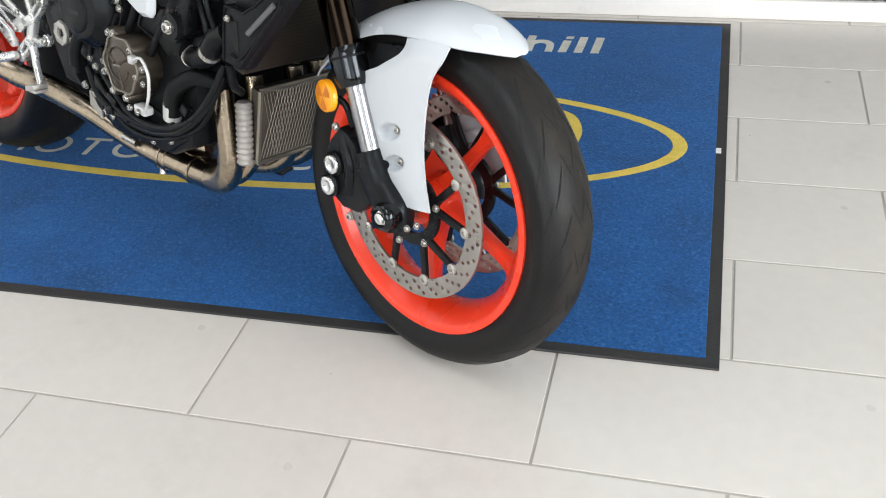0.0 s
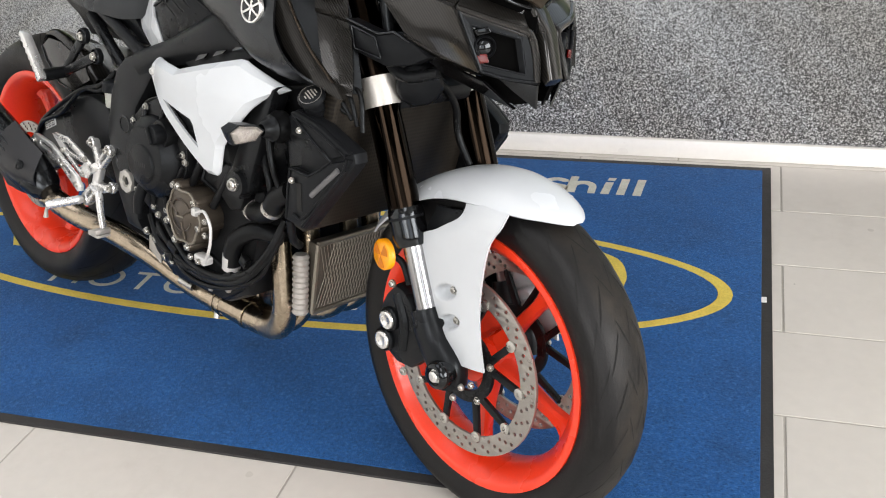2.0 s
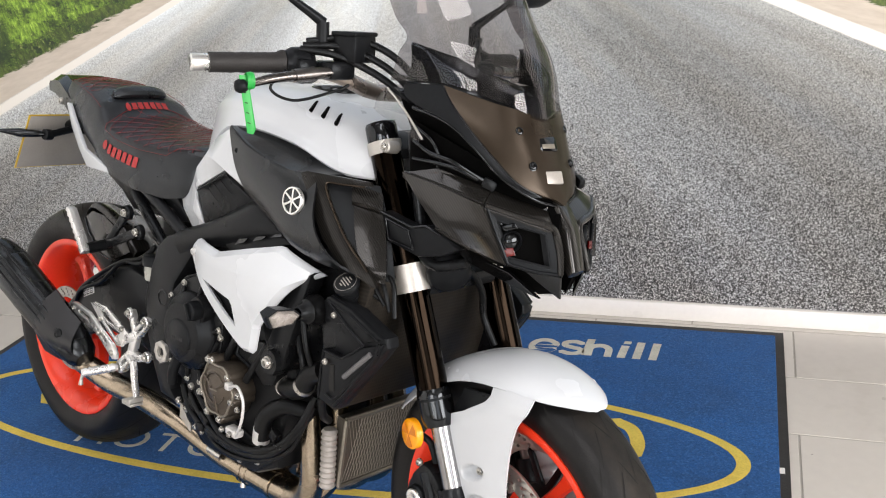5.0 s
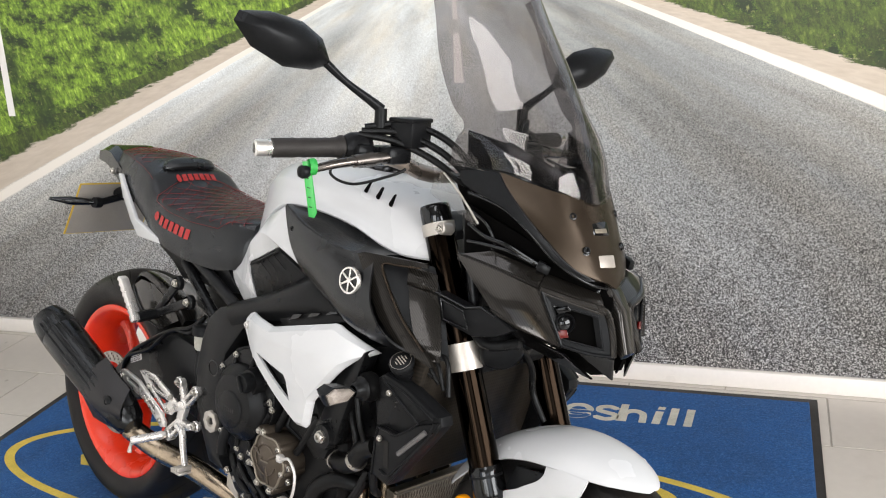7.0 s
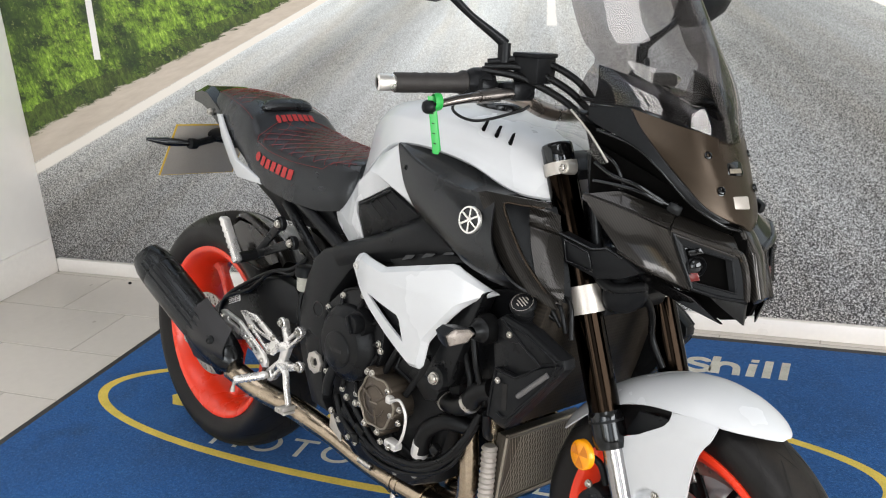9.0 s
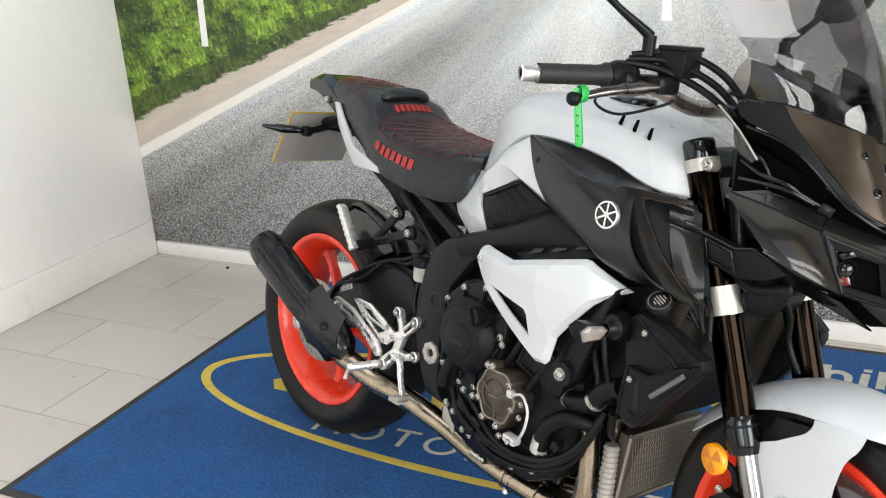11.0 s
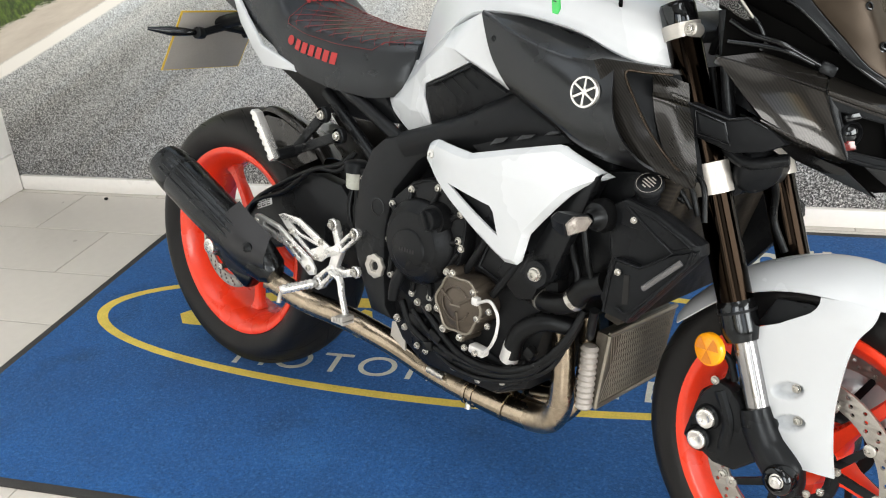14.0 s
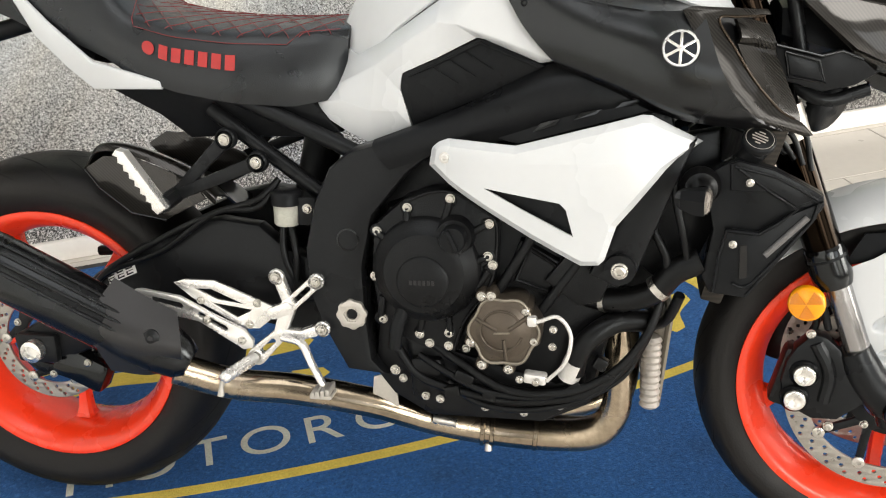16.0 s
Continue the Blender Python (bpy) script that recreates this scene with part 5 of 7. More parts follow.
tail = part("tail_unit", loft([[(x, y * w, z0 + (zt - z0) * v) for y, v in ((-1, 0.15), (-1, 0.75), (-0.7, 1), (0.7, 1), (1, 0.75), (1, 0.15), (0.6, 0), (-0.6, 0))] for x, w, z0, zt in ((-0.190, 0.044, 0.912, 0.944), (-0.13, 0.058, 0.905, 0.962), (-0.08, 0.070, 0.895, 0.962), (0.02, 0.095, 0.865, 0.930), (0.16, 0.10, 0.800, 0.86))]), GLOSS, bike, "black tail unit with rear light", angle=30)
part("rear_light", slab([(-0.196, -0.04, 0.917), (-0.196, 0.04, 0.917), (-0.193, 0.042, 0.941), (-0.193, -0.042, 0.941)], 0.012, 0.002, (1, 0, 0)), REDGLOSS, tail, "red rear light lens")
bolt((-0.035, -0.088, 0.902), 0.0085, tail)
hanger = part("plate_hanger", tube([(0.02, 0, 0.87), (-0.08, 0, 0.845), (-0.165, 0, 0.825)], 0.016, 10, 4), BLACK, bike, "black plate hanger")
plate_m = pose(-0.200, 0.0, 0.780, 0, 32, 0)
part("number_plate", slab([(0, -0.112, -0.085), (0, 0.112, -0.085), (0, 0.112, 0.085), (0, -0.112, 0.085)], 0.0016, 0.0006, (1, 0, 0)), PLATEGREY, hanger, "rear number plate seen from behind, grey", plate_m)
part("plate_face", slab([(-0.0026, -0.116, -0.088), (-0.0026, 0.116, -0.088), (-0.0026, 0.116, 0.088), (-0.0026, -0.116, 0.088)], 0.002, 0, (1, 0, 0)), PLATEYELLOW, hanger, "yellow face of the plate", plate_m)
for s in (-1, 1):
    ind = part("rear_indicator", join(tube([(-0.150, 0.0, 0.818), (-0.146, 0.050 * s, 0.808), (-0.150, 0.072 * s, 0.804)], [0.010, 0.009, 0.012], 10, 3), lathe([(0, -0.012), (0.014, -0.010), (0.015, 0.0), (0.014, 0.010), (0, 0.012)], (-0.150, 0.070 * s, 0.804), (0.2, s, 0.1), 14)), BLACK, hanger, "slim black rear indicator")
    part("indicator_head", tube([(-0.152, 0.078 * s, 0.805), (-0.164, 0.098 * s, 0.806), (-0.185, 0.128 * s, 0.807), (-0.212, 0.172 * s, 0.811)], [0.008, 0.012, 0.015, 0.005], 10, 4, 0.8), GLOSS, ind)

# main beam and pivot plates
for s in (-1, 1):
    a, b = (-0.186, -0.12) if s < 0 else (0.12, 0.186)
    beam = part("frame_beam", prism([(0.592, 0.686), (0.678, 0.712), (0.770, 0.754), (0.893, 0.806), (0.985, 0.822), (1.06, 0.80), (1.05, 0.745), (0.960, 0.742), (0.880, 0.715), (0.744, 0.703), (0.680, 0.655), (0.625, 0.590), (0.606, 0.509), (0.608, 0.430), (0.615, 0.358), (0.640, 0.332), (0.574, 0.338), (0.540, 0.404), (0.520, 0.459), (0.516, 0.533), (0.534, 0.606), (0.560, 0.660)], a, b, 0.010), FRAMEBLACK, bike, "black cast frame beam", angle=30)
    crest = [[(0.632, -0.176, 0.700), (0.745, -0.170, 0.741), (0.830, -0.170, 0.781), (0.905, -0.170, 0.813), (0.990, -0.168, 0.800)], [(0.632, -0.188, 0.692), (0.745, -0.192, 0.732), (0.830, -0.197, 0.768), (0.912, -0.199, 0.796), (0.994, -0.197, 0.784)], [(0.642, -0.1915, 0.678), (0.750, -0.199, 0.714), (0.840, -0.205, 0.742), (0.925, -0.207, 0.766), (1.000, -0.203, 0.766)], [(0.655, -0.188, 0.662), (0.755, -0.188, 0.697), (0.850, -0.190, 0.714), (0.935, -0.195, 0.737), (1.005, -0.195, 0.750)]]
    crest = [[(x, y * -s, z) for x, y, z in r] for r in crest]
    part("beam_cap", sheet(crest if s < 0 else crest[::-1], 0.004, 5, 4), BLACK, beam, "black moulded frame cover", angle=50)
    part("frame_plug", lathe([(0, -0.006), (0.013, -0.006), (0.0155, 0.0005), (0.018, 0.0)], (0.586, 0.187 * s, 0.552), (0, s, 0), 20), GLOSS, beam)
    nut = part("pivot_nut", cut([(0.587 + (0.0245 if k % 4 < 2 else 0.0225) * math.cos(2 * math.pi * k / 32), 0.434 + (0.0245 if k % 4 < 2 else 0.0225) * math.sin(2 * math.pi * k / 32)) for k in range(32)], [ring_pts(0.587, 0.434, 0.0125, 6)], 0.184 * s, 0.193 * s, 0.0015), SATIN, beam, "silver swingarm pivot nut")
    part("pivot_shaft", lathe([(0, 0), (0.014, 0), (0.014, 0.012), (0.009, 0.012), (0.008, 0.006), (0, 0.006)], (0.587, 0.178 * s, 0.434), (0, s, 0), 16), STEEL, beam)
    bolt((0.652, 0.188 * s, 0.345), 0.0075, beam, axis=(0, s, 0))

# swingarm
for s in (-1, 1):
    a, b = (-0.135, -0.098) if s < 0 else (0.098, 0.135)
    part("swingarm", prism([(-0.03, 0.300), (-0.035, 0.345), (0.05, 0.395), (0.130, 0.462), (0.205, 0.508), (0.300, 0.552), (0.360, 0.564), (0.425, 0.556), (0.465, 0.520), (0.545, 0.490), (0.570, 0.470), (0.570, 0.400), (0.500, 0.372), (0.400, 0.392), (0.278, 0.389), (0.150, 0.345), (0.05, 0.300)], a, b, 0.010), FRAMEBLACK, bike, "black box-section swingarm", angle=30)
    rear = part("axle_block", block((0.01, 0.14 * s, 0.327), (0.075, 0.018, 0.052), 0.006), FRAMEBLACK, bike)
    part("axle_nut", lathe([(0, 0), (0.019, 0), (0.019, 0.016), (0.012, 0.018), (0.010, 0.010), (0, 0.010)], (0.010, 0.150 * s, 0.327), (0, s, 0), 20), ALU, rear)
part("swingarm_bridge", block((0.50, 0, 0.44), (0.11, 0.24, 0.10), 0.02), FRAMEBLACK, bike)
sticker = part("info_sticker", prism([(0.156, 0.446), (0.207, 0.468), (0.202, 0.497), (0.151, 0.474)], -0.1360, -0.1352, 0), WHITE, bike, "small black and white notice")
for r in range(3):
    for c in range(3):
        x, z = 0.1565 + 0.0165 * c - 0.0017 * r, 0.4485 + 0.0071 * c + 0.0092 * r
        part("notice_bar", prism([(x, z), (x + 0.0118, z + 0.0051), (x + 0.0106, z + 0.0117), (x - 0.0012, z + 0.0066)], -0.1366, -0.1361, 0), BLACK, sticker, flat=True)
        part("notice_bar", prism([(x + 0.002, z + 0.0035), (x + 0.0115, z + 0.0076), (x + 0.0110, z + 0.0105), (x + 0.0015, z + 0.0064)], -0.1369, -0.1366, 0), WHITE, sticker, flat=True)
hug = [[(0.122, y, 0.640 + dz * 0.35), (0.150, y, 0.673 + dz * 0.8), (0.211, y, 0.668 + dz), (0.296, y, 0.634 + dz), (0.345, y, 0.590 + dz)] for y, dz in ((-0.112, -0.010), (-0.100, 0.003), (-0.06, -0.008), (0.0, -0.045), (0.05, -0.058), (0.098, -0.068), (0.112, -0.080))]
hugger = part("rear_hugger", sheet(hug, 0.003, 4, 3), CARBON, bike, "carbon-look rear hugger", angle=40)
for s in (-1, 1):
    part("hugger_side", slab([(0.124, 0.113 * s, 0.636), (0.160, 0.114 * s, 0.658), (0.215, 0.114 * s, 0.656), (0.312, 0.114 * s, 0.620), (0.330, 0.114 * s, 0.590), (0.262, 0.119 * s, 0.556), (0.203, 0.119 * s, 0.566), (0.150, 0.117 * s, 0.606)], -0.003 * s, 0.0010), CARBON, hugger, "flat carbon side of the hugger")
    part("hugger_edge", tube([(0.124, 0.114 * s, 0.636), (0.150, 0.118 * s, 0.605), (0.203, 0.120 * s, 0.565), (0.262, 0.120 * s, 0.555)], 0.0018, 6, 1), GLOSS, hugger)
part("shock", join(tube([(0.50, 0.0, 0.68), (0.43, 0, 0.40)], 0.032, 16, 1), tube([(0.51, 0, 0.70), (0.42, 0, 0.36)], 0.012, 10, 1)), BLACK, bike, "rear shock absorber")
rcal = part("rear_caliper", block((0.075, -0.112, 0.285), (0.10, 0.045, 0.06), 0.012, (0, 25, 0)), GLOSS, bike, "black rear brake caliper")
bolt((0.095, -0.136, 0.300), 0.006, rcal)
for k in range(2):
    part("rear_brake_hose", tube([(0.462, -0.128, 0.63), (0.43, -0.145, 0.600 - 0.012 * k), (0.36, -0.150, 0.578), (0.26, -0.145, 0.530 - 0.02 * k), (0.14, -0.14, 0.455), (0.09, -0.125, 0.35)], 0.0052, 8), HOSE, bike)
    part("rear_wire", tube([(0.47, -0.13, 0.60), (0.47 + 0.02 * k, -0.15, 0.52), (0.49, -0.15, 0.47 - 0.02 * k), (0.53, -0.14, 0.44)], 0.006, 8), HOSE, bike)

# fluid pot behind the frame
pot = part("rear_reservoir", loft([[(0.478 + 0.022 * w * math.cos(a) + dx, -0.142 + 0.019 * w * math.sin(a), z) for a in np.linspace(0, 2 * math.pi, 17)[:-1]] for z, w, dx in ((0.560, 0.80, -0.002), (0.564, 0.93, -0.002), (0.590, 1.02, 0), (0.594, 1.02, 0))]), CREAM, bike, "translucent cream brake reservoir")
part("pot_lid", lathe([(0, 0.022), (0.020, 0.022), (0.0245, 0.018), (0.0245, 0.0), (0, 0)], (0.478, -0.142, 0.594), (0, 0, 1), 20), BLACK, pot)
part("pot_bracket", block((0.512, -0.150, 0.585), (0.03, 0.006, 0.045), 0.004), BLACK, pot)
bolt((0.514, -0.155, 0.590), 0.007, pot)
bolt((0.518, -0.155, 0.535), 0.006, pot)

# pillion pegs
for s in (-1, 1):
    br = part("pillion_bracket", join(prism(slot(0.392, 0.697, 0.300, 0.608, 0.011, 0.009), 0.150 * s, 0.160 * s, 0.003), prism(slot(0.440, 0.662, 0.300, 0.606, 0.011, 0.009), 0.151 * s, 0.161 * s, 0.003), lathe([(0.0, 0.0), (0.017, 0.0), (0.0165, 0.010), (0.014, 0.013)], (0.392, 0.150 * s, 0.697), (0, s, 0), 18), lathe([(0.0, 0.0), (0.017, 0.0), (0.0165, 0.010), (0.014, 0.013)], (0.440, 0.150 * s, 0.662), (0, s, 0), 18), tube([(0.300, 0.150 * s, 0.607), (0.302, 0.205 * s, 0.604)], 0.013, 12, 1)), FRAMEBLACK, bike, "black forked pillion peg bracket")
    bolt((0.392, 0.163 * s, 0.697), 0.0085, br, axis=(0, s, 0))
    bolt((0.440, 0.163 * s, 0.662), 0.0085, br, axis=(0, s, 0))
    teeth = [(0.0, -0.010), (0.0, 0.009), (0.104, 0.007), (0.114, -0.002)] + [(0.110 - 0.0070 * k, -0.012 + 0.005 * (k % 2)) for k in range(15)]
    u, v = Vector((-0.54, 0.03 * s, 0.84)).normalized(), Vector((0.84, 0, 0.54)).normalized()
    base = Vector((0.306, 0.198 * s, 0.596))
    part("pillion_peg", slab([tuple(base + u * a + v * b) for a, b in teeth], 0.020 * s, 0.002), BRIGHT, br, "toothed bare-metal footpeg, folded up")


# rider's rearset plates
arms = []
for k, (x0, z0, x1, z1, r0, r1) in enumerate(((0.472, 0.492, 0.488, 0.446, 0.0080, 0.0085), (0.535, 0.487, 0.488, 0.444, 0.0105, 0.0110), (0.488, 0.446, 0.470, 0.397, 0.0120, 0.0100), (0.470, 0.397, 0.505, 0.397, 0.0095, 0.0080), (0.505, 0.397, 0.541, 0.410, 0.0078, 0.0085), (0.472, 0.398, 0.430, 0.358, 0.0105, 0.0150), (0.462, 0.432, 0.486, 0.442, 0.0100, 0.0100))):
    holes = [slot(x0 + (x1 - x0) * 0.30, z0 + (z1 - z0) * 0.30, x0 + (x1 - x0) * 0.78, z0 + (z1 - z0) * 0.78, 0.0038)] if k in (1, 5) else []
    arms.append(cut(slot(x0, z0, x1, z1, r0, r1), holes, -0.196 - 0.0005 * k, -0.182, 0.002))
for x, z in ((0.472, 0.492), (0.535, 0.487), (0.541, 0.410), (0.430, 0.358)):
    arms.append(lathe([(0.0, 0.0), (0.0125, 0.0), (0.0125, 0.006), (0.0105, 0.0085)], (x, -0.1925, z), (0, -1, 0), 18))
rs = part("rearset", join(*arms), BRIGHT, bike, "machined silver rearset plate")
for x, z in ((0.472, 0.492), (0.535, 0.487), (0.541, 0.410), (0.430, 0.358)):
    bolt((x, -0.2012, z), 0.0072, rs)
part("hanger_arm", cut([(0.231, 0.458), (0.238, 0.464), (0.249, 0.466), (0.313, 0.456), (0.367, 0.428), (0.416, 0.405), (0.430, 0.388), (0.428, 0.376), (0.413, 0.372), (0.345, 0.414), (0.296, 0.436), (0.240, 0.434), (0.231, 0.442)], [slot(0.268, 0.449, 0.312, 0.441, 0.0048), slot(0.345, 0.428, 0.385, 0.406, 0.0035)], -0.206, -0.197, 0.002), BRIGHT, rs, "silver silencer hanger arm")
part("heel_guard", cut([(0.300, 0.475), (0.317, 0.481), (0.368, 0.481), (0.463, 0.442), (0.462, 0.425), (0.438, 0.405), (0.412, 0.403), (0.329, 0.451)], [[(0.336, 0.4665), (0.362, 0.4665), (0.412, 0.4445), (0.372, 0.4500)], [(0.362, 0.4440), (0.428, 0.4350), (0.402, 0.4215)]], -0.1945, -0.1895, 0.001), BRIGHT, rs, "silver heel guard with cut-outs")
for x, z in ((0.240, 0.449), (0.344, 0.448), (0.356, 0.420), (0.437, 0.447), (0.422, 0.411), (0.412, 0.388)):
    bolt((x, -0.2065 if z in (0.449, 0.420, 0.388) else -0.195, z), 0.0062, rs)
prof = [(0, 0), (0.0075, 0)] + [(0.0088 + 0.0016 * (k % 2), 0.006 + 0.0048 * k) for k in range(14)] + [(0.0075, 0.076), (0, 0.077)]
peg = part("footpeg", lathe(prof, (0.430, -0.202, 0.359), (-0.38, -1, -0.10), 14), BRIGHT, rs, "knurled silver footpeg")
part("peg_tip", tube([(0.404, -0.268, 0.349), (0.400, -0.271, 0.338), (0.398, -0.272, 0.324)], [0.005, 0.0038, 0.0055], 8, 3), SATIN, rs)
part("brake_pedal", tube([(0.478, -0.203, 0.396), (0.510, -0.210, 0.390), (0.526, -0.217, 0.362), (0.547, -0.224, 0.325)], [0.009, 0.008, 0.0075, 0.0070], 8, 5, 0.7), BRIGHT, rs, "silver brake pedal")
part("toe_piece", join(*[block((0.536 + 0.008 * k, -0.234, 0.322 + 0.002 * k), (0.006, 0.034, 0.010), 0.001) for k in range(4)], block((0.548, -0.234, 0.319), (0.034, 0.030, 0.006), 0.001)), SATIN, rs)

# engine: cases, covers, bolts
engine = part("engine", join(prism([(0.610, 0.330), (0.640, 0.600), (0.760, 0.640), (0.900, 0.640), (0.985, 0.600), (1.000, 0.480), (0.975, 0.400), (0.950, 0.290), (0.880, 0.255), (0.700, 0.255), (0.640, 0.290)], -0.165, 0.165, 0.015), prism([(0.60, 0.36), (0.60, 0.62), (0.70, 0.70), (0.80, 0.78), (1.05, 0.79), (1.07, 0.62), (1.035, 0.47), (0.95, 0.43), (0.70, 0.30)], -0.135, 0.135, 0.01)), ENGINE, bike, "black four-cylinder engine", angle=30)
cl = part("clutch_cover", join(lathe([(0.0, 0.226), (0.050, 0.226), (0.060, 0.223), (0.068, 0.213), (0.077, 0.207), (0.081, 0.199), (0.081, 0.150)], (0.708, 0, 0.514), (0, -1, 0), 48), prism([(0.676, 0.620), (0.715, 0.634), (0.752, 0.635), (0.790, 0.612), (0.815, 0.588), (0.813, 0.520), (0.800, 0.480), (0.765, 0.430), (0.748, 0.382), (0.700, 0.386), (0.650, 0.408), (0.630, 0.440), (0.622, 0.505), (0.628, 0.578)], -0.194, -0.15, 0.007)), ENGINE, engine, "black round clutch cover", angle=32)
part("cover_disc", lathe([(0.0, 0.2305), (0.036, 0.2305), (0.0385, 0.229), (0.0395, 0.222)], (0.707, 0, 0.504), (0, -1, 0), 32), ENGINE, cl)
part("cap_boss", lathe([(0.0, 0.215), (0.026, 0.215), (0.029, 0.205), (0.030, 0.18)], (0.752, 0, 0.569), (0, -1, 0), 24), ENGINE, cl)
for a, b in (((0.735, 0.588), (0.745, 0.618)), ((0.765, 0.566), (0.798, 0.585)), ((0.784, 0.530), (0.801, 0.537)), ((0.680, 0.588), (0.680, 0.606)), ((0.776, 0.478), (0.800, 0.515)), ((0.740, 0.442), (0.741, 0.412)), ((0.640, 0.470), (0.634, 0.432)), ((0.645, 0.560), (0.632, 0.570)), ((0.700, 0.440), (0.694, 0.412))):
    part("cover_rib", tube([(a[0], -0.1985, a[1]), (b[0], -0.1955, b[1])], 0.0055, 8, 1), ENGINE, cl)
    part("rib_boss", lathe([(0.0, 0.1965), (0.0085, 0.1965), (0.0105, 0.193)], (b[0], 0, b[1]), (0, -1, 0), 12), ENGINE, cl)
part("cover_seam", tube([(0.676 + 0.004, -0.1950, 0.616), (0.715, -0.1950, 0.630), (0.752, -0.1950, 0.630), (0.788, -0.1950, 0.608), (0.811, -0.1950, 0.586), (0.809, -0.1950, 0.522), (0.796, -0.1950, 0.482), (0.762, -0.1950, 0.432), (0.745, -0.1950, 0.386)], 0.0022, 6), ENGINE, cl)
part("name_bars", join(*[prism([(0.688 + 0.0066 * k, 0.500), (0.692 + 0.0066 * k, 0.500), (0.692 + 0.0066 * k, 0.507), (0.688 + 0.0066 * k, 0.507)], -0.2312, -0.2304, 0) for k in range(6)]), SHIELD, cl, flat=True)
cap = part("oil_filler_cap", lathe([(0.0, 0.03), (0.018, 0.030), (0.0195, 0.027), (0.0195, 0.0)], (0.753, -0.205, 0.570), (0, -1, 0), 24), BLACK, engine, "black oil filler cap")
part("cap_grip", block((0.753, -0.237, 0.570), (0.034, 0.008, 0.007), 0.002, (0, 65, 0)), BLACK, cap)
for x, z in ((0.681, 0.607), (0.745, 0.622), (0.801, 0.586), (0.799, 0.537), (0.806, 0.524), (0.634, 0.570), (0.628, 0.500), (0.638, 0.432), (0.694, 0.410), (0.709, 0.396), (0.739, 0.414), (0.738, 0.393)):
    bolt((x, -0.196, z), 0.0066, cl)
pk = part("pickup_cover", cut([(0.824 + (0.0525 + 0.0030 * math.cos(6 * a)) * math.cos(a), 0.428 + (0.0545 + 0.0030 * math.cos(6 * a)) * math.sin(a)) for a in np.linspace(0, 2 * math.pi, 49)[:-1]], [], -0.216, -0.16, 0.004), MAGNESIUM, engine, "bronze-grey six-lobed crank cover")
part("pickup_face", lathe([(0, 0.222), (0.020, 0.222), (0.026, 0.219), (0.040, 0.217), (0.044, 0.214)], (0.824, 0, 0.428), (0, -1, 0), 32), MAGNESIUM, pk)
for k in range(3):
    a = radians(35 + 120 * k)
    part("cover_rib", tube([(0.824 + 0.010 * math.cos(a), -0.2215, 0.428 + 0.010 * math.sin(a)), (0.824 + 0.045 * math.cos(a), -0.2165, 0.428 + 0.045 * math.sin(a))], 0.0035, 6, 1), MAGNESIUM, pk)
part("cover_rim", tube([(0.824 + (0.0495 + 0.0030 * math.cos(6 * a)) * math.cos(a), -0.2165, 0.428 + (0.0515 + 0.0030 * math.cos(6 * a)) * math.sin(a)) for a in np.linspace(0, 2 * math.pi, 61)], 0.0026, 6, 1), COREBAR, pk, "worn bright rim")
part("cover_ring", tube([(0.821 + 0.031 * math.cos(a), -0.2190, 0.430 + 0.031 * math.sin(a)) for a in np.linspace(0.6, 6.0, 41)], 0.0020, 6, 1), MAGNESIUM, pk)
part("cover_name", block((0.822, -0.2226, 0.428), (0.024, 0.0012, 0.0030), 0.0004, (0, -4, 0)), COREBAR, pk, flat=True)
for x, z in ((0.792, 0.481), (0.806, 0.482), (0.856, 0.461), (0.868, 0.415), (0.775, 0.408), (0.791, 0.373), (0.831, 0.368)):
    part("bolt_lug", lathe([(0.0, 0.214), (0.0085, 0.214), (0.0100, 0.210), (0.0105, 0.16)], (x, 0, z), (0, -1, 0), 14), MAGNESIUM, pk)
    bolt((x, -0.2145, z), 0.0064, pk)
lower = part("lower_cover", join(prism([(0.664, 0.400), (0.690, 0.395), (0.760, 0.370), (0.900, 0.330), (0.945, 0.350), (0.940, 0.300), (0.880, 0.262), (0.730, 0.262), (0.672, 0.295)], -0.172, -0.10, 0.010), block((0.70, -0.172, 0.350), (0.05, 0.03, 0.03), 0.008)), ENGINE, engine, "black sump side")
for x, z in ((0.765, 0.310), (0.696, 0.298), (0.719, 0.294), (0.661, 0.326), (0.908, 0.351), (0.761, 0.381), (0.79, 0.285), (0.85, 0.280), (0.905, 0.295)):
    bolt((x, -0.176, z), 0.0062, lower)
part("drive_sensor", tube([(0.676, -0.198, 0.462), (0.662, -0.208, 0.423), (0.657, -0.208, 0.390)], [0.012, 0.011, 0.010], 12, 4), BLACK, engine)
cyl = part("cylinder_panel", prism([(0.845, 0.560), (0.915, 0.520), (0.892, 0.470), (0.818, 0.492)], -0.180, -0.14, 0.006), ENGINE, engine, "ribbed cylinder side")
part("panel_frame", tube([(0.858, -0.181, 0.546), (0.903, -0.181, 0.518), (0.886, -0.181, 0.482), (0.838, -0.181, 0.498), (0.858, -0.181, 0.546)], 0.0035, 6, 1), ENGINE, cyl)
for a, b in (((0.868, 0.575), (0.806, 0.470)), ((0.940, 0.545), (0.878, 0.455))):
    part("cylinder_stay", tube([(a[0], -0.186, a[1]), (b[0], -0.188, b[1])], 0.0075, 8, 1), ENGINE, cyl)
part("side_bracket", prism([(0.880, 0.500), (0.915, 0.545), (0.960, 0.552), (0.975, 0.50), (0.962, 0.470), (0.93, 0.462)], -0.19, -0.15, 0.006), ENGINE, engine)
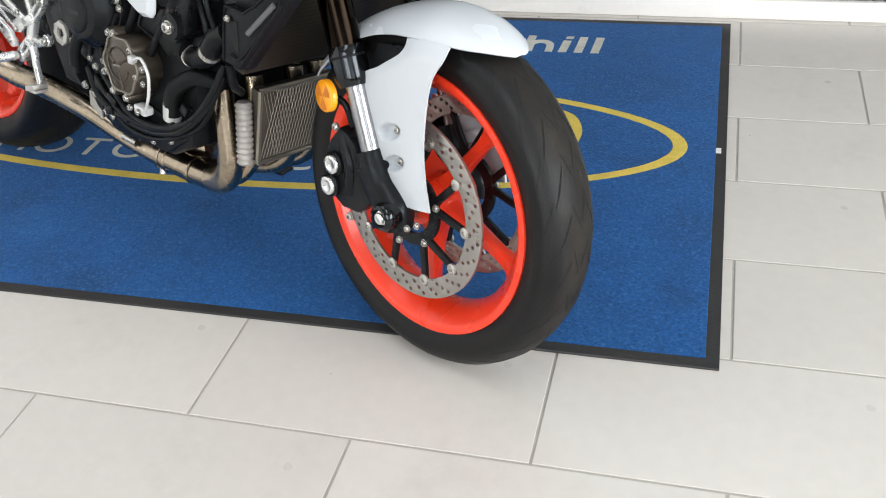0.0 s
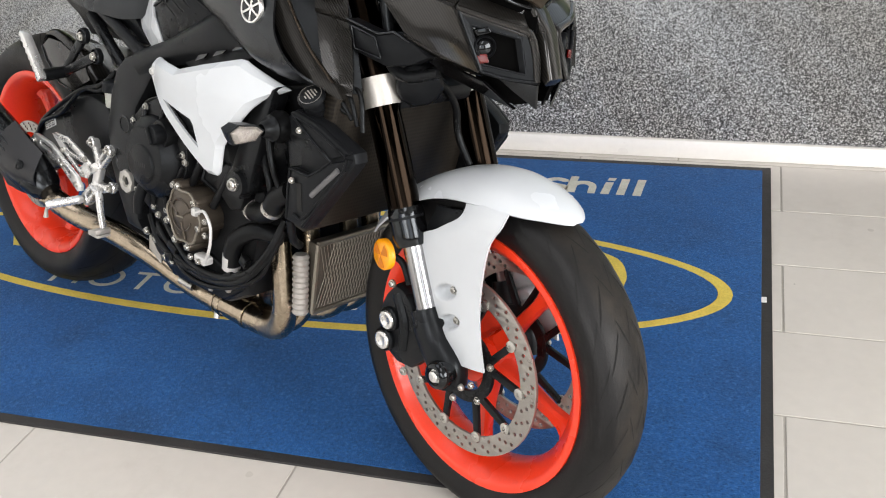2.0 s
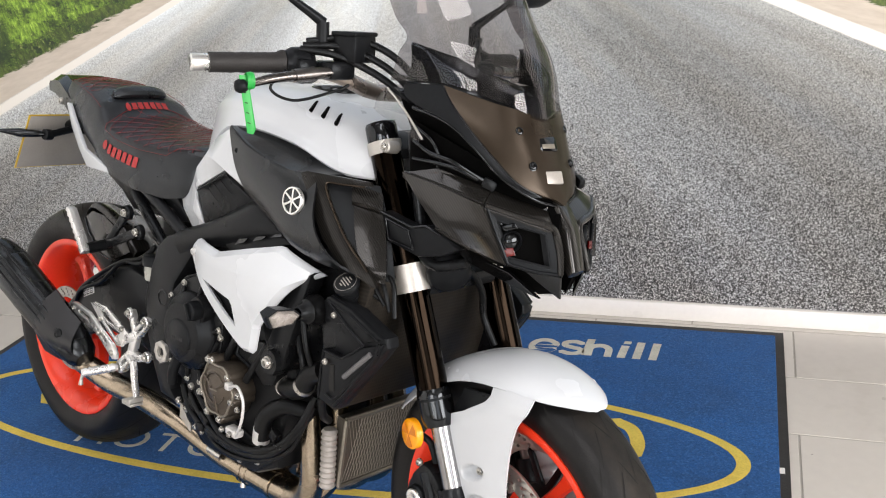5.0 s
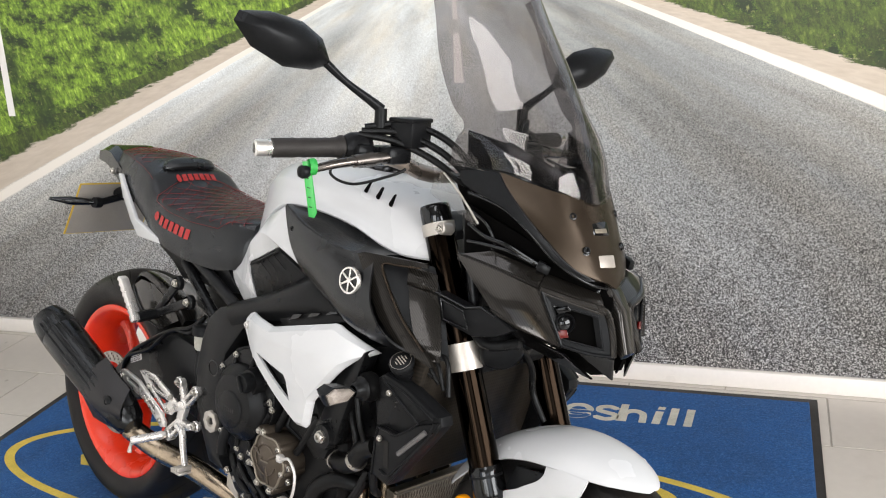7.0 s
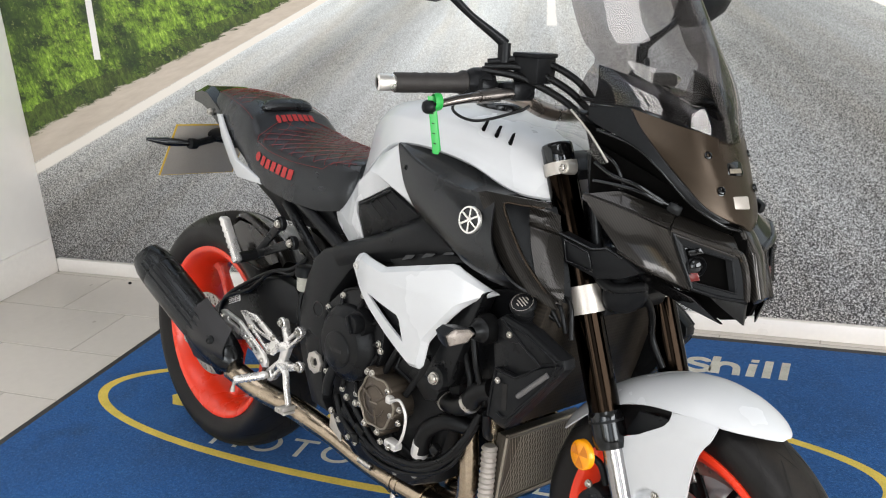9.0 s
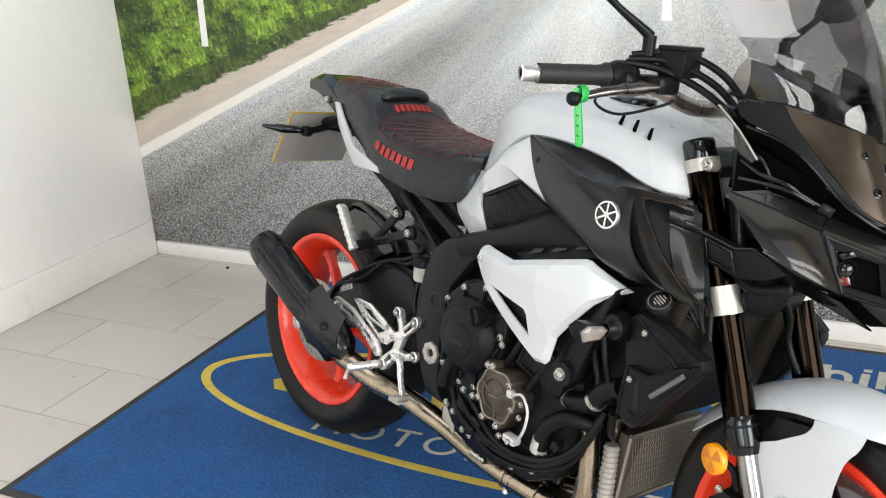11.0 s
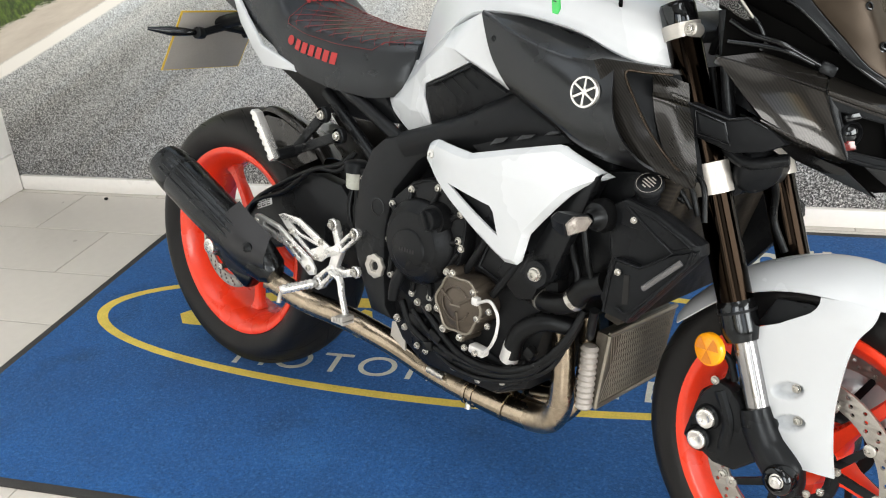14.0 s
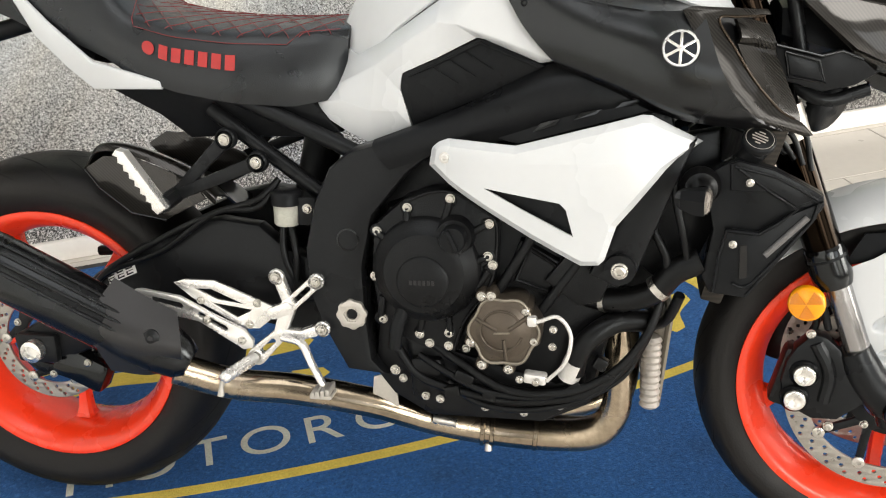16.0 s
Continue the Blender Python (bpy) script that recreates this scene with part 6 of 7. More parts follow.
part("coolant_pipe", tube([(0.856, -0.212, 0.443), (0.875, -0.222, 0.449), (0.903, -0.226, 0.459), (0.921, -0.226, 0.437), (0.921, -0.226, 0.408), (0.911, -0.224, 0.382), (0.888, -0.216, 0.354)], 0.0030, 10, 6), SILVER, engine, "bent silver coolant pipe")
part("pipe_flange", block((0.870, -0.206, 0.354), (0.034, 0.022, 0.016), 0.004, (0, 6, 0)), SILVER, engine)
part("pipe_clamp", block((0.866, -0.218, 0.448), (0.015, 0.014, 0.016), 0.004), SILVER, engine)
for x, z in ((0.848, 0.355), (0.872, 0.352), (0.897, 0.437), (0.896, 0.410)):
    bolt((x, -0.220, z), 0.0055, engine)
for k, pts in enumerate((((0.700, -0.185, 0.400), (0.760, -0.195, 0.363), (0.828, -0.200, 0.328), (0.914, -0.195, 0.327), (0.980, -0.185, 0.356), (1.027, -0.175, 0.411), (1.050, -0.160, 0.470)), ((0.655, -0.180, 0.380), (0.690, -0.185, 0.335), (0.760, -0.190, 0.315), (0.850, -0.190, 0.305), (0.950, -0.190, 0.328), (1.015, -0.175, 0.385), (1.045, -0.160, 0.450)))):
    part("drain_hose", tube(pts, 0.0072, 8), HOSE, engine)
part("oil_hose", tube([(0.925, -0.180, 0.355), (0.932, -0.186, 0.385), (0.948, -0.185, 0.412), (0.985, -0.172, 0.434), (1.030, -0.150, 0.430)], 0.0165, 14), HOSE, engine)
part("oil_union", tube([(0.917, -0.178, 0.345), (0.928, -0.184, 0.375)], 0.0175, 14, 1), SILVER, engine)
part("water_hose", tube([(0.930, -0.150, 0.470), (0.985, -0.170, 0.468), (1.035, -0.182, 0.487), (1.065, -0.190, 0.522), (1.10, -0.190, 0.540)], 0.0185, 14), HOSE, engine)
for pts, r in (([(0.690, -0.186, 0.372), (0.740, -0.196, 0.346), (0.800, -0.200, 0.322), (0.880, -0.198, 0.318), (0.935, -0.190, 0.338)], 0.0055), ([(0.735, -0.184, 0.330), (0.780, -0.192, 0.300), (0.850, -0.192, 0.292), (0.930, -0.188, 0.310), (1.000, -0.176, 0.352), (1.034, -0.166, 0.420)], 0.0050), ([(1.062, -0.190, 0.690), (1.060, -0.205, 0.640), (1.072, -0.208, 0.585), (1.080, -0.200, 0.545)], 0.0055), ([(1.012, -0.168, 0.640), (1.030, -0.190, 0.590), (1.052, -0.196, 0.545), (1.052, -0.190, 0.505)], 0.0065)):
    part("loom_hose", tube(pts, r, 8), HOSE, engine)
for at, size, turn in (((0.762, -0.196, 0.345), (0.030, 0.018, 0.016), 24), ((0.742, -0.192, 0.318), (0.024, 0.016, 0.018), -12), ((0.800, -0.198, 0.318), (0.022, 0.014, 0.014), 12), ((0.965, -0.182, 0.372), (0.020, 0.016, 0.020), 30)):
    part("loom_connector", block(at, size, 0.003, (0, turn, 0)), HOSE, engine)
for p, q in (((1.040, -0.183, 0.491), (1.047, -0.184, 0.498)), ((0.965, -0.163, 0.468), (0.972, -0.166, 0.468))):
    part("hose_clip", tube([p, q], 0.0205, 16, 1), STEEL, engine)
part("engine_mount", tube([(0.988, -0.16, 0.531), (0.988, -0.222, 0.531)], [0.026, 0.022], 18, 1), FRAMEBLACK, bike)
bolt((0.988, -0.224, 0.531), 0.0110, engine, STEEL)
part("mount_arm", prism([(0.945, 0.52), (1.035, 0.695), (1.085, 0.715), (1.055, 0.640), (1.010, 0.520), (0.985, 0.500)], -0.212, -0.175, 0.006), FRAMEBLACK, bike, "black engine mount arm")

part("inner_cover", prism([(0.985, 0.545), (1.02, 0.70), (1.12, 0.72), (1.13, 0.60), (1.085, 0.50), (1.035, 0.50)], -0.150, -0.120, 0.006), BLACK, bike, "black inner cover behind the radiator")

# exhaust
ex = part("exhaust_pipe", tube([(0.985, -0.118, 0.405), (0.992, -0.116, 0.330), (0.988, -0.108, 0.262), (0.960, -0.098, 0.216), (0.900, -0.092, 0.201), (0.800, -0.098, 0.205), (0.700, -0.120, 0.228), (0.600, -0.145, 0.265), (0.480, -0.165, 0.290), (0.380, -0.185, 0.303), (0.300, -0.215, 0.338)], [0.0205, 0.0210, 0.024, 0.0265, 0.0265, 0.0255, 0.0245, 0.0245, 0.0255, 0.0255, 0.0255], 20, 6), EXHAUST, bike, "heat-tinted stainless exhaust pipe")
for k, y in enumerate((-0.055, 0.045, 0.105)):
    part("header_pipe", tube([(0.995, y, 0.42), (1.005, y, 0.335), (0.995, y - 0.005, 0.262), (0.955, y - 0.02, 0.213), (0.86, y * 0.5 - 0.04, 0.205)], 0.0195, 16, 6), EXHAUST, ex)
for x, y, z in ((0.790, -0.099, 0.206), (0.775, -0.102, 0.209), (0.860, -0.094, 0.202)):
    part("pipe_band", lathe([(0.0262, -0.004), (0.0285, -0.003), (0.0285, 0.003), (0.0262, 0.004)], (x, y, z), (1, 0.08, -0.08), 20), EXHAUST, ex)
part("clamp_bolt", tube([(0.785, -0.116, 0.190), (0.786, -0.119, 0.178)], [0.006, 0.0065], 8, 1), STEEL, ex)
part("spring_sleeve", lathe([(0.007 + 0.002 * (k % 2), 0.0055 * k) for k in range(8)], (0.700, -0.146, 0.244), (1, 0.2, -0.25), 10), STEEL, ex)
part("hanger_plate", prism([(0.607, 0.316), (0.643, 0.328), (0.647, 0.265), (0.603, 0.266)], -0.156, -0.151, 0.002), SATIN, ex, "bare pale metal pipe hanger")
part("catalyst", block((0.74, 0.0, 0.225), (0.24, 0.14, 0.075), 0.02), EXHAUST, ex)
A, B = Vector((0.318, -0.227, 0.362)), Vector((0.010, -0.271, 0.541))
axis_ = (B - A).normalized()
ln = (B - A).length
q = Vector((0, 0, 1)).rotation_difference(axis_).to_matrix().to_4x4()
rings = []
for h, r in ((-0.015, 0.030), (0.0, 0.044), (0.03, 0.052), (0.08, 0.059), (0.20, 0.062), (ln - 0.055, 0.062), (ln - 0.05, 0.0595), (ln - 0.044, 0.0615), (ln - 0.01, 0.058), (ln + 0.012, 0.050), (ln + 0.018, 0.040), (ln + 0.010, 0.030), (ln - 0.03, 0.026)):
    rings.append([(r * (0.78 * math.cos(a)), r * 0.79 * math.sin(a), h) for a in np.linspace(0, 2 * math.pi, 33)[:-1]])
bm = loft(rings)
bm.transform(Matrix.Translation(A) @ q)
can = part("silencer", bm, CANBLACK, bike, "satin black silencer", angle=35)
for k in range(4):
    a = radians(-64 + 16 * k)
    rib = [(Matrix.Translation(A) @ q) @ Vector((r * 0.78 * math.cos(a), r * 0.79 * math.sin(a), h)) for h, r in ((0.10, 0.0600), (0.20, 0.0625), (ln - 0.062, 0.0625), (ln - 0.02, 0.0600))]
    part("silencer_rib", tube([tuple(p) for p in rib], 0.0030, 8, 2), CANBLACK, can)
part("heat_shield", sheet([[(0.226, -0.238, 0.494), (0.272, -0.236, 0.466), (0.318, -0.228, 0.438)], [(0.205, -0.282, 0.450), (0.270, -0.276, 0.423), (0.334, -0.258, 0.400)], [(0.205, -0.284, 0.412), (0.268, -0.277, 0.390), (0.331, -0.254, 0.374)], [(0.216, -0.262, 0.352), (0.272, -0.248, 0.342), (0.322, -0.230, 0.352)]], 0.003, 5, 5), SHIELD, can, "dark grey heat shield", angle=60)
part("shield_bolt", lathe([(0.013, -0.004), (0.013, 0.002), (0.009, 0.003), (0.007, 0.005), (0.004, 0.005), (0.0035, 0.002), (0, 0.002)], (0.2935, -0.2715, 0.4125), (0.28, -1, 0.12), 16), FRAMEBLACK, can)

# front flank cowls
for s in (-1, 1):
    def P3(x, y, z):
        return (x, y * -s, z)
    edge = [(0.716, 0.672), (0.721, 0.700), (0.730, 0.708), (0.744, 0.711), (0.788, 0.710), (0.843, 0.707), (0.930, 0.730), (1.012, 0.750), (1.024, 0.749), (1.094, 0.709), (1.060, 0.691), (1.044, 0.676), (0.982, 0.600), (0.967, 0.550), (0.959, 0.542), (0.934, 0.541), (0.864, 0.578), (0.746, 0.646)]
    face = inset(edge, 0.009)
    face[9], face[10] = (1.086, 0.7094), (1.0575, 0.6950)
    plate = cut(face, [[(0.799, 0.648), (0.905, 0.633), (0.914, 0.624), (0.924, 0.586)]], -0.0025, 0.0025, 0.0)
    band = bmesh.new()
    vi = [[band.verts.new((x, y, z)) for x, z in loop] for loop, y in ((face, -0.0025), (edge, 0.0065), (edge, 0.0100))]
    for p, q in zip(vi, vi[1:]):
        for i in range(len(edge)):
            k = (i + 1) % len(edge)
            band.faces.new((p[i], p[k], q[k], q[i]))
    shell = join(plate, band)
    bmesh.ops.remove_doubles(shell, verts=shell.verts, dist=0.0004)
    for k in range(1, 26):
        bmesh.ops.bisect_plane(shell, geom=shell.verts[:] + shell.edges[:] + shell.faces[:], plane_co=(0.705 + 0.015 * k, 0, 0), plane_no=(1, 0, 0), dist=0.0003)
    for k in range(1, 15):
        bmesh.ops.bisect_plane(shell, geom=shell.verts[:] + shell.edges[:] + shell.faces[:], plane_co=(0, 0, 0.541 + 0.0146 * k), plane_no=(0, 0, 1), dist=0.0003)
    bmesh.ops.recalc_face_normals(shell, faces=shell.faces)
    bow = curve_through([(0.690, 0, -0.196), (0.740, 0, -0.212), (0.80, 0, -0.233), (0.92, 0, -0.250), (1.015, 0, -0.243), (1.06, 0, -0.222), (1.11, 0, -0.186)], 8)
    for v in shell.verts:
        x, z = v.co.x, v.co.z
        bulge = float(np.interp(x, [p.x for p in bow], [p.z for p in bow]))
        v.co.y = (v.co.y + bulge + max(0.0, z - 0.69) * 0.22 + max(0.0, 0.62 - z) * 0.10) * -s
    if s > 0:
        bmesh.ops.reverse_faces(shell, faces=shell.faces)
    cowl = part("side_cowl", shell, PAINT, bike, "pale grey angular side cowl", angle=20)
    cowl.modifiers.new("even_shading", "WEIGHTED_NORMAL").keep_sharp = True
    part("cowl_vent", slab([P3(0.795, -0.226, 0.652), P3(0.915, -0.240, 0.638), P3(0.930, -0.240, 0.580)], 0.004 * -s, 0, (0, 1, 0)), BLACK, cowl, "black recessed vent")
    bolt(P3(0.742, -0.2155, 0.686), 0.0075, cowl, SILVER, (0, s, 0))
    part("cowl_liner", slab([P3(0.94, -0.205, 0.60), P3(0.968, -0.212, 0.548), P3(1.00, -0.208, 0.59), P3(1.045, -0.190, 0.672), P3(1.050, -0.165, 0.68), P3(1.00, -0.17, 0.69)], 0.02 * -s, 0.002), BLACK, cowl)
    part("upper_trim", slab([P3(0.800, -0.192, 0.714), P3(0.905, -0.206, 0.747), P3(1.000, -0.205, 0.765), P3(1.030, -0.200, 0.752), P3(1.005, -0.206, 0.748), P3(0.845, -0.206, 0.704)], 0.012 * -s, 0.002), BLACK, cowl, "black vented trim strip")
    for k in range(3):
        x = 0.865 + 0.055 * k
        part("trim_slot", slab([P3(x, -0.2115 - 0.002 * k, 0.723 + 0.017 * k), P3(x + 0.030, -0.2135 - 0.002 * k, 0.733 + 0.016 * k), P3(x + 0.038, -0.2115 - 0.002 * k, 0.742 + 0.014 * k), P3(x + 0.010, -0.2095 - 0.002 * k, 0.735 + 0.015 * k)], 0.004 * -s, 0), GLOSS, cowl, flat=True)

    # intake pods
    rows = [[P3(0.808, -0.168, 0.930), P3(0.895, -0.164, 0.926), P3(1.000, -0.154, 0.906), P3(1.085, -0.142, 0.878)],
            [P3(0.812, -0.182, 0.932), P3(0.895, -0.198, 0.9060), P3(1.000, -0.2045, 0.8840), P3(1.085, -0.203, 0.8790)],
            [P3(0.816, -0.189, 0.927), P3(0.899, -0.2045, 0.8990), P3(1.004, -0.2110, 0.8765), P3(1.087, -0.2085, 0.8715)],
            [P3(0.848, -0.200, 0.870), P3(0.940, -0.220, 0.852), P3(1.030, -0.232, 0.832), P3(1.110, -0.232, 0.805)],
            [P3(0.882, -0.202, 0.830), P3(0.960, -0.216, 0.800), P3(1.050, -0.228, 0.768), P3(1.150, -0.220, 0.752)],
            [P3(0.908, -0.198, 0.808), P3(0.985, -0.200, 0.772), P3(1.070, -0.205, 0.742), P3(1.205, -0.176, 0.722)]]
    if s > 0:
        rows = rows[::-1]
    pod = part("intake_pod", sheet(rows, 0.004, 6, 5), DARKPOD, bike, "satin black side intake pod", angle=45)
    em = part("round_emblem", lathe([(0.0205, -0.004), (0.0205, 0.0030), (0.0232, 0.0030), (0.0240, 0.001), (0.0240, -0.004)], P3(1.056, -0.2355, 0.838), (0.04, s, 0.12), 32), ALU, pod, "round chrome emblem of crossed bars")
    base = Matrix.Translation(P3(1.056, -0.2355, 0.838)) @ Vector((0, 0, 1)).rotation_difference(Vector((0.04, s, 0.12)).normalized()).to_matrix().to_4x4()
    part("emblem_field", finish(lathe([(0, 0.0005), (0.0215, 0.0005)], (0, 0, 0), (0, 0, 1), 28), base), GLOSS, em)
    for k in range(3):
        part("emblem_bar", finish(block((0, 0, 0.0018), (0.0036, 0.0405, 0.0022), 0.0006), base @ Matrix.Rotation(radians(60 * k), 4, "Z")), ALU, em)
    bolt(P3(0.852, -0.200, 0.895), 0.006, pod, BLACK, (0, s, 0))
    ci = part("carbon_intake", cut([(0.0, 0.0), (0.012, 0.004), (0.108, -0.004), (0.113, -0.011), (0.042, -0.011), (0.066, -0.050), (0.096, -0.096), (0.130, -0.134), (0.156, -0.148), (0.170, -0.164), (0.160, -0.166), (0.090, -0.142), (0.055, -0.105)], [], -0.003, 0.003, 0.0015), LOWCOATCARBON, pod, "carbon-fibre intake surround")

    for v in ci.data.vertices:
        u_, w_ = v.co.x, v.co.z
        f = max(0, min(1, u_ / 0.13))
        v.co = Vector((1.056 + u_ * 1.04, (-0.219 - 0.012 * math.sin(math.pi * min(1, -w_ / 0.13)) + 0.072 * f ** 1.15 - 0.052 * f * max(0.0, min(1, -w_ / 0.15)) + v.co.y) * -s, 0.885 + w_))
    ci.data.update()
    duct = [[P3(1.072, -0.196, 0.882), P3(1.112, -0.160, 0.876), P3(1.150, -0.124, 0.868)], [P3(1.085, -0.208, 0.835), P3(1.130, -0.170, 0.822), P3(1.180, -0.130, 0.812)], [P3(1.112, -0.210, 0.785), P3(1.160, -0.178, 0.770), P3(1.205, -0.142, 0.765)], [P3(1.170, -0.196, 0.730), P3(1.198, -0.175, 0.725), P3(1.225, -0.152, 0.720)]]
    def on_intake(u, w):
        f = max(0, min(1, u / 0.13))
        return (1.056 + u * 1.04, (-0.2222 - 0.012 * math.sin(math.pi * min(1, -w / 0.13)) + 0.072 * f ** 1.15 - 0.052 * f * max(0.0, min(1, -w / 0.15))) * -s, 0.885 + w)
    # bronze-coloured bead paints the highlight along the carbon edge
    part("intake_edge", tube([on_intake(*q) for q in ((0.104, -0.012), (0.070, -0.0115), (0.046, -0.0135), (0.0665, -0.050), (0.0955, -0.095), (0.128, -0.1325), (0.146, -0.143))], 0.0019, 8, 6), MASK, ci, "rounded edge bead, bronze for the highlight")
    part("intake_duct", sheet(duct if s < 0 else duct[::-1], 0.003, 4, 4), BLACK, pod, "matt black inside of the intake")
    rows = [[P3(1.126, -0.166, 0.868), P3(1.150, -0.148, 0.864), P3(1.172, -0.138, 0.858)], [P3(1.134, -0.172, 0.846), P3(1.160, -0.156, 0.842), P3(1.182, -0.146, 0.836)], [P3(1.130, -0.164, 0.836), P3(1.160, -0.150, 0.828), P3(1.186, -0.142, 0.822)], [P3(1.146, -0.176, 0.800), P3(1.172, -0.160, 0.792), P3(1.198, -0.150, 0.786)], [P3(1.176, -0.190, 0.752), P3(1.196, -0.176, 0.746), P3(1.216, -0.164, 0.742)], [P3(1.186, -0.190, 0.727), P3(1.201, -0.178, 0.723), P3(1.216, -0.166, 0.720)]]
    part("intake_fin", sheet(rows if s < 0 else rows[::-1], 0.005, 4, 4), LOWCOATCARBON, pod, "stepped carbon flap in the intake mouth", angle=30)
    # bracket to the lamp nacelle
    arm = part("nacelle_bracket", slab([P3(1.182, -0.152, 0.834), P3(1.245, -0.142, 0.818), P3(1.272, -0.136, 0.824), P3(1.300, -0.130, 0.812), P3(1.325, -0.116, 0.792), P3(1.295, -0.124, 0.776), P3(1.252, -0.132, 0.768), P3(1.195, -0.148, 0.786)], 0.03 * -s, 0.004), BLACK, bike, "black moulded nacelle bracket")
    part("bracket_inset", slab([P3(1.198, -0.1515, 0.822), P3(1.240, -0.1450, 0.810), P3(1.250, -0.1420, 0.783), P3(1.205, -0.1490, 0.794)], 0.004 * -s, 0.002), BLACK, arm)
    part("bracket_rim", tube([P3(1.196, -0.1535, 0.825), P3(1.242, -0.1465, 0.8125), P3(1.252, -0.1435, 0.782), P3(1.203, -0.1510, 0.791), P3(1.196, -0.1535, 0.825)], 0.0018, 6, 1), DARKPOD, arm)
    part("bracket_crest", tube([P3(1.184, -0.1535, 0.834), P3(1.245, -0.1435, 0.818), P3(1.272, -0.1375, 0.824), P3(1.300, -0.1315, 0.812)], 0.0024, 6, 1), DARKPOD, arm)

    # radiator side covers
    def on_cover(loop, lift):
        return [P3(x - 0.06 * max(0.0, x - 1.20), float(np.interp(x, [1.09, 1.14, 1.22, 1.30], [-0.200, -0.212, -0.204, -0.184])) - lift, z) for x, z in loop]
    shr = part("radiator_cover", slab(on_cover([(1.096, 0.664), (1.131, 0.687), (1.140, 0.689), (1.186, 0.677), (1.228, 0.656), (1.258, 0.639), (1.261, 0.623), (1.246, 0.602), (1.160, 0.493), (1.112, 0.497), (1.100, 0.520), (1.112, 0.590)], 0), 0.030 * -s, 0.005), BLACK, bike, "black moulded radiator side cover")
    part("cover_panel", slab(on_cover([(1.129, 0.684), (1.140, 0.688), (1.186, 0.676), (1.228, 0.655), (1.256, 0.639), (1.242, 0.634), (1.220, 0.6255), (1.181, 0.6485), (1.157, 0.6455), (1.131, 0.648)], 0.007), 0.012 * -s, 0.003), BLACK, shr)
    part("cover_panel", slab(on_cover([(1.128, 0.594), (1.172, 0.590), (1.195, 0.604), (1.219, 0.6175), (1.2565, 0.631), (1.244, 0.602), (1.160, 0.496), (1.115, 0.500)], 0.007), 0.012 * -s, 0.003), BLACK, shr)
    # flat dark plate paints the shade of a pocket
    part("cover_pocket", slab(on_cover([(1.148, 0.572), (1.157, 0.573), (1.160, 0.526), (1.149, 0.524)], 0.0078), 0.006 * -s, 0.0005), GROOVE, shr, flat=True)
    part("cover_rim", tube(on_cover([(1.140, 0.517), (1.161, 0.514), (1.197, 0.553), (1.248, 0.612)], 0.0068), 0.0022, 6), BLACK, shr)
    for ridge in ([(1.134, 0.681), (1.186, 0.668), (1.222, 0.650), (1.248, 0.634)], [(1.129, 0.592), (1.172, 0.588), (1.196, 0.603), (1.220, 0.622), (1.186, 0.644), (1.140, 0.678)], [(1.116, 0.502), (1.122, 0.560), (1.129, 0.592)], [(1.250, 0.630), (1.243, 0.606), (1.160, 0.500)]):
        part("cover_ridge", tube(on_cover(ridge, 0.0072), 0.0024, 6, 1), BLACK, shr)
    part("cover_strip", tube(on_cover([(1.181, 0.558), (1.236, 0.611)], 0.0080), 0.0048, 8, 1), STRIP, shr, "grey raised strip")
    bolt(P3(1.155, -0.221, 0.660), 0.0050, shr, STEEL, (0, s, 0))
    bolt(P3(1.138, -0.221, 0.574), 0.0050, shr, STEEL, (0, s, 0))
    # indicators
    fi = part("front_indicator", lathe([(0.010, 0), (0.026, 0.0), (0.027, 0.012), (0.021, 0.020), (0.022, 0.026), (0.016, 0.030), (0.014, 0.040), (0.010, 0.046)], P3(1.092, -0.200, 0.652), (0.0, s, -0.02), 18), HOSE, bike, "slim front indicator on a rubber stalk")
    stem, tip = Vector(P3(1.097, -0.2500, 0.648)), Vector(P3(1.0875, -0.3075, 0.648))
    hexa = [(-0.02, 0.004), (0.18, 0.013), (0.70, 0.016), (1.0, 0.006), (0.86, -0.013), (0.22, -0.011)]
    def six(dx, k, dz=0.0):
        return [stem + (tip - stem) * (0.46 + (t - 0.46) * k) + Vector((dx, 0, h * k + dz)) for t, h in hexa]
    part("indicator_shell", loft([six(-0.036, 0.45, 0.004), six(-0.028, 0.80, 0.003), six(-0.008, 1.06), six(0.003, 1.10), six(0.003, 0.96)]), BLACK, fi, "black indicator shell", angle=25)
    part("indicator_lens", loft([six(0.001, 0.97), six(0.006, 0.93), six(0.009, 0.70), six(0.010, 0.30)]), LENS, fi, "clear faceted lens", angle=15)

# radiator, oil cooler
rad = part("radiator", slab([(1.131, -0.185, 0.474), (1.131, 0.185, 0.474), (1.205, 0.185, 0.725), (1.205, -0.185, 0.725)], 0.030, 0.004, (-1, 0, 0.25)), RADMESH, bike, "bronze-grey radiator core")
cool = part("oil_cooler", slab([(1.052, -0.096, 0.276), (1.052, 0.135, 0.276), (1.066, 0.135, 0.412), (1.066, -0.096, 0.412)], 0.026, 0.003, (-1, 0, 0.1)), CORE, bike, "grey oil cooler core with wire mesh")
for k in range(30):
    y = -0.092 + 0.0076 * k
    for y0, y1 in ((y, y + 0.036), (y + 0.036, y)):
        f0, f1 = (max(-0.092, min(0.132, q)) for q in (y0, y1))
        part("cooler_wire", tube([(1.0545, f0, 0.280), (1.0685, f1, 0.410)], 0.0007, 4, 1), COREBAR, cool)
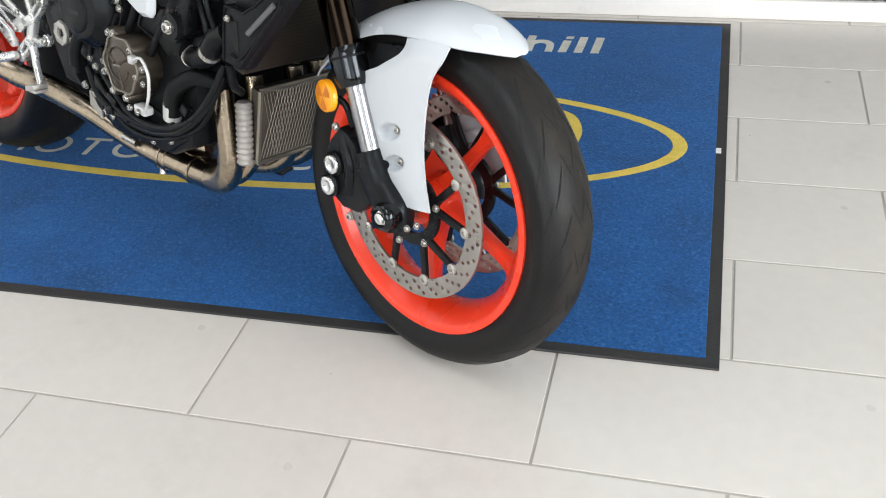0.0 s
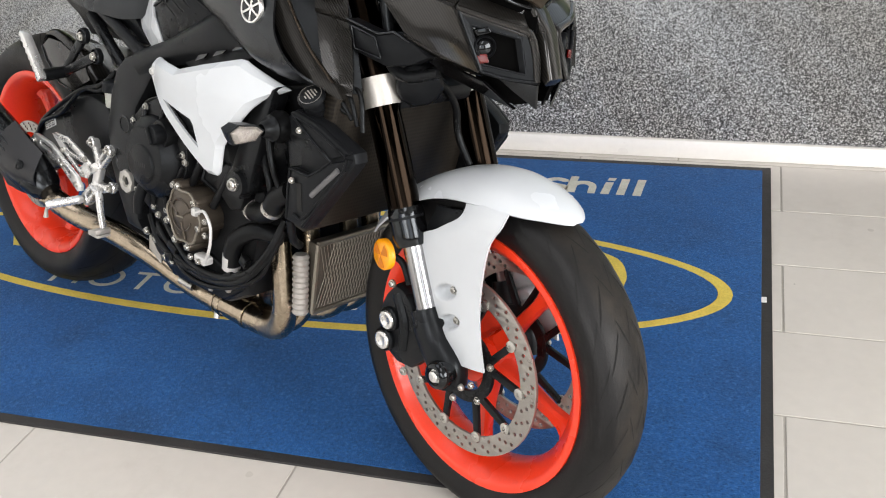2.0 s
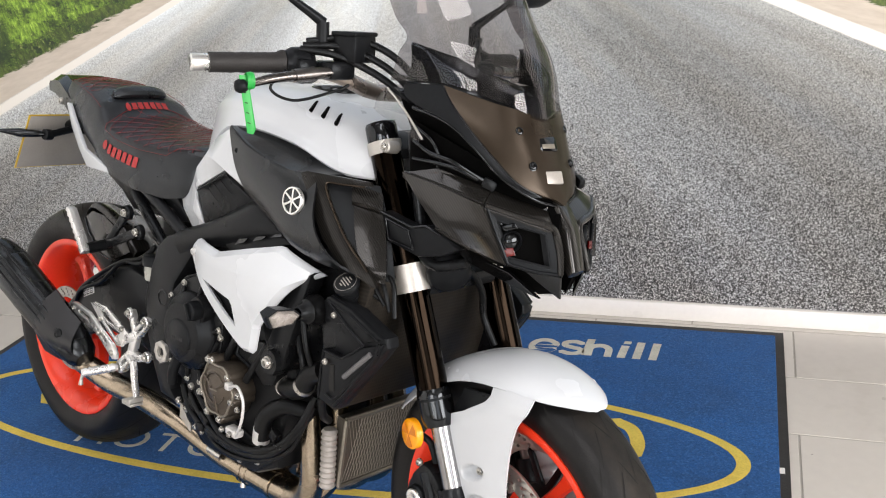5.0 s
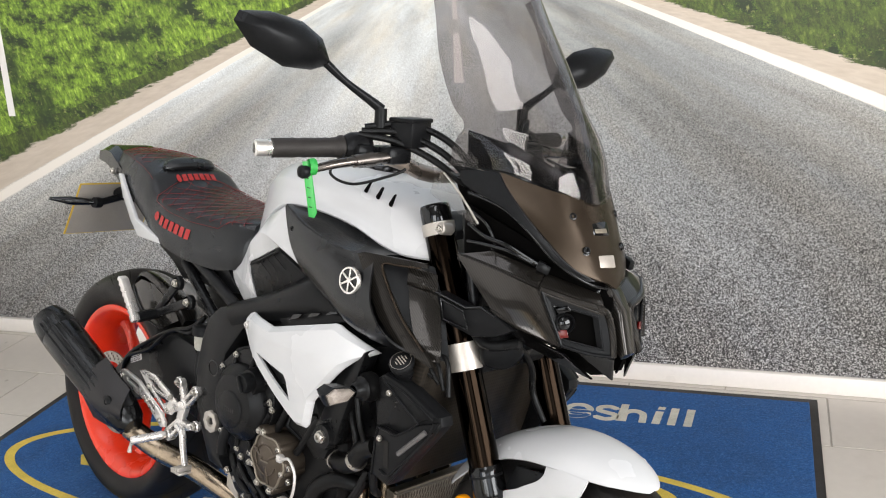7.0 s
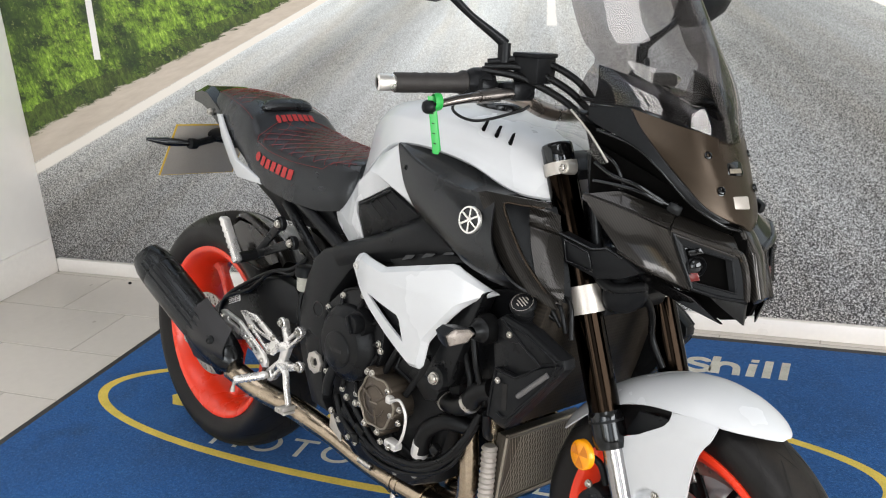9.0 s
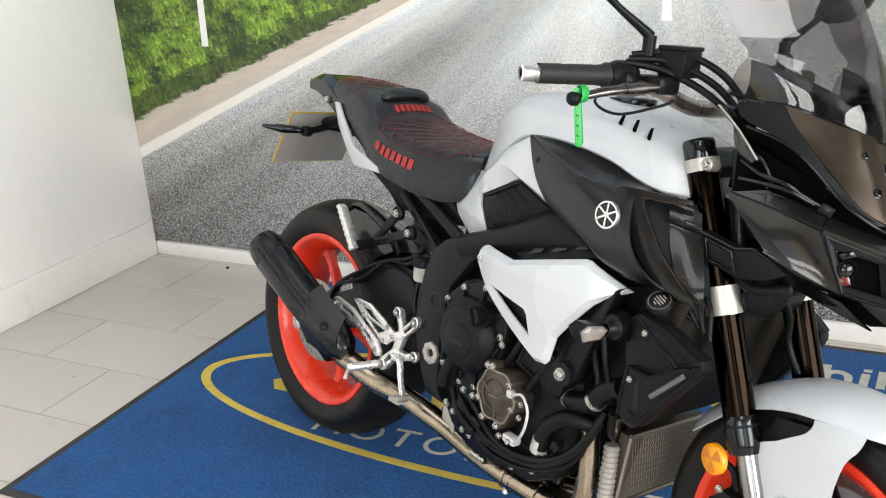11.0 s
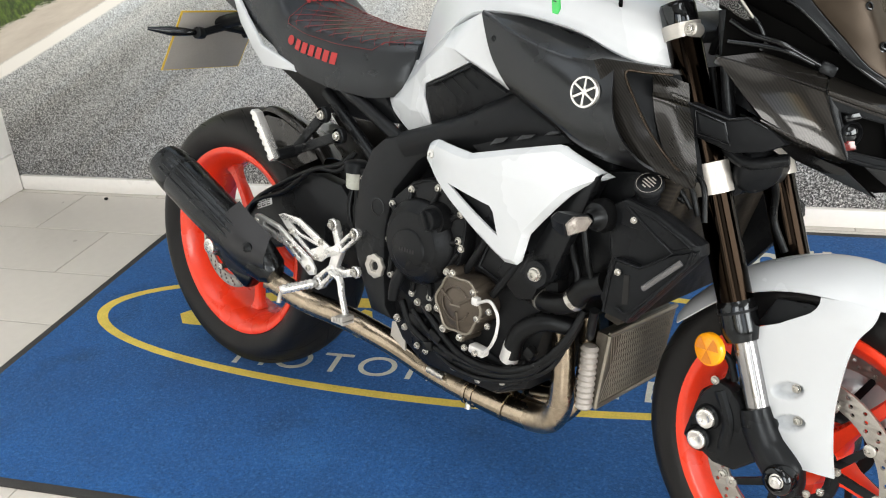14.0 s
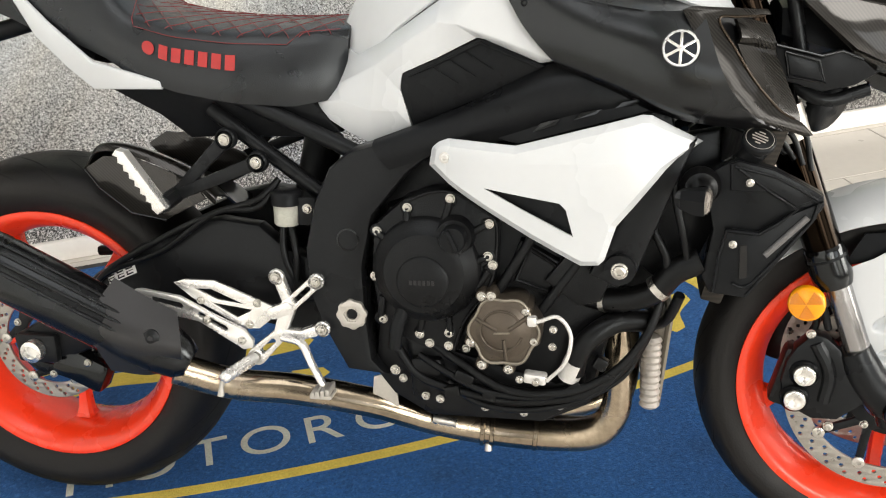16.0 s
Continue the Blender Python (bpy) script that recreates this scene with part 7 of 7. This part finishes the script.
part("cooler_frame", join(tube([(1.053, -0.097, 0.274), (1.067, -0.097, 0.414)], 0.005, 6, 1), tube([(1.067, -0.097, 0.414), (1.067, 0.135, 0.414)], 0.005, 6, 1), tube([(1.053, -0.097, 0.274), (1.053, 0.135, 0.274)], 0.005, 6, 1)), COREBAR, cool)
prof = [(0, 0), (0.0130, 0)] + [(0.0162 - 0.0032 * (k % 2), 0.004 + 0.0054 * k) for k in range(21)] + [(0.012, 0.118), (0, 0.119)]
part("cooler_tank", lathe(prof, (1.040, -0.114, 0.274), (0.0, 0, 1), 18), PALEGREY, cool, "ribbed pale grey cooler end tank", angle=20)
part("cooler_stay", tube([(1.040, -0.118, 0.410), (1.060, -0.150, 0.435), (1.075, -0.17, 0.48)], 0.008, 8), BLACK, cool)
rc = part("radiator_cap", lathe([(0, 0.012), (0.0205, 0.012), (0.0225, 0.010), (0.0225, 0.003), (0.015, 0.002), (0.014, -0.03)], (1.163, -0.200, 0.708), (0.15, -0.62, 0.78), 28), BLACK, bike, "black radiator cap with a white printed ring")
bcap = Matrix.Translation((1.163, -0.200, 0.708)) @ Vector((0, 0, 1)).rotation_difference(Vector((0.15, -0.62, 0.78)).normalized()).to_matrix().to_4x4()
part("cap_ring", finish(lathe([(0.0182, 0.0128), (0.0190, 0.0128)], (0, 0, 0), (0, 0, 1), 32), bcap), PALEGREY, rc, flat=True)
for k in range(5):
    w = (0.007, 0.018, 0.022, 0.018, 0.009)[k]
    part("cap_print", finish(slab([(-w / 2, -0.0100 + 0.0048 * k, 0.0128), (w / 2, -0.0100 + 0.0048 * k, 0.0128), (w / 2, -0.0080 + 0.0048 * k, 0.0128), (-w / 2, -0.0080 + 0.0048 * k, 0.0128)], 0.0004, 0, (0, 0, 1)), bcap @ Matrix.Rotation(radians(-20), 4, "Z")), PALEGREY, rc, flat=True)
part("filler_neck", tube([(1.163, -0.195, 0.700), (1.145, -0.180, 0.675), (1.13, -0.16, 0.65)], 0.017, 12), BLACK, bike)
for k in range(4):
    part("wiring", tube([(1.11 + 0.02 * k, -0.15, 0.735), (1.17 + 0.018 * k, -0.176 + 0.006 * k, 0.712 + 0.004 * k), (1.205 + 0.012 * k, -0.165, 0.690 - 0.008 * k)], 0.0045, 6), HOSE, bike)

# lamp nacelle
nac = part("lamp_nacelle", loft([[(x, y * w, z0 + (z1 - z0) * v) for y, v in ((-1, 0.2), (-0.85, 0.85), (-0.3, 1), (0.3, 1), (0.85, 0.85), (1, 0.2), (0.5, 0), (-0.5, 0))] for x, w, z0, z1 in ((1.20, 0.080, 0.83, 0.885), (1.28, 0.092, 0.80, 0.890), (1.34, 0.074, 0.780, 0.872), (1.385, 0.050, 0.775, 0.860), (1.405, 0.035, 0.775, 0.855))]), BLACK, bike, "twin headlight nacelle with carbon covers", angle=30)
for s in (-1, 1):
    # the front is turned a little, so that the far lamp stands further out
    def P3(x, y, z):
        f = min(1.0, max(0.0, (-y - 0.030) / 0.055)) if s > 0 else 0.0
        return (x + 0.045 * f, (y - 0.024 * f) * -s, z)
    rows = [[P3(1.204, -0.124, 0.901), P3(1.285, -0.1165, 0.889), P3(1.362, -0.105, 0.873)], [P3(1.240, -0.1265, 0.866), P3(1.309, -0.1130, 0.847), P3(1.378, -0.092, 0.828)], [P3(1.286, -0.1285, 0.822), P3(1.343, -0.1060, 0.799), P3(1.396, -0.079, 0.780)]]
    part("lamp_side_cover", sheet(rows if s < 0 else rows[::-1], 0.008, 4, 4), CARBON, nac, "glossy carbon headlight side cover", angle=40)
    part("side_cover_lip", join(tube(rows[0], 0.0030, 8, 4), tube(rows[2], 0.0030, 8, 4)), CARBON, nac)
    # near-black floor, wall, upper sheet and backing carry the shade inside the headlight
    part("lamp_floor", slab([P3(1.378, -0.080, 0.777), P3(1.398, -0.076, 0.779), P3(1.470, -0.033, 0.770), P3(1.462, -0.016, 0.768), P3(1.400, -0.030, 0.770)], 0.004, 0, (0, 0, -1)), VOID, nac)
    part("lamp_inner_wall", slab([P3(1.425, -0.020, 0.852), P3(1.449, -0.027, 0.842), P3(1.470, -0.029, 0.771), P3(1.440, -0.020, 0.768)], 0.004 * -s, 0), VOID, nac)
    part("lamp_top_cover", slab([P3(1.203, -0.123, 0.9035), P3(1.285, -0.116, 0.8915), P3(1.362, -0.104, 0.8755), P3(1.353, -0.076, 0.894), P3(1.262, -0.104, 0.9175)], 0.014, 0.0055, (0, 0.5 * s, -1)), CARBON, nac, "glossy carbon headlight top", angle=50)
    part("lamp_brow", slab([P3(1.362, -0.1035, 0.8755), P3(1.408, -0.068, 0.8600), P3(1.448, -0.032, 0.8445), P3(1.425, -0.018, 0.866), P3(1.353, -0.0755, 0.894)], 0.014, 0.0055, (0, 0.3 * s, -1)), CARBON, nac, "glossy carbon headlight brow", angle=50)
    part("upper_shade", slab([P3(1.205, -0.118, 0.990), P3(1.300, -0.096, 0.952), P3(1.390, -0.050, 0.902), P3(1.430, -0.012, 0.880), P3(1.415, -0.022, 0.866), P3(1.350, -0.070, 0.886), P3(1.262, -0.098, 0.908), P3(1.205, -0.112, 0.895)], 0.006 * -s, 0), VOID, nac, "black sheet for the shade over the headlight")
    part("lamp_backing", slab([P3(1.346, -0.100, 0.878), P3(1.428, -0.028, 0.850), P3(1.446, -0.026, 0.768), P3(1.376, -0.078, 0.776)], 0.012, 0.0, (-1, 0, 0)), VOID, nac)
    part("lamp_lower_cover", slab([P3(1.290, -0.1295, 0.8175), P3(1.345, -0.1055, 0.7935), P3(1.396, -0.079, 0.7785), P3(1.386, -0.060, 0.768), P3(1.335, -0.086, 0.778), P3(1.284, -0.110, 0.802)], 0.005, 0.002, (0, 0, 1)), CARBON, nac, angle=15)
    qa, qb, qc, qd = (Vector(P3(*q)) for q in ((1.362, -0.1045, 0.873), (1.449, -0.032, 0.843), (1.470, -0.034, 0.771), (1.397, -0.078, 0.780)))
    back = Vector((-0.005, 0, 0))
    ring = [qa, qb, qc, qd]
    hole = [qa + (qb - qa) * 0.15 + (qd - qa) * 0.24 + back, qb + (qa - qb) * 0.11 + (qc - qb) * 0.22 + back, qc + (qd - qc) * 0.13 + (qb - qc) * 0.11 + back, qd + (qc - qd) * 0.13 + (qa - qd) * 0.12 + back]
    bz = bmesh.new()
    loops = [[bz.verts.new(p) for p in lp] for lp in (ring, hole, [p + Vector((-0.012, 0, 0)) for p in hole])]
    for la, lb in zip(loops, loops[1:]):
        for i in range(4):
            k = (i + 1) % 4
            bz.faces.new((la[i], la[k], lb[k], lb[i]) if s < 0 else (la[k], la[i], lb[i], lb[k]))
    bezel = part("lamp_bezel", bz, BLACK, nac, "black bezel of the headlight opening", angle=20)
    part("bezel_edge", join(*[tube([hole[i], hole[(i + 1) % 4]], 0.0016, 6, 1) for i in range(4)]), BLACK, bezel)
    part("lamp_frame", join(tube([P3(1.364, -0.103, 0.871), P3(1.410, -0.066, 0.855), P3(1.441, -0.038, 0.844), P3(1.451, -0.031, 0.834), P3(1.463, -0.031, 0.803), P3(1.470, -0.034, 0.771)], [0.0045, 0.0055, 0.0060, 0.0062, 0.0060, 0.0050], 10, 4)), CARBON, nac, "rounded carbon rim of the headlight")
    part("lamp_lip", join(tube([P3(1.364, -0.103, 0.873), P3(1.379, -0.090, 0.828), P3(1.397, -0.077, 0.780)], 0.0030, 8, 3), tube([P3(1.397, -0.077, 0.780), P3(1.435, -0.056, 0.772), P3(1.470, -0.034, 0.771)], 0.0032, 8, 3)), BLACK, nac)
    part("lamp_cell", slab([P3(1.358, -0.098, 0.864), P3(1.380, -0.076, 0.858), P3(1.384, -0.080, 0.834), P3(1.368, -0.094, 0.838)], 0.004, 0.001, (-1, 0, 0)), GLOSS, nac)
    proj = part("projector_lamp", lathe([(0.006, -0.02), (0.0165, -0.010), (0.0175, 0.002), (0.0155, 0.004), (0.014, 0.000)], P3(1.395, -0.070, 0.815), (0.8, 0.5 * s, 0.05), 24), BLACK, nac, "round projector headlamp")
    part("lamp_lens", lathe([(0, 0.007), (0.007, 0.006), (0.011, 0.004), (0.0140, 0.000)], P3(1.395, -0.070, 0.815), (0.8, 0.5 * s, 0.05), 24), GLOSS, proj, "dark glass lens")
    part("lamp_reflector", slab([P3(1.388, -0.088, 0.840), P3(1.402, -0.074, 0.846), P3(1.406, -0.070, 0.838), P3(1.392, -0.084, 0.832)], 0.004, 0.001, (-1, 0, 0)), GLOSS, proj)
    # the red reflection in the headlight is painted as a solid patch
    part("lamp_red_reflection", slab([P3(1.386, -0.086, 0.804), P3(1.402, -0.072, 0.806), P3(1.406, -0.070, 0.794), P3(1.392, -0.082, 0.790)], 0.004, 0.001, (-1, 0, 0)), REDGLOSS, proj, "small red patch for a reflection in the headlight")
    part("chin_blade", slab([P3(1.285, -0.108, 0.804), P3(1.345, -0.098, 0.782), P3(1.395, -0.070, 0.764), P3(1.432, -0.036, 0.724), P3(1.390, -0.056, 0.740), P3(1.325, -0.088, 0.768)], 0.010 * -s, 0.002), GLOSS, nac, "black chin blade")
    part("inner_chin", slab([P3(1.400, -0.070, 0.785), P3(1.468, -0.034, 0.772), P3(1.462, -0.022, 0.728), P3(1.430, -0.045, 0.755)], 0.008 * -s, 0.002), GLOSS, nac)
    # black fillers close see-through gaps and paint them as deep shade
    part("chin_filler", slab([P3(1.330, -0.040, 0.792), P3(1.400, -0.040, 0.776), P3(1.462, -0.028, 0.768), P3(1.452, -0.024, 0.736), P3(1.428, -0.030, 0.730), P3(1.370, -0.040, 0.750)], 0.012 * -s, 0), VOID, nac, "black sheet for the shade inside the chin")
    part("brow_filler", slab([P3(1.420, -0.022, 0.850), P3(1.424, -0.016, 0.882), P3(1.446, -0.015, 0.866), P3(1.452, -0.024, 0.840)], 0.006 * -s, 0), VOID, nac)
    part("nacelle_wire", tube([P3(1.21, -0.07, 0.93), P3(1.26, -0.075, 0.945), P3(1.31, -0.06, 0.935), P3(1.33, -0.05, 0.90)], 0.004, 6), HOSE, nac)
    for line, r in (([(1.215, -0.118, 0.955), (1.25, -0.114, 0.938), (1.29, -0.107, 0.930), (1.325, -0.093, 0.913), (1.352, -0.080, 0.900)], 0.0050), ([(1.215, -0.117, 0.925), (1.26, -0.112, 0.924), (1.30, -0.104, 0.919), (1.335, -0.090, 0.905)], 0.0042), ([(1.22, -0.119, 0.978), (1.252, -0.114, 0.958), (1.268, -0.109, 0.930), (1.262, -0.107, 0.918)], 0.0040)):
        part("nacelle_cable", tube([P3(*p) for p in line], r, 8), GLOSS, nac)
    part("cable_clip", block(P3(1.352, -0.082, 0.900), (0.024, 0.012, 0.018), 0.004, (0, 20, 25 * -s)), FRAMEBLACK, nac)
    part("nacelle_stay", tube([P3(1.17, -0.075, 0.82), P3(1.25, -0.10, 0.755), P3(1.32, -0.085, 0.765)], 0.010, 8), FRAMEBLACK, nac)
part("centre_blade", slab([(1.426, -0.0165, 0.886), (1.444, -0.0165, 0.870), (1.463, -0.0165, 0.842), (1.482, -0.0165, 0.775), (1.471, -0.0165, 0.764), (1.446, -0.0165, 0.790)], 0.034, 0.0045, (0, 1, 0)), CARBON, nac, "rounded carbon centre blade", angle=45)
part("upright_stay", tube([(1.195, -0.101, 0.968), (1.205, -0.101, 0.915), (1.228, -0.100, 0.805)], [0.0085, 0.0098, 0.0098], 12, 3), FRAMEBLACK, nac)
part("brake_hose", tube([(1.250, -0.060, 0.742), (1.262, -0.010, 0.730), (1.262, 0.030, 0.690), (1.262, 0.042, 0.640), (1.285, 0.050, 0.590)], 0.0065, 8), HOSE, bike, "black brake hose between the fork legs")
horn = part("horn", lathe([(0, -0.02), (0.034, -0.02), (0.038, -0.01), (0.038, 0.0), (0.030, 0.006), (0.012, 0.004), (0, 0.01)], (1.275, -0.075, 0.735), (0.7, -0.55, -0.45), 24), BLACK, bike, "black disc horn")

# mask and screen
rim = [(1.277, -0.122, 1.048), (1.299, -0.119, 1.017), (1.3345, -0.1125, 0.980), (1.372, -0.098, 0.942), (1.401, -0.076, 0.909), (1.425, -0.042, 0.8880)]
half = [[(1.350, -0.080, 1.026), (1.374, -0.045, 1.016), (1.384, 0, 1.004)],
        [(1.367, -0.075, 0.996), (1.387, -0.042, 0.984), (1.395, 0, 0.977)],
        [(1.388, -0.066, 0.957), (1.405, -0.034, 0.945), (1.411, 0, 0.940)],
        [(1.406, -0.056, 0.926), (1.418, -0.028, 0.918), (1.422, 0, 0.914)],
        [(1.420, -0.045, 0.900), (1.429, -0.020, 0.893), (1.433, 0, 0.889)],
        [(1.432, -0.024, 0.884), (1.436, -0.010, 0.8775), (1.437, 0, 0.873)]]
half = [[e] + r for e, r in zip(rim, half)]
rows = [r + [(x, -y, z) for x, y, z in r[-2::-1]] for r in half]
mask = part("front_mask", sheet(rows, 0.004, 6, 5), MASK, bike, "matt bronze-black front mask", angle=50)
for s in (-1, 1):
    low = [[(1.210, -0.142, 1.044), (1.242, -0.134, 1.048)], [(1.222, -0.141, 1.022), (1.262, -0.133, 1.018)], [(1.293, -0.1265, 0.993), (1.316, -0.120, 0.987)], [(1.338, -0.1145, 0.962), (1.356, -0.107, 0.951)], [(1.380, -0.092, 0.9185), (1.391, -0.085, 0.913)], [(1.418, -0.055, 0.8870), (1.4215, -0.049, 0.8872)]]
    rows = [[(x, y * -s, z) for x, y, z in r + [(e[0], e[1] - 0.0006, e[2] - 0.0006)]] for r, e in zip(low, rim)]
    side = part("mask_flank", sheet(rows if s < 0 else rows[::-1], 0.004, 5, 5), BLACK, mask, "matt black mask flank", angle=50)
    part("mask_edge", tube([(x + 0.0004, (y - 0.0006) * -s, z) for x, y, z in rim], 0.0016, 6), DARKPOD, mask)
    part("mask_lower_lip", tube([(1.228, 0.139 * s, 1.010), (1.293, 0.127 * s, 0.992), (1.338, 0.115 * s, 0.961), (1.380, 0.0925 * s, 0.9175), (1.418, 0.0555 * s, 0.886), (1.436, 0.006 * s, 0.871)], 0.0032, 6), GLOSS, mask)
for s in (-1, 1):
    bolt((1.3820, 0.0590 * s, 0.9865), 0.0074, mask, GLOSS, (0.85, 0.45 * s, 0.45))
    bolt((1.4080, 0.0500 * s, 0.9350), 0.0074, mask, GLOSS, (0.85, 0.45 * s, 0.45))
    # black sheet that paints the shade behind the mask
    part("mask_inner_shade", slab([(1.200, 0.138 * s, 1.020), (1.30, 0.105 * s, 0.98), (1.36, 0.08 * s, 0.935), (1.28, 0.07 * s, 0.92), (1.18, 0.09 * s, 0.97)], -0.004 * s, 0), VOID, mask)
notch = part("mask_notch", block((1.4000, -0.007, 0.9665), (0.010, 0.042, 0.026), 0.005, (0, -25, -8)), GLOSS, mask, "glossy notch under the screen")
part("notch_insert", block((1.4052, -0.009, 0.9645), (0.004, 0.028, 0.008), 0.0015, (0, -25, -8)), COREBAR, notch, "pale metal insert")
part("mask_badge", block((1.4240, -0.012, 0.9170), (0.006, 0.034, 0.021), 0.002, (0, -22, -14)), PALEGREY, mask, "small pale metal badge")
srows = [[(1.190, -0.152, 1.050), (1.282, -0.1225, 1.0515), (1.352, -0.080, 1.030), (1.391, 0, 1.004)], [(1.204, -0.152, 1.094), (1.284, -0.121, 1.082), (1.346, -0.074, 1.069), (1.374, 0, 1.055)], [(1.217, -0.149, 1.120), (1.281, -0.114, 1.113), (1.333, -0.066, 1.107), (1.354, 0, 1.101)]]
srows = [r + [(x, -y, z) for x, y, z in r[-2::-1]] for r in srows]
for z, xc, xe, w in ((1.150, 1.332, 1.188, 0.150), (1.220, 1.290, 1.150, 0.147), (1.290, 1.243, 1.125, 0.138), (1.340, 1.205, 1.100, 0.126)):
    srows.append([(xc - (xc - xe) * abs(f) ** 1.8, w * f, z + 0.014 * (1 - f * f) * (z > 1.3)) for f in (-1, -0.66, -0.33, 0, 0.33, 0.66, 1)])
screen = part("windscreen", sheet(srows[::-1], 0.0035, 4, 4), SMOKE, bike, "tall smoked double-bubble windscreen", angle=60)
screen.visible_shadow = False
for s in (-1, 1):
    defl = part("clear_deflector", slab([(1.152, 0.152 * s, 1.000), (1.158, 0.151 * s, 1.022), (1.178, 0.150 * s, 1.038), (1.190, 0.150 * s, 1.036), (1.262, 0.148 * s, 0.964), (1.252, 0.148 * s, 0.957), (1.205, 0.151 * s, 0.980), (1.170, 0.152 * s, 0.991)], 0.003, 0), CLEAR, bike, "small clear plastic wind deflector")
    defl.visible_shadow = False
    # a satin metal bead stands in for the glint on the clear edge
    part("deflector_glint", tube([(1.180, 0.151 * s, 1.037), (1.222, 0.150 * s, 1.004), (1.262, 0.149 * s, 0.963)], 0.0017, 6, 2), SATIN, defl, "metal bead for the glint of the plastic edge")
# glossy shelf under the screen, with a moulded lip
shelf = []
for f in np.linspace(-1, 1, 13):
    front = 1.352 - 0.150 * abs(f) ** 1.8
    shelf.append([(front - d_ * (1.2 - 0.9 * abs(f)), 0.132 * f, 1.040 - 0.016 * (1 - f * f) - dz) for d_, dz in ((0.0, -0.004), (0.012, 0.006), (0.040, 0.010), (0.085, 0.004))])
dash = part("dash_shelf", sheet(shelf, 0.003, 2, 1), GLOSS, bike, "glossy black shelf under the screen", angle=50)
for off, lift in ((0.0, 0.003), (0.020, 0.012)):
    part("dash_lip", tube([(1.352 - off - 0.150 * abs(f) ** 1.8, 0.131 * f, 1.044 + lift - 0.016 * (1 - f * f)) for f in np.linspace(-1, 1, 17)], 0.0032, 8, 1), GLOSS, dash)

# gloss black shroud that closes the foot of the screen
half = [[(1.218, -0.142, 1.050), (1.258, -0.126, 1.048), (1.312, -0.101, 1.038), (1.347, -0.073, 1.026), (1.374, -0.030, 1.010), (1.380, 0, 1.003)],
        [(1.220, -0.138, 1.080), (1.256, -0.122, 1.074), (1.305, -0.098, 1.062), (1.340, -0.070, 1.046), (1.365, -0.030, 1.028), (1.371, 0, 1.021)],
        [(1.218, -0.139, 1.108), (1.250, -0.124, 1.099), (1.300, -0.099, 1.084), (1.337, -0.070, 1.062), (1.360, -0.030, 1.042), (1.365, 0, 1.034)]]
shroud = part("screen_shroud", sheet([r + [(x, -y, z) for x, y, z in r[-2::-1]] for r in half][::-1], 0.004, 4, 4), GLOSS, bike, "gloss black shroud at the foot of the screen", angle=50)
part("shroud_lip", tube([(x, y, z + 0.001) for x, y, z in half[2]] + [(x, -y, z + 0.001) for x, y, z in half[2][-2::-1]], 0.0028, 8, 4), GLOSS, shroud)

# side stand on the far flank
part("side_stand", tube([(0.62, 0.13, 0.30), (0.66, 0.20, 0.16), (0.70, 0.262, 0.062)], [0.012, 0.010, 0.012], 10, 3), FRAMEBLACK, bike, "black side stand")
part("stand_foot", block((0.702, 0.268, 0.059), (0.05, 0.04, 0.008), 0.003, (11.5, 0, 0)), FRAMEBLACK, bike)
part("chain", tube([(0.0, 0.105, 0.425), (0.55, 0.105, 0.475)], 0.010, 6, 1), BLACK, bike)

speck = part("floor_pebble", lathe([(0, 0), (0.006, 0), (0.0075, 0.003), (0.006, 0.007), (0, 0.008)], (-1.988, 1.748, 0), (0, 0, 1), 10), GROOVE)
tagged(speck, "tiny dark rubber pebble lying on the floor tiles", "pebble")

# ---- floor tiles ----
ground = part("floor", block((1.0, -1.14, -0.0518), (7.2, 6.1, 0.1), 0), GROUT)
tagged(ground, "showroom floor of pale porcelain tiles with grey joints", "floor", kind="structure")
bm = block((0, 0, -0.006), (0.5945, 0.2945, 0.012), 0.0008)
first = part("tile", bm, TILE, ground, flat=True)
tile_mesh = first.data
for j in range(-14, 7):
    shift = 0.0 if j % 2 == 0 else 0.3
    for i in range(-6, 10):
        x, y = 0.6 * i + shift + 0.3, 0.3 * j + 0.133
        # tiles at the walls are cut to size
        x0, x1 = max(x - 0.29725, -2.44), min(x + 0.29725, 4.52)
        y0, y1 = max(y - 0.14725, -4.12), min(y + 0.14725, 1.84)
        if x1 - x0 < 0.03 or y1 - y0 < 0.02:
            continue
        if first is not None:
            ob, first = first, None
        else:
            ob = new("tile", tile_mesh)
            ob.parent = ground
        ob.location = ((x0 + x1) / 2, (y0 + y1) / 2, 0.0)
        ob.scale = ((x1 - x0) / 0.5945, (y1 - y0) / 0.2945, 1.0)
